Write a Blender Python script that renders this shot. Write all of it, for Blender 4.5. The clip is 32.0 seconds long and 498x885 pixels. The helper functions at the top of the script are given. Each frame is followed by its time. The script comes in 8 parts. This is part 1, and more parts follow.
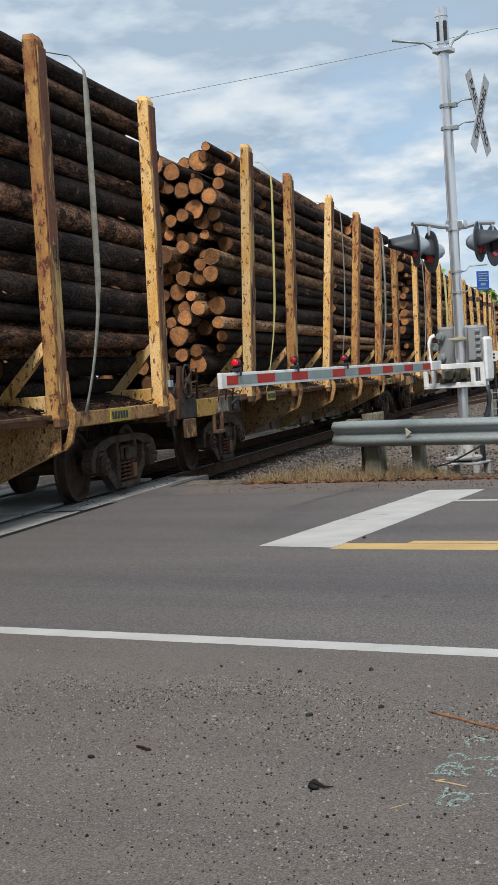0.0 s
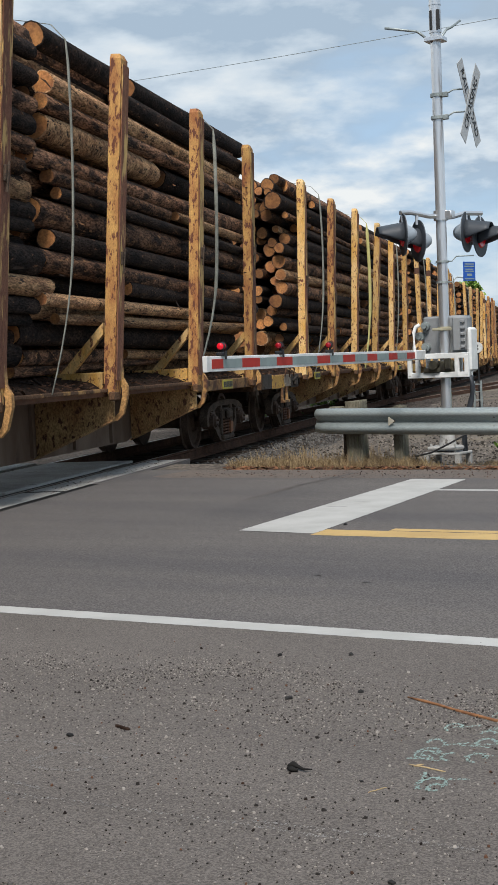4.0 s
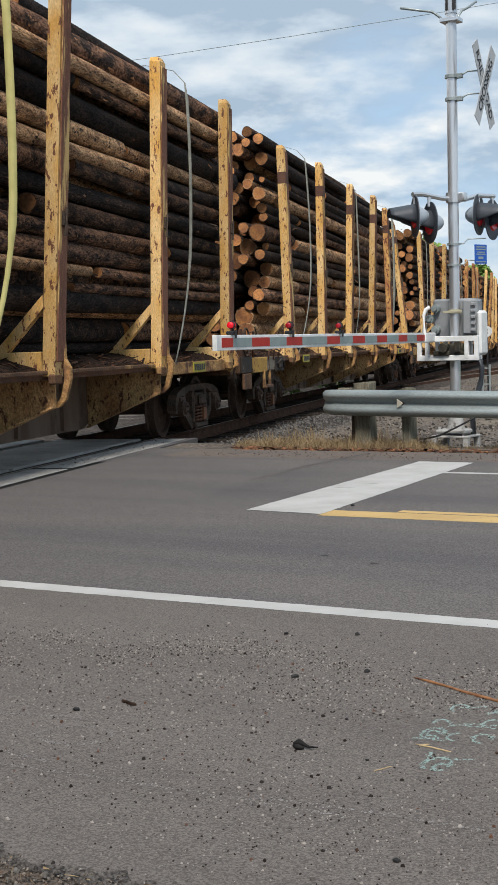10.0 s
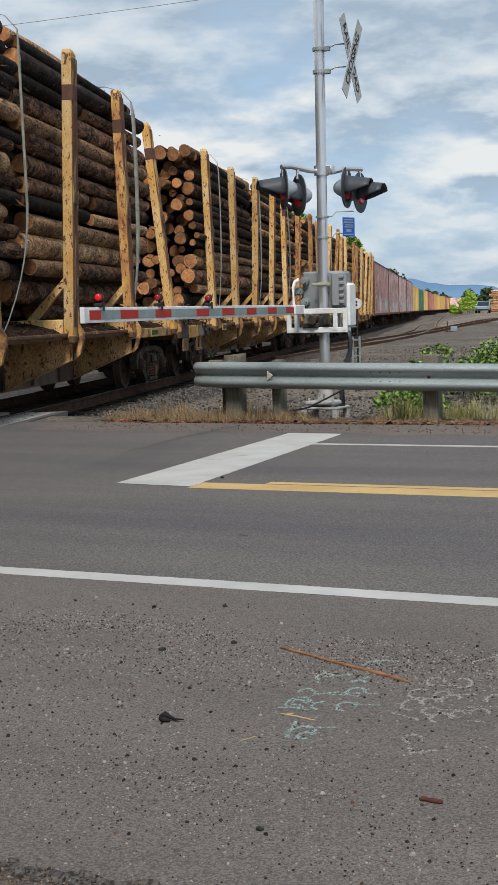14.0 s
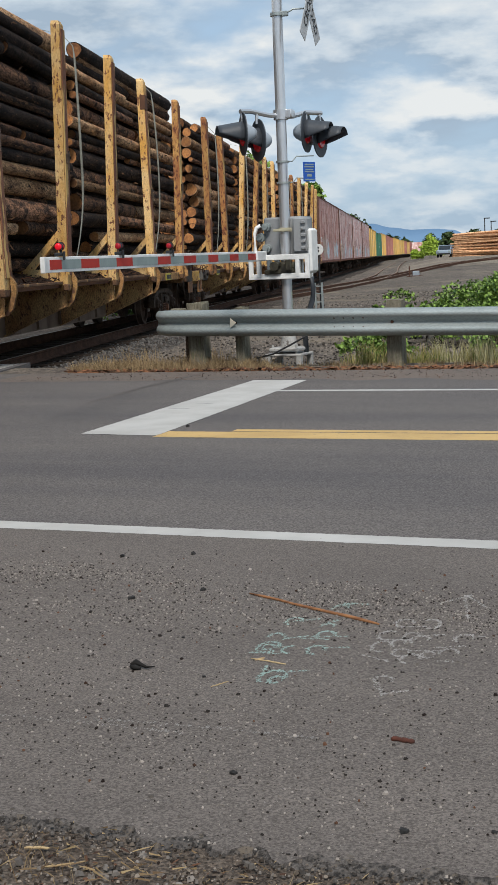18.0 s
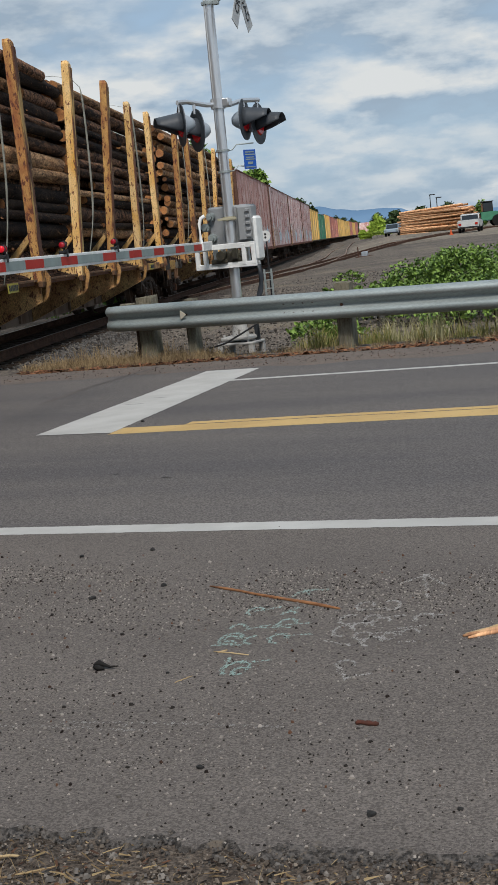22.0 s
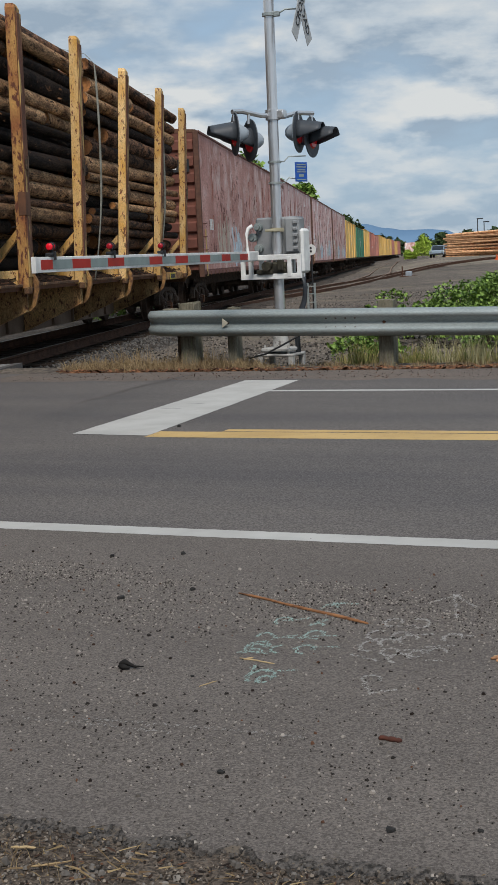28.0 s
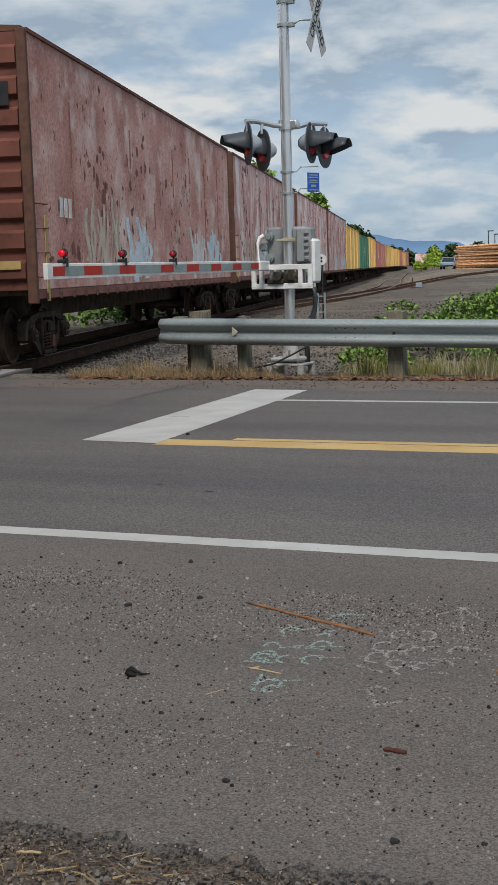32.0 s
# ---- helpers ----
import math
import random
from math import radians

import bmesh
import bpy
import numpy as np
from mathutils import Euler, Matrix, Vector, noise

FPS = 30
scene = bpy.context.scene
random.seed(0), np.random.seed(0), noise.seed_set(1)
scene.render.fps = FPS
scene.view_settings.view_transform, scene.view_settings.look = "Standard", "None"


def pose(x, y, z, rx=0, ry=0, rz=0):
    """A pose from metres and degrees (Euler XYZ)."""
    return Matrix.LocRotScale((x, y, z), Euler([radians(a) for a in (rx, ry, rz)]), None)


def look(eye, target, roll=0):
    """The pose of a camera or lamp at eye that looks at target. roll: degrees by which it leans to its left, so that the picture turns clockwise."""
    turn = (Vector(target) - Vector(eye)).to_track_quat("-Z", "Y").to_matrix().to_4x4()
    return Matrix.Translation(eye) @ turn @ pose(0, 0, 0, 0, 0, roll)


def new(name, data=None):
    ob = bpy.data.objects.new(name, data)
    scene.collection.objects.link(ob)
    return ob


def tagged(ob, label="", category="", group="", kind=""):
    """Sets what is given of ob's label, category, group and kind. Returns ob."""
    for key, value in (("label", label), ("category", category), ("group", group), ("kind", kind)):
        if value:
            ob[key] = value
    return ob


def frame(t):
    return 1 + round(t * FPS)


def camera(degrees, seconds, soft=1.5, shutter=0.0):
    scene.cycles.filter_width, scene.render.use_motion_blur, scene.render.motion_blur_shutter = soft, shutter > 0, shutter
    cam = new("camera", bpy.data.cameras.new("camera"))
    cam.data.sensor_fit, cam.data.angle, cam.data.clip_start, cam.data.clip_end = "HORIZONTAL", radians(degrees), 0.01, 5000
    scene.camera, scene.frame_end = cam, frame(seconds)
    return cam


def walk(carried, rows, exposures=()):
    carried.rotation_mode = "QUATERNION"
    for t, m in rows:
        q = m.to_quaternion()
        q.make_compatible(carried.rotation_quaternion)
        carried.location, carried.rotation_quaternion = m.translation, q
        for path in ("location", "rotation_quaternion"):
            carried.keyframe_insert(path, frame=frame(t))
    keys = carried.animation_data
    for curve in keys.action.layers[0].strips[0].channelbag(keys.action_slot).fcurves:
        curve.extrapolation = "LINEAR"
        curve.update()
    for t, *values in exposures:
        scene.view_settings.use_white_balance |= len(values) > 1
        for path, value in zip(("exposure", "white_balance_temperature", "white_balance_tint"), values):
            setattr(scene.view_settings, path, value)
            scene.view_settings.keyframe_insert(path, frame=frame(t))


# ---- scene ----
cam = camera(21.0, 32.0)
PATH = [
    (0, (0.082, 0.026, 1.321), (-0.946, 1.739, 1.228), -4.0),
    (0.5, (0.07, 0.035, 1.313), (-0.957, 1.748, 1.227), -4.5),
    (1, (0.079, 0.03, 1.32), (-0.942, 1.749, 1.243), -5.1),
    (1.5, (0.069, 0.025, 1.311), (-0.921, 1.761, 1.23), -5.0),
    (2, (0.067, 0.027, 1.31), (-0.913, 1.768, 1.222), -4.6),
    (2.5, (0.067, 0.025, 1.308), (-0.911, 1.767, 1.212), -3.9),
    (4.5, (0.059, 0.023, 1.305), (-0.952, 1.745, 1.186), -2.4),
    (5, (0.061, 0.019, 1.306), (-0.955, 1.738, 1.187), -2.4),
    (5.5, (0.065, 0.022, 1.308), (-0.954, 1.74, 1.192), -2.5),
    (6, (0.053, 0.027, 1.3), (-0.956, 1.749, 1.181), -2.5),
    (6.5, (0.067, 0.021, 1.307), (-0.941, 1.745, 1.193), -2.8),
    (7, (0.06, 0.018, 1.306), (-0.941, 1.745, 1.188), -3.0),
    (7.5, (0.052, 0.022, 1.298), (-0.946, 1.751, 1.177), -2.8),
    (8, (0.054, 0.016, 1.303), (-0.941, 1.746, 1.179), -2.4),
    (8.5, (0.053, 0.019, 1.3), (-0.948, 1.746, 1.172), -2.3),
    (9, (0.053, 0.019, 1.301), (-0.952, 1.743, 1.17), -2.1),
    (9.5, (0.048, 0.028, 1.295), (-0.961, 1.75, 1.158), -2.1),
    (10, (0.045, 0.023, 1.294), (-0.968, 1.742, 1.151), -1.7),
    (10.5, (0.04, 0.027, 1.289), (-0.975, 1.744, 1.139), -1.4),
    (11, (0.039, 0.017, 1.291), (-0.969, 1.736, 1.128), -1.0),
    (11.5, (0.038, 0.017, 1.291), (-0.975, 1.733, 1.123), -0.5),
    (12, (0.034, 0.019, 1.286), (-0.978, 1.735, 1.111), -0.2),
    (12.5, (0.043, 0.01, 1.292), (-0.964, 1.728, 1.109), 0.2),
    (13, (0.052, 0.02, 1.295), (-0.938, 1.749, 1.112), 0.1),
    (13.5, (0.056, 0.031, 1.293), (-0.855, 1.802, 1.105), -0.3),
    (14, (0.072, 0.039, 1.297), (-0.774, 1.842, 1.107), -1.7),
    (14.5, (0.069, 0.04, 1.294), (-0.781, 1.84, 1.099), -2.6),
    (16.5, (0.086, 0.044, 1.303), (-0.733, 1.856, 1.089), -4.8),
    (17, (0.07, 0.046, 1.292), (-0.739, 1.862, 1.072), -4.6),
    (17.5, (0.058, 0.049, 1.288), (-0.735, 1.871, 1.066), -3.3),
    (18, (0.061, 0.053, 1.287), (-0.736, 1.868, 1.019), -2.7),
    (18.5, (0.059, 0.046, 1.284), (-0.745, 1.858, 1.014), -1.8),
    (19, (0.058, 0.055, 1.28), (-0.748, 1.865, 1.002), -1.5),
    (19.5, (0.06, 0.051, 1.286), (-0.746, 1.86, 1.004), -1.5),
    (20, (0.098, 0.045, 1.305), (-0.697, 1.861, 1.041), -3.7),
    (20.5, (0.105, 0.059, 1.303), (-0.67, 1.885, 1.043), -5.4),
    (21, (0.096, 0.06, 1.296), (-0.643, 1.898, 1.019), -5.5),
    (21.5, (0.099, 0.068, 1.296), (-0.641, 1.905, 1.017), -6.0),
    (22, (0.096, 0.064, 1.297), (-0.647, 1.898, 1.008), -6.0),
    (22.5, (0.096, 0.051, 1.298), (-0.652, 1.882, 0.996), -5.9),
    (23, (0.096, 0.045, 1.301), (-0.658, 1.873, 0.999), -5.6),
    (23.5, (0.084, 0.053, 1.292), (-0.675, 1.879, 0.994), -5.1),
    (24, (0.089, 0.049, 1.296), (-0.675, 1.874, 1.004), -4.6),
    (24.5, (0.084, 0.051, 1.295), (-0.685, 1.875, 1.01), -4.1),
    (25, (0.088, 0.044, 1.297), (-0.685, 1.867, 1.016), -4.0),
    (25.5, (0.084, 0.046, 1.294), (-0.692, 1.869, 1.018), -3.8),
    (27.5, (0.08, 0.043, 1.292), (-0.709, 1.862, 1.023), -2.7),
    (28, (0.076, 0.058, 1.284), (-0.712, 1.877, 1.016), -2.7),
    (28.5, (0.079, 0.049, 1.291), (-0.705, 1.869, 1.023), -2.5),
    (29, (0.081, 0.044, 1.293), (-0.703, 1.865, 1.03), -2.4),
    (29.5, (0.081, 0.039, 1.294), (-0.704, 1.861, 1.035), -2.3),
    (30, (0.077, 0.045, 1.289), (-0.71, 1.865, 1.032), -2.3),
    (30.5, (0.078, 0.043, 1.292), (-0.711, 1.863, 1.034), -2.3),
    (31, (0.079, 0.037, 1.293), (-0.713, 1.856, 1.036), -2.2),
    (31.5, (0.079, 0.034, 1.295), (-0.715, 1.852, 1.038), -2.1),
    (32, (0.076, 0.037, 1.292), (-0.722, 1.853, 1.037), -1.8),
]
walk(cam, [(t, look(eye, target, roll)) for t, eye, target, roll in PATH], exposures=((0, 0.3), (2, 0.25), (5, 0.33), (6, 0.39), (7, 0.42), (9, 0.39), (11, 0.32), (12, 0.46), (13, 0.42), (14, 0.18), (17, 0.04), (18, 0.18), (19, 0.25), (20, 0.09), (22, -0.02), (25, 0.0), (28, -0.07), (32, -0.06)))

# ---- world and light ----
world = bpy.data.worlds.new("sky")
scene.world = world
world.use_nodes = True
wn, wl = world.node_tree.nodes, world.node_tree.links
wn.clear()
SUN_ELEV, SUN_ROT = 52.0, 152.0


def wnode(kind, **values):
    n = wn.new(kind)
    for k, v in values.items():
        n.inputs[k].default_value = v
    return n


w_out, w_bg = wn.new("ShaderNodeOutputWorld"), wn.new("ShaderNodeBackground")
w_sky = wn.new("ShaderNodeTexSky")
w_sky.sky_type, w_sky.sun_disc = "NISHITA", False
w_sky.sun_elevation, w_sky.sun_rotation = radians(SUN_ELEV), radians(SUN_ROT)
w_sky.air_density, w_sky.dust_density, w_sky.ozone_density = 1.0, 1.5, 1.5
w_co = wn.new("ShaderNodeTexCoord")
w_sep, w_com = wn.new("ShaderNodeSeparateXYZ"), wn.new("ShaderNodeCombineXYZ")
wl.new(w_co.outputs["Generated"], w_sep.inputs["Vector"])


def wmath(op, a, b):
    n = wn.new("ShaderNodeMath")
    n.operation = op
    for k, v in enumerate((a, b)):
        if isinstance(v, float):
            n.inputs[k].default_value = v
        else:
            wl.new(v, n.inputs[k])
    return n.outputs["Value"]


# heaped clouds: flattened lumps, bright where they thin out upwards, slate below, fewer towards the horizon
w_z = wmath("MAXIMUM", w_sep.outputs["Z"], 0.0)
wl.new(w_sep.outputs["X"], w_com.inputs["X"])
wl.new(w_sep.outputs["Y"], w_com.inputs["Y"])
wl.new(wmath("MULTIPLY", w_z, 2.7), w_com.inputs["Z"])


def cloud_noise(place, scale, detail, rough):
    mp = wn.new("ShaderNodeMapping")
    mp.inputs["Location"].default_value = place
    n = wnode("ShaderNodeTexNoise", Scale=scale, Detail=detail, Roughness=rough, Distortion=0.0)
    wl.new(w_com.outputs["Vector"], mp.inputs["Vector"])
    wl.new(mp.outputs["Vector"], n.inputs["Vector"])
    return n.outputs["Fac"]


w_n1 = cloud_noise((3.7, 1.9, 0.0), 8.0, 10.0, 0.54)
w_n1up = cloud_noise((3.7, 1.9, 0.04), 8.0, 10.0, 0.54)
w_n2 = wmath("ADD", wmath("MULTIPLY", cloud_noise((0.4, 7.3, 2.0), 2.6, 4.0, 0.5), 0.7), 0.13)
w_low = wmath("SUBTRACT", wmath("MULTIPLY", wmath("MINIMUM", w_z, 0.12), 1.6), 0.125)
# the cover thickens and brightens towards the west
w_west = wmath("MULTIPLY", wmath("MAXIMUM", wmath("SUBTRACT", wmath("MULTIPLY", w_sep.outputs["X"], -1.0), 0.4), 0.0), 0.9)
w_cov = wn.new("ShaderNodeValToRGB")
w_cov.color_ramp.elements[0].position, w_cov.color_ramp.elements[1].position = 0.34, 0.58
wl.new(wmath("ADD", wmath("ADD", w_n1, w_low), w_west), w_cov.inputs["Fac"])
# crisper heaps low over the horizon, softer sheets higher up
w_heap = wmath("ADD", wmath("MULTIPLY", wmath("MAXIMUM", wmath("SUBTRACT", 0.2, w_z), 0.0), 15.0), 1.0)
w_lit = wmath("MULTIPLY", wmath("SUBTRACT", w_n1, w_n1up), w_heap)
w_tone = wn.new("ShaderNodeValToRGB")
w_tone.color_ramp.elements[0].position, w_tone.color_ramp.elements[0].color = 0.34, (3.25, 4.15, 5.15, 1)
w_tone.color_ramp.elements[1].position, w_tone.color_ramp.elements[1].color = 0.72, (7.0, 7.25, 7.3, 1)
w_midtone = w_tone.color_ramp.elements.new(0.5)
w_midtone.color = (5.05, 5.8, 6.5, 1)
wl.new(wmath("SUBTRACT", wmath("ADD", wmath("ADD", w_n2, w_lit), w_west), wmath("MULTIPLY", wmath("MAXIMUM", wmath("SUBTRACT", wmath("MINIMUM", w_z, 0.5), 0.11), 0.0), 1.6)), w_tone.inputs["Fac"])
w_blue = wn.new("ShaderNodeMix")
w_blue.data_type = "RGBA"
w_blue.inputs["Factor"].default_value = 0.75
w_blue.inputs["B"].default_value = (3.6, 5.0, 6.6, 1)
wl.new(w_sky.outputs["Color"], w_blue.inputs["A"])
w_mix = wn.new("ShaderNodeMix")
w_mix.data_type = "RGBA"
wl.new(w_cov.outputs["Color"], w_mix.inputs["Factor"])
wl.new(w_blue.outputs["Result"], w_mix.inputs["A"])
wl.new(w_tone.outputs["Color"], w_mix.inputs["B"])
wl.new(w_mix.outputs["Result"], w_bg.inputs["Color"])
w_bg.inputs["Strength"].default_value = 0.102
wl.new(w_bg.outputs["Background"], w_out.inputs["Surface"])

sun = new("sun", bpy.data.lights.new("sun", "SUN"))
sun.data.energy, sun.data.angle, sun.data.color = 3.2, radians(18), (1.0, 0.935, 0.865)
# sun_rotation is clockwise from +y; the light comes from behind and to the side of the viewer
sun_dir = Vector((math.sin(radians(SUN_ROT)) * math.cos(radians(SUN_ELEV)), math.cos(radians(SUN_ROT)) * math.cos(radians(SUN_ELEV)), math.sin(radians(SUN_ELEV))))
sun.matrix_world = look(tuple(sun_dir * 50), (0, 0, 0))

# ---- materials ----


def mat(name, base, alt=None, scale=4.0, rough=0.8, metal=0.0, bump=0.15, bump_scale=60.0, spot=None, spot_scale=9.0, spot_at=0.62, spot_soft=0.08, stretch=(1, 1, 1), vary=0.0, spec=0.3, fine=0.0, hard=0.0, band=None):
    """A surface: two colours mixed by noise at two scales, spots of a third, small relief, and a tone that varies from piece to piece."""
    m = bpy.data.materials.new(name)
    m.use_nodes = True
    nt = m.node_tree
    N, L = nt.nodes, nt.links
    b = N["Principled BSDF"]
    b.inputs["Roughness"].default_value, b.inputs["Metallic"].default_value = rough, metal
    b.inputs["Specular IOR Level"].default_value = spec
    co, info = N.new("ShaderNodeTexCoord"), N.new("ShaderNodeObjectInfo")
    off = N.new("ShaderNodeVectorMath")
    off.operation = "SCALE"
    off.inputs[0].default_value = (37.0, 91.0, 53.0)
    L.new(info.outputs["Random"], off.inputs["Scale"])
    add = N.new("ShaderNodeVectorMath")
    L.new(co.outputs["Object"], add.inputs[0])
    L.new(off.outputs["Vector"], add.inputs[1])
    mp = N.new("ShaderNodeMapping")
    mp.inputs["Scale"].default_value = stretch
    L.new(add.outputs["Vector"], mp.inputs["Vector"])

    broad = mp
    if band:
        broad = N.new("ShaderNodeMapping")
        broad.inputs["Scale"].default_value = band
        L.new(add.outputs["Vector"], broad.inputs["Vector"])

    def noise_node(s, detail=5.0, r=0.6, place=None):
        n = N.new("ShaderNodeTexNoise")
        n.inputs["Scale"].default_value, n.inputs["Detail"].default_value, n.inputs["Roughness"].default_value = s, detail, r
        L.new((place or mp).outputs["Vector"], n.inputs["Vector"])
        return n.outputs["Fac"]

    def ramp(fac, lo, hi):
        n = N.new("ShaderNodeMapRange")
        n.inputs["From Min"].default_value, n.inputs["From Max"].default_value = lo, hi
        L.new(fac, n.inputs["Value"])
        return n.outputs["Result"]

    def mix(fac, a, c):
        n = N.new("ShaderNodeMix")
        n.data_type = "RGBA"
        L.new(fac, n.inputs["Factor"])
        for sock, v in (("A", a), ("B", c)):
            if isinstance(v, tuple):
                n.inputs[sock].default_value = (*v, 1)
            else:
                L.new(v, n.inputs[sock])
        return n.outputs["Result"]

    alt = alt or tuple(v * 0.75 for v in base)
    col = mix(ramp(noise_node(scale, place=broad), 0.36 + hard, 0.66 - hard), base, alt)
    if fine:
        g = noise_node(bump_scale, 3.0)
        dark = mix(ramp(g, 0.39, 0.61), (1 - fine,) * 3, (1 + fine,) * 3)
        n = N.new("ShaderNodeMix")
        n.data_type, n.blend_type = "RGBA", "MULTIPLY"
        n.inputs["Factor"].default_value = 1.0
        L.new(col, n.inputs["A"])
        L.new(dark, n.inputs["B"])
        col = n.outputs["Result"]
    if spot:
        col = mix(ramp(noise_node(spot_scale, 6.0, 0.65), spot_at, spot_at + spot_soft), col, spot)
    if vary:
        hsv = N.new("ShaderNodeHueSaturation")
        rnd = N.new("ShaderNodeMapRange")
        rnd.inputs["To Min"].default_value, rnd.inputs["To Max"].default_value = 1 - vary, 1 + vary
        L.new(info.outputs["Random"], rnd.inputs["Value"])
        L.new(rnd.outputs["Result"], hsv.inputs["Value"])
        L.new(col, hsv.inputs["Color"])
        col = hsv.outputs["Color"]
    L.new(col, b.inputs["Base Color"])
    if bump:
        bp = N.new("ShaderNodeBump")
        bp.inputs["Strength"].default_value, bp.inputs["Distance"].default_value = bump, 0.02
        L.new(noise_node(bump_scale, 6.0), bp.inputs["Height"])
        L.new(bp.outputs["Normal"], b.inputs["Normal"])
    return m


def glow(name, colour, strength):
    m = bpy.data.materials.new(name)
    m.use_nodes = True
    b = m.node_tree.nodes["Principled BSDF"]
    b.inputs["Base Color"].default_value = (*colour, 1)
    b.inputs["Emission Color"].default_value = (*colour, 1)
    b.inputs["Emission Strength"].default_value = strength
    b.inputs["Roughness"].default_value = 0.25
    return m


M = {}
M["asphalt"] = mat("asphalt", (0.124, 0.112, 0.105), (0.09, 0.083, 0.083), 0.6, 0.9, bump=0.2, bump_scale=85, fine=0.36, spot=(0.26, 0.245, 0.235), spot_scale=62, spot_at=0.65, spot_soft=0.03, band=(0.22, 1.5, 1))
M["old_asphalt"] = mat("old_asphalt", (0.139, 0.122, 0.11), (0.112, 0.098, 0.089), 0.9, 0.92, bump=0.16, bump_scale=150, fine=0.38, spot=(0.28, 0.262, 0.248), spot_scale=105, spot_at=0.66, spot_soft=0.03, band=(0.5, 1.3, 1))
M["gravel"] = mat("gravel", (0.145, 0.122, 0.1), (0.08, 0.067, 0.056), 0.5, 0.95, bump=0.9, bump_scale=20, fine=0.6, spot=(0.19, 0.16, 0.115), spot_scale=0.2, spot_at=0.58)
# crushed stone, its tone lowered to include the shade under the train
M["ballast"] = mat("ballast", (0.075, 0.063, 0.054), (0.04, 0.034, 0.03), 2.0, 0.95, bump=0.9, bump_scale=14, fine=0.6, spec=0.08)
M["stone"] = mat("stone", (0.2, 0.19, 0.18), (0.12, 0.115, 0.11), 20, 0.9, vary=0.45)
M["dark_stone"] = mat("dark_stone", (0.028, 0.027, 0.026), (0.015, 0.015, 0.015), 20, 0.8, vary=0.4)
M["paint_white"] = mat("paint_white", (0.48, 0.475, 0.455), (0.4, 0.395, 0.375), 2.5, 0.7, bump=0.2, bump_scale=200, spot=(0.2, 0.2, 0.2), spot_scale=26, spot_at=0.67)
M["paint_yellow"] = mat("paint_yellow", (0.55, 0.38, 0.155), (0.46, 0.31, 0.125), 2.5, 0.7, bump=0.2, bump_scale=200, spot=(0.15, 0.12, 0.08), spot_scale=30, spot_at=0.62)
M["concrete"] = mat("concrete", (0.4, 0.385, 0.36), (0.27, 0.258, 0.24), 1.6, 0.9, bump=0.2, bump_scale=90, spot=(0.1, 0.092, 0.085), spot_scale=5, spot_at=0.63, fine=0.25)
M["rubber"] = mat("rubber", (0.013, 0.013, 0.013), (0.022, 0.021, 0.02), 5, 0.85, spec=0.1)
M["rail_rust"] = mat("rail_rust", (0.105, 0.058, 0.04), (0.06, 0.035, 0.026), 4, 0.95, bump=0.2, spec=0.05, fine=0.2)
M["rail_head"] = mat("rail_head", (0.3, 0.275, 0.25), (0.2, 0.18, 0.165), 6, 0.5, metal=0.7, bump=0.05)
M["tie"] = mat("tie", (0.06, 0.045, 0.035), (0.032, 0.025, 0.02), 5, 0.95, bump=0.5, stretch=(1, 8, 8), spec=0.05)
M["galv"] = mat("galv", (0.36, 0.405, 0.405), (0.25, 0.287, 0.287), 1.6, 0.45, metal=0.4, bump=0.03, spot=(0.44, 0.47, 0.47), spot_scale=6, stretch=(0.4, 1, 3), fine=0.12)
M["old_wood"] = mat("old_wood", (0.22, 0.2, 0.15), (0.115, 0.105, 0.078), 4, 0.95, bump=0.5, bump_scale=30, stretch=(8, 8, 1), spot=(0.16, 0.175, 0.09), spot_scale=5, spot_at=0.58, fine=0.25)
M["alu"] = mat("alu", (0.72, 0.735, 0.75), (0.6, 0.615, 0.635), 2, 0.28, metal=0.75, bump=0.02, stretch=(1, 1, 0.3))
M["grey_box"] = mat("grey_box", (0.3, 0.315, 0.325), (0.23, 0.24, 0.25), 3, 0.55, metal=0.1, bump=0.05, spot=(0.14, 0.14, 0.14), spot_scale=9, spot_at=0.66)
M["white_steel"] = mat("white_steel", (0.8, 0.81, 0.795), (0.6, 0.61, 0.6), 5, 0.5, bump=0.05, spot=(0.35, 0.33, 0.3), spot_scale=18, spot_at=0.7)
M["black"] = mat("black", (0.018, 0.019, 0.021), (0.03, 0.031, 0.033), 5, 0.55, bump=0.03)
M["hood_black"] = mat("hood_black", (0.06, 0.07, 0.083), (0.042, 0.048, 0.057), 5, 0.5, bump=0.03)
M["lamp_grey"] = mat("lamp_grey", (0.33, 0.38, 0.43), (0.26, 0.3, 0.34), 5, 0.45, bump=0.03)
M["red_sheet"] = mat("red_sheet", (0.43, 0.03, 0.018), (0.34, 0.025, 0.016), 6, 0.5, bump=0.02, spec=0.15)
M["white_sheet"] = mat("white_sheet", (0.27, 0.325, 0.315), (0.22, 0.265, 0.26), 6, 0.5, bump=0.02, spec=0.15)
M["blue_sign"] = mat("blue_sign", (0.02, 0.1, 0.42), (0.02, 0.08, 0.36), 6, 0.45, bump=0.02)
M["red_lens"] = glow("red_lens", (0.42, 0.012, 0.018), 0.1)
M["red_lit"] = glow("red_lit", (0.6, 0.008, 0.02), 0.35)
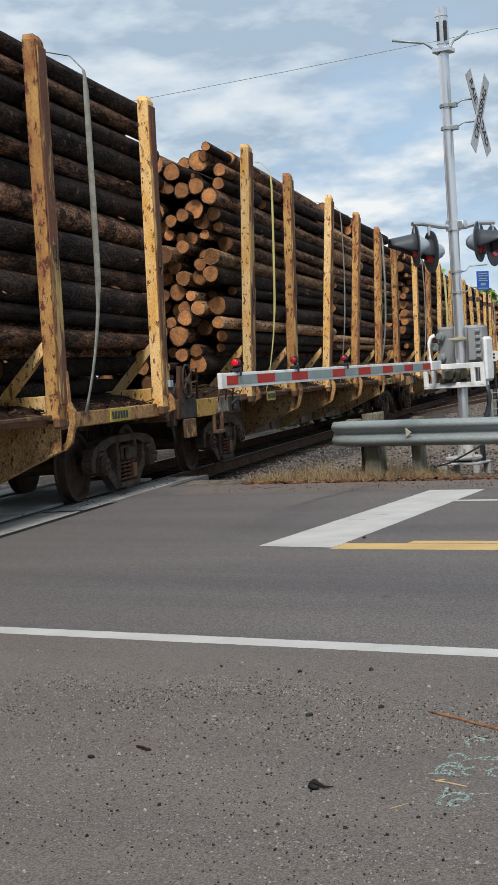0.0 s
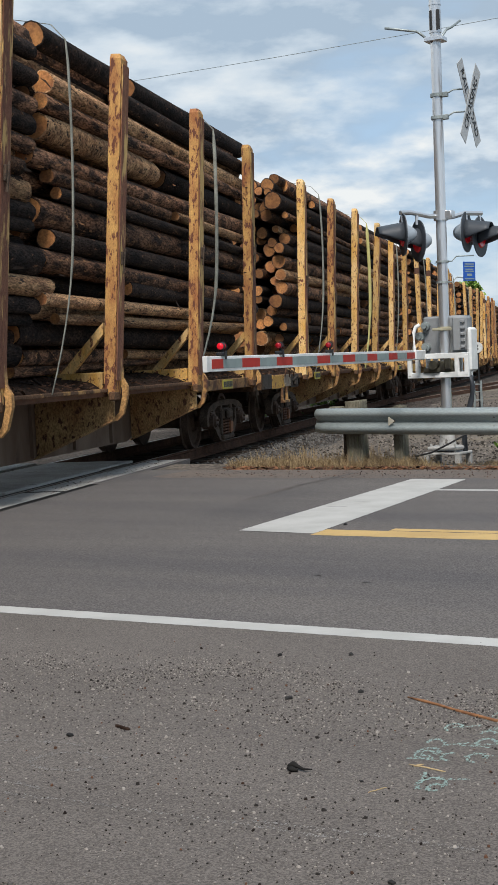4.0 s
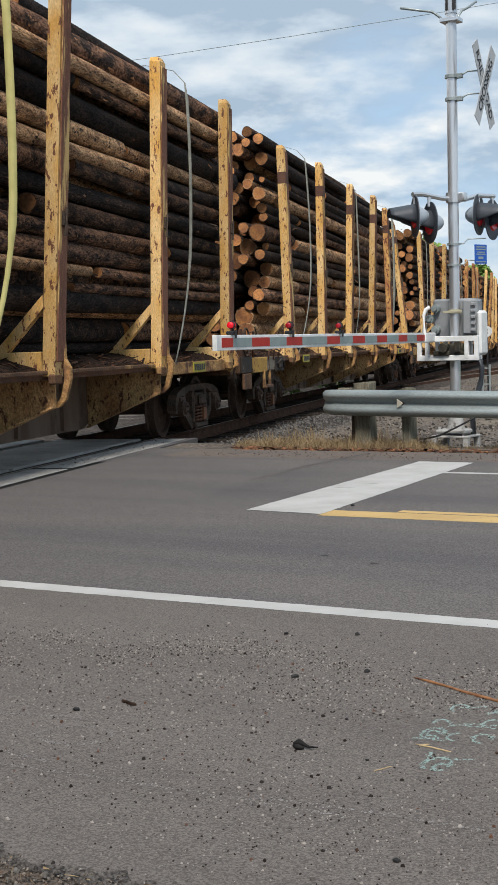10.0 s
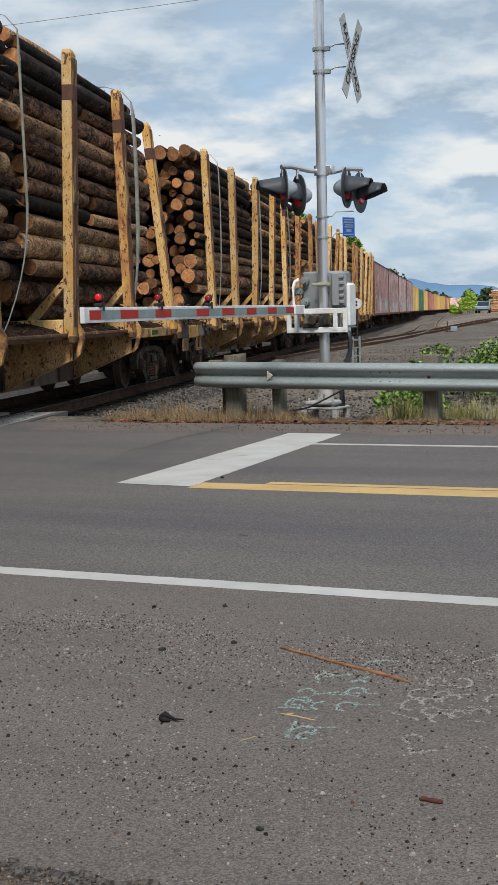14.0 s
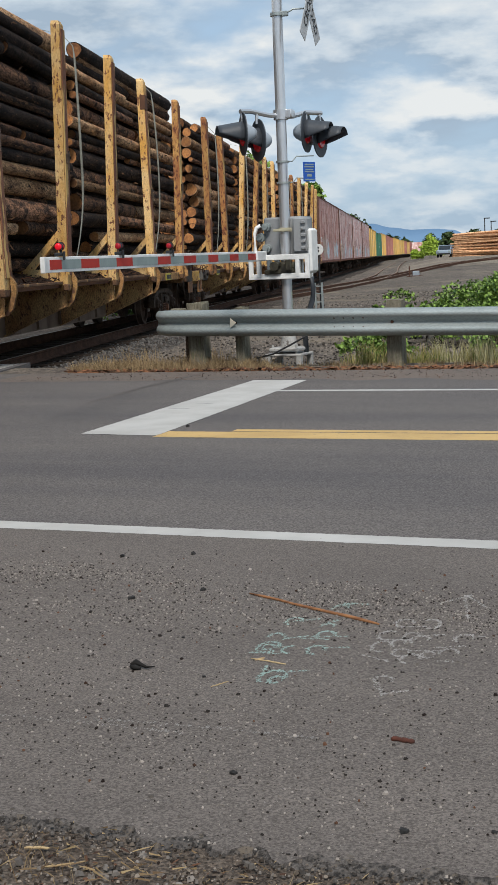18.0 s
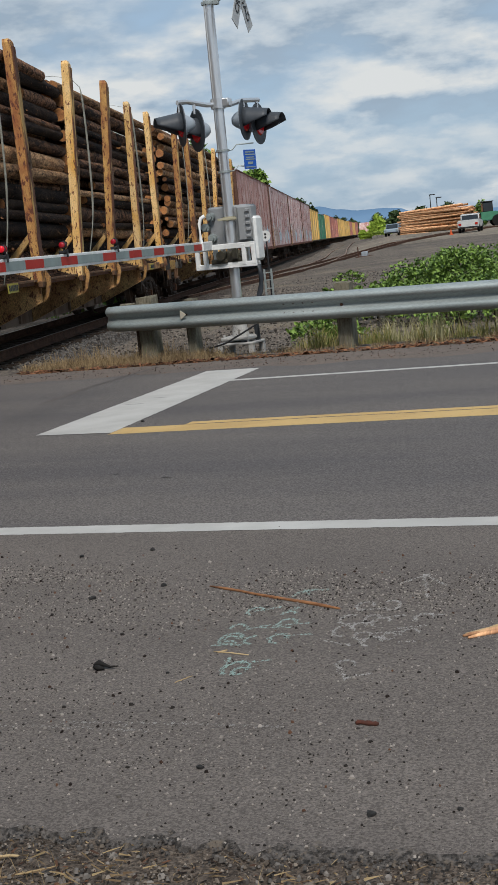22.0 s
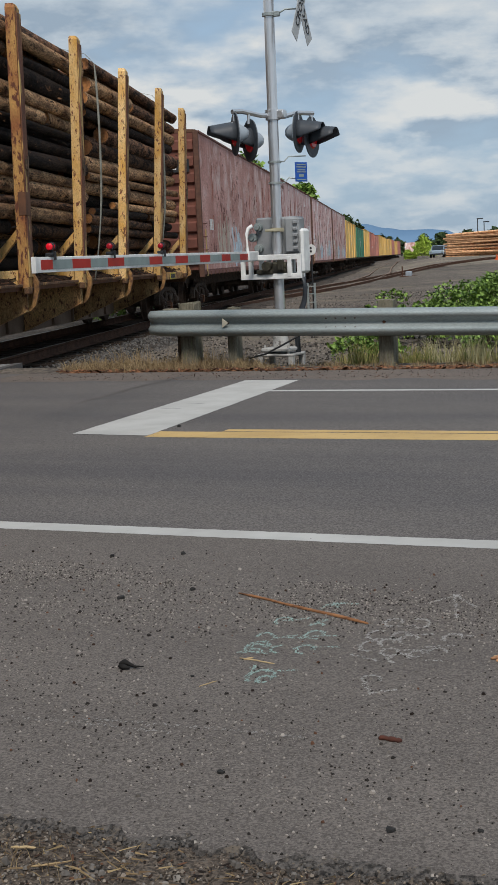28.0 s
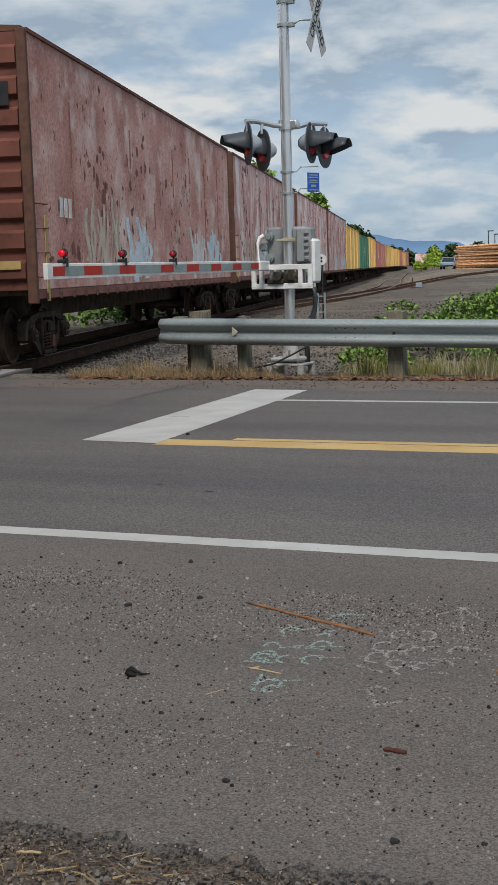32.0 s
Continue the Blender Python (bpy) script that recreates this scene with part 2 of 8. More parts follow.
M["yellow_car"] = mat("yellow_car", (0.52, 0.335, 0.15), (0.33, 0.17, 0.072), 1.8, 0.8, bump=0.3, bump_scale=40, spot=(0.11, 0.048, 0.029), spot_scale=12.0, spot_at=0.56, spot_soft=0.05, stretch=(1.4, 1.4, 0.8), vary=0.28, fine=0.35, hard=0.02)
M["end_orange"] = mat("end_orange", (0.25, 0.105, 0.05), (0.13, 0.06, 0.035), 6, 0.85)
M["yellow_dull"] = mat("yellow_dull", (0.42, 0.24, 0.09), (0.2, 0.1, 0.045), 2.5, 0.85, bump=0.25, bump_scale=40, spot=(0.09, 0.043, 0.028), spot_scale=5.0, spot_at=0.52, spot_soft=0.08, vary=0.3, fine=0.35)
M["sill_grey"] = mat("sill_grey", (0.22, 0.16, 0.12), (0.12, 0.075, 0.05), 1.5, 0.9, bump=0.2, spot=(0.06, 0.04, 0.03), spot_scale=2.5, spot_at=0.56, spot_soft=0.15, stretch=(1, 1, 0.4))
M["yellow_stake"] = mat("yellow_stake", (0.7, 0.49, 0.235), (0.57, 0.31, 0.075), 1.6, 0.62, bump=0.2, bump_scale=30, spot=(0.16, 0.062, 0.033), spot_scale=9.0, spot_at=0.572, spot_soft=0.025, stretch=(2.2, 2.2, 1.0), vary=0.22, fine=0.14)
M["rust"] = mat("rust", (0.16, 0.078, 0.046), (0.08, 0.043, 0.03), 3, 0.9, bump=0.3)
M["truck_steel"] = mat("truck_steel", (0.1, 0.073, 0.055), (0.048, 0.037, 0.03), 5, 0.85, bump=0.3, spot=(0.15, 0.09, 0.055), spot_scale=6, fine=0.35, spec=0.08)
M["wheel_steel"] = mat("wheel_steel", (0.115, 0.078, 0.058), (0.065, 0.046, 0.037), 4, 0.7, metal=0.2, bump=0.1, fine=0.2, spec=0.08)
M["bark_dark"] = mat("bark_dark", (0.013, 0.0105, 0.01), (0.04, 0.027, 0.021), 4.0, 0.92, bump=1.0, bump_scale=26, spot=(0.2, 0.1, 0.055), spot_scale=8.0, spot_at=0.64, spot_soft=0.03, stretch=(5.0, 0.24, 0.24), vary=0.4, fine=0.6, hard=0.03, spec=0.12)
M["bark"] = mat("bark", (0.17, 0.09, 0.054), (0.03, 0.02, 0.016), 4.6, 0.92, bump=1.0, bump_scale=26, spot=(0.38, 0.2, 0.095), spot_scale=10.0, spot_at=0.61, spot_soft=0.04, stretch=(5.0, 0.24, 0.24), vary=0.6, fine=0.62, hard=0.07, spec=0.15)
M["bark_pale"] = mat("bark_pale", (0.42, 0.255, 0.135), (0.2, 0.11, 0.062), 4.4, 0.9, bump=0.9, bump_scale=26, spot=(0.04, 0.028, 0.022), spot_scale=9.0, spot_at=0.575, spot_soft=0.04, stretch=(5.0, 0.24, 0.24), vary=0.45, fine=0.5, hard=0.05, spec=0.15)
M["log_end"] = mat("log_end", (0.4, 0.18, 0.062), (0.22, 0.092, 0.04), 2.4, 0.85, bump=0.2, bump_scale=14, spot=(0.1, 0.052, 0.032), spot_scale=2.2, spot_at=0.52, spot_soft=0.3, vary=0.65, stretch=(1, 0.3, 0.3), fine=0.2)
M["debris"] = mat("debris", (0.05, 0.03, 0.021), (0.022, 0.015, 0.012), 9, 0.95, bump=1.0, bump_scale=40, fine=0.5, spec=0.05)
M["strap"] = mat("strap", (0.27, 0.275, 0.24), (0.17, 0.17, 0.145), 9, 0.85, bump=0.1, bump_scale=120, fine=0.2)
M["strap_yellow"] = mat("strap_yellow", (0.5, 0.46, 0.19), (0.42, 0.38, 0.15), 5, 0.8)
M["boxcar_red"] = mat("boxcar_red", (0.6, 0.34, 0.295), (0.42, 0.2, 0.165), 0.9, 0.8, bump=0.12, bump_scale=20, spot=(0.76, 0.6, 0.56), spot_scale=1.4, spot_at=0.5, spot_soft=0.2, stretch=(0.8, 1, 0.8), vary=0.1, fine=0.2, hard=0.04)
M["boxcar_pale"] = mat("boxcar_pale", (0.76, 0.53, 0.5), (0.54, 0.26, 0.23), 1.3, 0.8, bump=0.1, spot=(0.9, 0.84, 0.82), spot_scale=1.4, spot_at=0.52, spot_soft=0.1, stretch=(1, 1, 0.5), vary=0.12, fine=0.12, hard=0.07)
M["patch"] = mat("patch", (0.24, 0.105, 0.085), (0.15, 0.065, 0.053), 4, 0.85)
M["chalk_white"] = mat("chalk_white", (0.72, 0.74, 0.73), (0.55, 0.52, 0.5), 4, 0.8, fine=0.2)
M["chalk_blue"] = mat("chalk_blue", (0.66, 0.75, 0.8), (0.48, 0.54, 0.6), 4, 0.8, fine=0.2)
M["load_yellow"] = mat("load_yellow", (0.86, 0.58, 0.19), (0.74, 0.45, 0.13), 0.6, 0.7, vary=0.16)
M["load_green"] = mat("load_green", (0.07, 0.25, 0.15), (0.05, 0.18, 0.11), 0.6, 0.7)
M["load_red"] = mat("load_red", (0.6, 0.27, 0.21), (0.46, 0.17, 0.14), 0.6, 0.75, vary=0.25)
M["straw"] = mat("straw", (0.42, 0.32, 0.18), (0.3, 0.21, 0.11), 3, 0.9, bump=0, vary=0.3)
M["grass"] = mat("grass", (0.15, 0.16, 0.05), (0.1, 0.12, 0.035), 2, 0.8, bump=0, vary=0.3)
M["spray_teal"] = mat("spray_teal", (0.31, 0.43, 0.395), (0.23, 0.31, 0.29), 14, 0.9, bump=0.3, bump_scale=170)
M["spray_white"] = mat("spray_white", (0.36, 0.35, 0.335), (0.24, 0.23, 0.22), 14, 0.9, bump=0.3, bump_scale=170)
M["red_bark"] = mat("red_bark", (0.12, 0.04, 0.025), (0.05, 0.022, 0.017), 20, 0.9)
M["stick"] = mat("stick", (0.36, 0.17, 0.075), (0.17, 0.075, 0.036), 22, 0.9, stretch=(0.3, 2, 2))
# wooded hills, with the blue of the distance haze mixed into the colour
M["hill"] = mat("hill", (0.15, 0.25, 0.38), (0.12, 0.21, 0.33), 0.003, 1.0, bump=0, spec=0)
M["pile_wood"] = mat("pile_wood", (0.78, 0.46, 0.25), (0.36, 0.18, 0.095), 6, 0.9, vary=0.45, stretch=(5, 0.2, 0.2), hard=0.06)
M["car_blue"] = mat("car_blue", (0.3, 0.37, 0.44), (0.24, 0.3, 0.36), 1, 0.3, metal=0.3, bump=0)
M["car_white"] = mat("car_white", (0.55, 0.57, 0.57), None, 1, 0.35, bump=0)
M["glass_dark"] = mat("glass_dark", (0.02, 0.025, 0.03), None, 1, 0.1, bump=0, spec=0.6)
M["cone"] = mat("cone", (0.7, 0.12, 0.03), None, 1, 0.6, bump=0)

# ---- mesh helpers ----


def part(name, bm, material, parent=None, label="", at=None):
    """One bmesh as one mesh object under a thing or a part."""
    me = bpy.data.meshes.new(name)
    bm.to_mesh(me)
    bm.free()
    for m_ in material if isinstance(material, (list, tuple)) else (material,):
        me.materials.append(m_)
    ob = new(name, me)
    if parent:
        ob.parent = parent
    if at is not None:
        ob.matrix_basis = at
    if label:
        tagged(ob, label)
    return ob


def share(name, me, parent=None, at=None):
    ob = new(name, me)
    ob.parent = parent
    if at is not None:
        ob.matrix_basis = at
    return ob


def add_mesh(name, V, F, material, parent=None):
    me = bpy.data.meshes.new(name)
    me.from_pydata(V, [], F)
    me.materials.append(material)
    return share(name, me, parent)


def smooth(ob, angle=40):
    me = ob.data
    me.polygons.foreach_set("use_smooth", [True] * len(me.polygons))
    me.set_sharp_from_angle(angle=radians(angle))
    return ob


def box(bm, x0, x1, y0, y1, z0, z1, bevel=0.0, m=0):
    """A box, with bevelled edges if asked, into bm."""
    r = bmesh.ops.create_cube(bm, size=1.0)
    vs = r["verts"]
    bmesh.ops.scale(bm, vec=(x1 - x0, y1 - y0, z1 - z0), verts=vs)
    bmesh.ops.translate(bm, vec=((x0 + x1) / 2, (y0 + y1) / 2, (z0 + z1) / 2), verts=vs)
    fs = {f for v in vs for f in v.link_faces}
    for f in fs:
        f.material_index = m
    if bevel:
        es = list({e for v in vs for e in v.link_edges})
        r = bmesh.ops.bevel(bm, geom=es, offset=bevel, segments=1, affect="EDGES")
        vs = list({v for f in r["faces"] for v in f.verts} | {v for v in vs if v.is_valid})
        for f in r["faces"]:
            f.material_index = m
    return vs


def turned(bm, vs, m4):
    bmesh.ops.transform(bm, matrix=m4, verts=[v for v in vs if v.is_valid])


def rod(bm, a, b, r, r2=None, seg=10, caps=True, m=0):
    """A round bar from a to b."""
    a, b = Vector(a), Vector(b)
    d_ = b - a
    res = bmesh.ops.create_cone(bm, cap_ends=caps, segments=seg, radius1=r, radius2=r if r2 is None else r2, depth=d_.length)
    vs = res["verts"]
    q = d_.to_track_quat("Z", "Y").to_matrix().to_4x4()
    bmesh.ops.transform(bm, matrix=Matrix.Translation((a + b) / 2) @ q, verts=vs)
    for f in {f for v in vs for f in v.link_faces}:
        f.material_index = m
    return vs


def tube(bm, pts, r, seg=8, m=0):
    """A bent round tube through points."""
    pts = [Vector(p) for p in pts]
    rings = []
    for i, p in enumerate(pts):
        t_ = (pts[min(i + 1, len(pts) - 1)] - pts[max(i - 1, 0)]).normalized()
        q = t_.to_track_quat("Z", "Y")
        rr = r[i] if isinstance(r, (list, tuple)) else r
        rings.append([bm.verts.new(p + q @ Vector((rr * math.cos(2 * math.pi * k / seg), rr * math.sin(2 * math.pi * k / seg), 0))) for k in range(seg)])
    fs = []
    for u, v in zip(rings, rings[1:]):
        for k in range(seg):
            fs.append(bm.faces.new((u[k], u[(k + 1) % seg], v[(k + 1) % seg], v[k])))
    fs.append(bm.faces.new(list(reversed(rings[0]))))
    fs.append(bm.faces.new(rings[-1]))
    for f in fs:
        f.material_index = m
        f.smooth = True
    return rings


def prism(bm, outline, lo, hi, axis="y", m=0):
    """An outline (u, v) drawn out along an axis. axis y: outline is (x, z); x: (y, z); z: (x, y)."""
    put = {"y": lambda u, v, w: (u, w, v), "x": lambda u, v, w: (w, u, v), "z": lambda u, v, w: (u, v, w)}[axis]
    a = [bm.verts.new(put(u, v, lo)) for u, v in outline]
    b = [bm.verts.new(put(u, v, hi)) for u, v in outline]
    n = len(outline)
    fs = [bm.faces.new((a[i], a[(i + 1) % n], b[(i + 1) % n], b[i])) for i in range(n)]
    fs += [bm.faces.new(list(reversed(a))), bm.faces.new(b)]
    for f in fs:
        f.material_index = m
    bmesh.ops.recalc_face_normals(bm, faces=fs)
    return a + b


def sheet(bm, pts, z, m=0):
    f = bm.faces.new([bm.verts.new((x, y, z)) for x, y in pts])
    if f.normal.z < 0 or f.calc_area() and (f.normal_update() or f.normal.z < 0):
        f.normal_flip()
    f.material_index = m
    return f


def thing(name, label, category, group="", at=None):
    """An empty that holds the parts of one thing."""
    ob = new(name)
    ob.empty_display_size = 0.2
    if at is not None:
        ob.matrix_basis = at
    return tagged(ob, label, category, group)


# ---- the railway's own frame: s along the track (away), a across it (far side positive) ----
TRACK_TURN = 90 + 16.37
TRACK_A = radians(16.37)
ALONG = Vector((-math.sin(TRACK_A), math.cos(TRACK_A), 0))
ACROSS = Vector((-math.cos(TRACK_A), -math.sin(TRACK_A), 0))
TRACK_OFF = 6.86
RAIL_Z = -0.02


BEND_AT, BEND_R = 120.0, 9000.0  # far off, the line bends gently to the right


def trk(s, a, z=0.0):
    f = max(0.0, s - BEND_AT) / BEND_R
    if f == 0.0:
        return ALONG * s + ACROSS * (TRACK_OFF + a) + Vector((0, 0, z))
    side = ACROSS * math.cos(f) + ALONG * math.sin(f)
    return ALONG * (BEND_AT + BEND_R * math.sin(f)) + ACROSS * (TRACK_OFF - BEND_R * (1 - math.cos(f))) + side * a + Vector((0, 0, z))


def track_pose(s, a=0.0, z=0.0):
    p = trk(s, a, z)
    return pose(p.x, p.y, p.z, 0, 0, TRACK_TURN - math.degrees(max(0.0, s - BEND_AT) / BEND_R))


def run_of_train(t):
    """How far the train has come by t seconds: about 4.0 m/s, slowly rising."""
    knots = ((0, 4.0), (10, 4.03), (14, 4.1), (20, 4.22), (23, 4.25), (32, 4.27), (40, 4.27))
    total = 0.0
    for (t0, v0), (t1, v1) in zip(knots, knots[1:]):
        e = min(t, t1)
        if e > t0:
            ve = v0 + (v1 - v0) * (e - t0) / (t1 - t0)
            total += (v0 + ve) / 2 * (e - t0)
    return total


TRAIN = []  # (thing, place along the train) of all that rolls

M["scuff"] = mat("scuff", (0.27, 0.258, 0.245), (0.19, 0.18, 0.17), 9, 0.9, bump=0)
M["soil"] = mat("soil", (0.125, 0.1, 0.08), (0.075, 0.058, 0.046), 6, 0.95, bump=0.8, bump_scale=90, fine=0.5, spot=(0.2, 0.17, 0.14), spot_scale=40, spot_at=0.6)

M["sign_white"] = mat("sign_white", (0.46, 0.48, 0.49), (0.38, 0.4, 0.41), 4, 0.55, bump=0.02, spec=0.2)

# ---- ground, road, verge ----
M["broken_asphalt"] = mat("broken_asphalt", (0.1, 0.09, 0.083), (0.066, 0.06, 0.056), 14, 0.95, bump=0.9, bump_scale=70, fine=0.6, spot=(0.15, 0.125, 0.1), spot_scale=30, spot_at=0.56)
ROAD_NEAR, ROAD_FAR, EDGE_Y = 2.57, 14.5, 5.75


def ground_z(x, y):
    """Height of the open ground: level by the road, a shallow ditch behind the rail, a yard that rises far off."""
    s = -x * math.sin(TRACK_A) + y * math.cos(TRACK_A)
    a = -x * math.cos(TRACK_A) - y * math.sin(TRACK_A) - TRACK_OFF
    if y < ROAD_NEAR + 0.3:
        return -0.016
    if y < ROAD_FAR + 0.2:
        return -0.12
    if y < 15.6:
        return -0.02
    z = -0.02 - 0.26 * min(1, (y - 15.6) / 2.2)
    if a < -4 and s > 30:
        z += 0.85 * min(1, max(0, (s - 30) / 110)) * min(1, (-4 - a) / 6)
    return z


def make_ground():
    bm = bmesh.new()
    xs = [-2500, -900, -400, -200, -120, -80] + [-60 + 2.5 * i for i in range(33)] + [30, 50, 90, 200, 600, 2500]
    ys = [-2500, -600, -150, -40, -10, 0, 1.5, 2.86, 2.88, 8, 14.69, 14.71, 15.0, 15.59, 15.61, 16.5, 17.8] + [20 + 3 * i for i in range(14)] + [62 + 8 * i for i in range(20)] + [260, 330, 420, 600, 1000, 2500]
    grid = [[bm.verts.new((x, y, ground_z(x, y))) for x in xs] for y in ys]
    for j in range(len(ys) - 1):
        for i in range(len(xs) - 1):
            bm.faces.new((grid[j][i], grid[j][i + 1], grid[j + 1][i + 1], grid[j + 1][i]))
    g = part("ground", bm, M["gravel"])
    tagged(g, "brown-grey gravel ground around the road and the rail yard", "ground", kind="structure")
    return g


make_ground()


def ragged(y, x0, x1, n, amp, seed):
    rnd = random.Random(seed)
    ys = [y + rnd.uniform(-amp, amp) for _ in range(n)]
    return [(x0 + (x1 - x0) * i / (n - 1), 0.5 * ys[i] + 0.25 * ys[max(i - 1, 0)] + 0.25 * ys[min(i + 1, n - 1)]) for i in range(n)]


def make_road():
    # carriageway; the panels of the crossing lie in a slot of their own
    bm = bmesh.new()
    near = [(-60, ROAD_NEAR)] + ragged(ROAD_NEAR + 0.02, -6, 6, 420, 0.045, 3) + [(60, ROAD_NEAR)]
    edge = EDGE_Y
    cut = 1.465
    for side in (-1, 1):
        # slab bounded by the track strip
        def at_track(y, side=side):
            a = side * cut
            s = (y + math.sin(TRACK_A) * (TRACK_OFF + a)) / math.cos(TRACK_A)
            return trk(s, a).x
        if side == -1:
            pts = [(at_track(ROAD_FAR), ROAD_FAR), (at_track(edge), edge), (60, edge), (60, ROAD_FAR)]
        else:
            pts = [(-60, ROAD_FAR), (-60, edge), (at_track(edge), edge), (at_track(ROAD_FAR), ROAD_FAR)]
        top = [bm.verts.new((x, y, 0)) for x, y in pts]
        bot = [bm.verts.new((x, y, -0.14)) for x, y in pts]
        bm.faces.new(top)
        for i in range(4):
            bm.faces.new((top[i], bot[i], bot[(i + 1) % 4], top[(i + 1) % 4]))
    bmesh.ops.recalc_face_normals(bm, faces=bm.faces)
    road = part("road", bm, M["asphalt"])
    tagged(road, "worn dark grey asphalt road at a level crossing", "road", kind="structure")
    bm = bmesh.new()
    # the near edge crumbles down to the soil in a short ragged slope
    rim = [bm.verts.new((x, y, -0.013)) for x, y in near]
    lip = ragged(0.045, 0, 1, len(near), 0.05, 31)
    near = [(x, y + h) for (x, y), (_, h) in zip(near, lip)]
    pts = near + [(60, edge), (-60, edge)]
    top = [bm.verts.new((x, y, 0)) for x, y in pts]
    for i in range(len(near) - 1):
        bm.faces.new((rim[i], rim[i + 1], top[i + 1], top[i])).material_index = 1
    bot = [bm.verts.new((x, y + (0.02 if y < 3 else 0), -0.06)) for x, y in pts]
    bm.faces.new(top)
    for i in range(len(pts)):
        bm.faces.new((top[i], bot[i], bot[(i + 1) % len(pts)], top[(i + 1) % len(pts)]))
    bmesh.ops.recalc_face_normals(bm, faces=bm.faces)
    apron = part("pavement", bm, [M["old_asphalt"], M["broken_asphalt"]])
    tagged(apron, "older gritty asphalt shoulder with a crumbling edge", "pavement", kind="structure")


make_road()
# dusty strip between the far lane and the grass
M["dusty_asphalt"] = mat("dusty_asphalt", (0.15, 0.121, 0.102), (0.118, 0.1, 0.089), 1.2, 0.95, bump=0.15, bump_scale=60, fine=0.3, band=(0.4, 1.5, 1))
bm_ = bmesh.new()
lo_ = [bm_.verts.new((x, y, 0.001)) for x, y in ragged(13.45, -9.2, 30, 160, 0.3, 77)]
hi_ = [bm_.verts.new((v.co.x, 14.5, 0.001)) for v in lo_]
for i_ in range(len(lo_) - 1):
    bm_.faces.new((lo_[i_], lo_[i_ + 1], hi_[i_ + 1], hi_[i_]))
tagged(part("shoulder", bm_, M["dusty_asphalt"]), "brown dusty asphalt shoulder beside the grass", "pavement", kind="structure")


def stripe(name, pts, material, label, z=0.0016, jag=0.004, seed=1):
    """A painted marking with slightly uneven edges, on the asphalt."""
    rnd = random.Random(seed)
    bm = bmesh.new()
    out = []
    for (x0, y0), (x1, y1) in zip(pts, pts[1:] + pts[:1]):
        n = max(2, min(1300, int(math.hypot(x1 - x0, y1 - y0) / 0.03)))
        for i in range(n):
            k = i / n
            out.append((x0 + (x1 - x0) * k + rnd.uniform(-jag, jag), y0 + (y1 - y0) * k + rnd.uniform(-jag, jag)))
    f = bm.faces.new([bm.verts.new((x, y, z)) for x, y in out])
    f.normal_update()
    if f.normal.z < 0:
        f.normal_flip()
    bmesh.ops.triangulate(bm, faces=[f])
    ob = part(name, bm, material)
    return tagged(ob, label, "road marking", kind="structure")


stripe("edge_line", [(-9.6, 5.69), (30, 5.69), (30, 5.855), (-9.6, 5.855)], M["paint_white"], "white painted edge line on the asphalt road")
stripe("far_edge_line", [(-5.0, 12.24), (30, 12.24), (30, 12.36), (-5.0, 12.36)], M["paint_white"], "white painted edge line on the far lane", seed=2)
stripe("centre_line", [(-4.66, 8.99), (30, 8.99), (30, 9.31), (-4.68, 9.31)], M["paint_yellow"], "yellow painted centre line on the asphalt", seed=3)
stripe("centre_line", [(-4.16, 9.335), (30, 9.335), (30, 9.455), (-4.16, 9.455)], M["paint_yellow"], "yellow painted centre line on the asphalt", seed=4)
stripe("stop_line", [(-5.36, 9.12), (-4.66, 9.06), (-5.07, 13.34), (-5.70, 13.38)], M["paint_white"], "broad white stop line before the level crossing", z=0.0032, seed=5)

# ---- railway ----


def rail_shape(bm, s0, s1, a, z):
    prof = [(-0.07, -0.17), (0.07, -0.17), (0.07, -0.155), (0.012, -0.13), (0.012, -0.045), (0.036, -0.03), (0.036, -0.004), (0.028, 0), (-0.028, 0), (-0.036, -0.004), (-0.036, -0.03), (-0.012, -0.045), (-0.012, -0.13), (-0.07, -0.155)]
    n = len(prof)
    stops = [s0] + [q for q in (60, 120, 160, 200, 240, 290, 340, 400, 460, 520, 600, 700) if s0 < q < s1] + [s1]
    ends = [[bm.verts.new(trk(q, a + u, z + v)) for u, v in prof] for q in stops]
    for p, q in zip(ends, ends[1:]):
        for i in range(n):
            f = bm.faces.new((p[i], p[(i + 1) % n], q[(i + 1) % n], q[i]))
            f.material_index = 1 if i == 7 else 0
    bm.faces.new(ends[0])
    bm.faces.new(list(reversed(ends[-1])))
    bmesh.ops.recalc_face_normals(bm, faces=bm.faces)


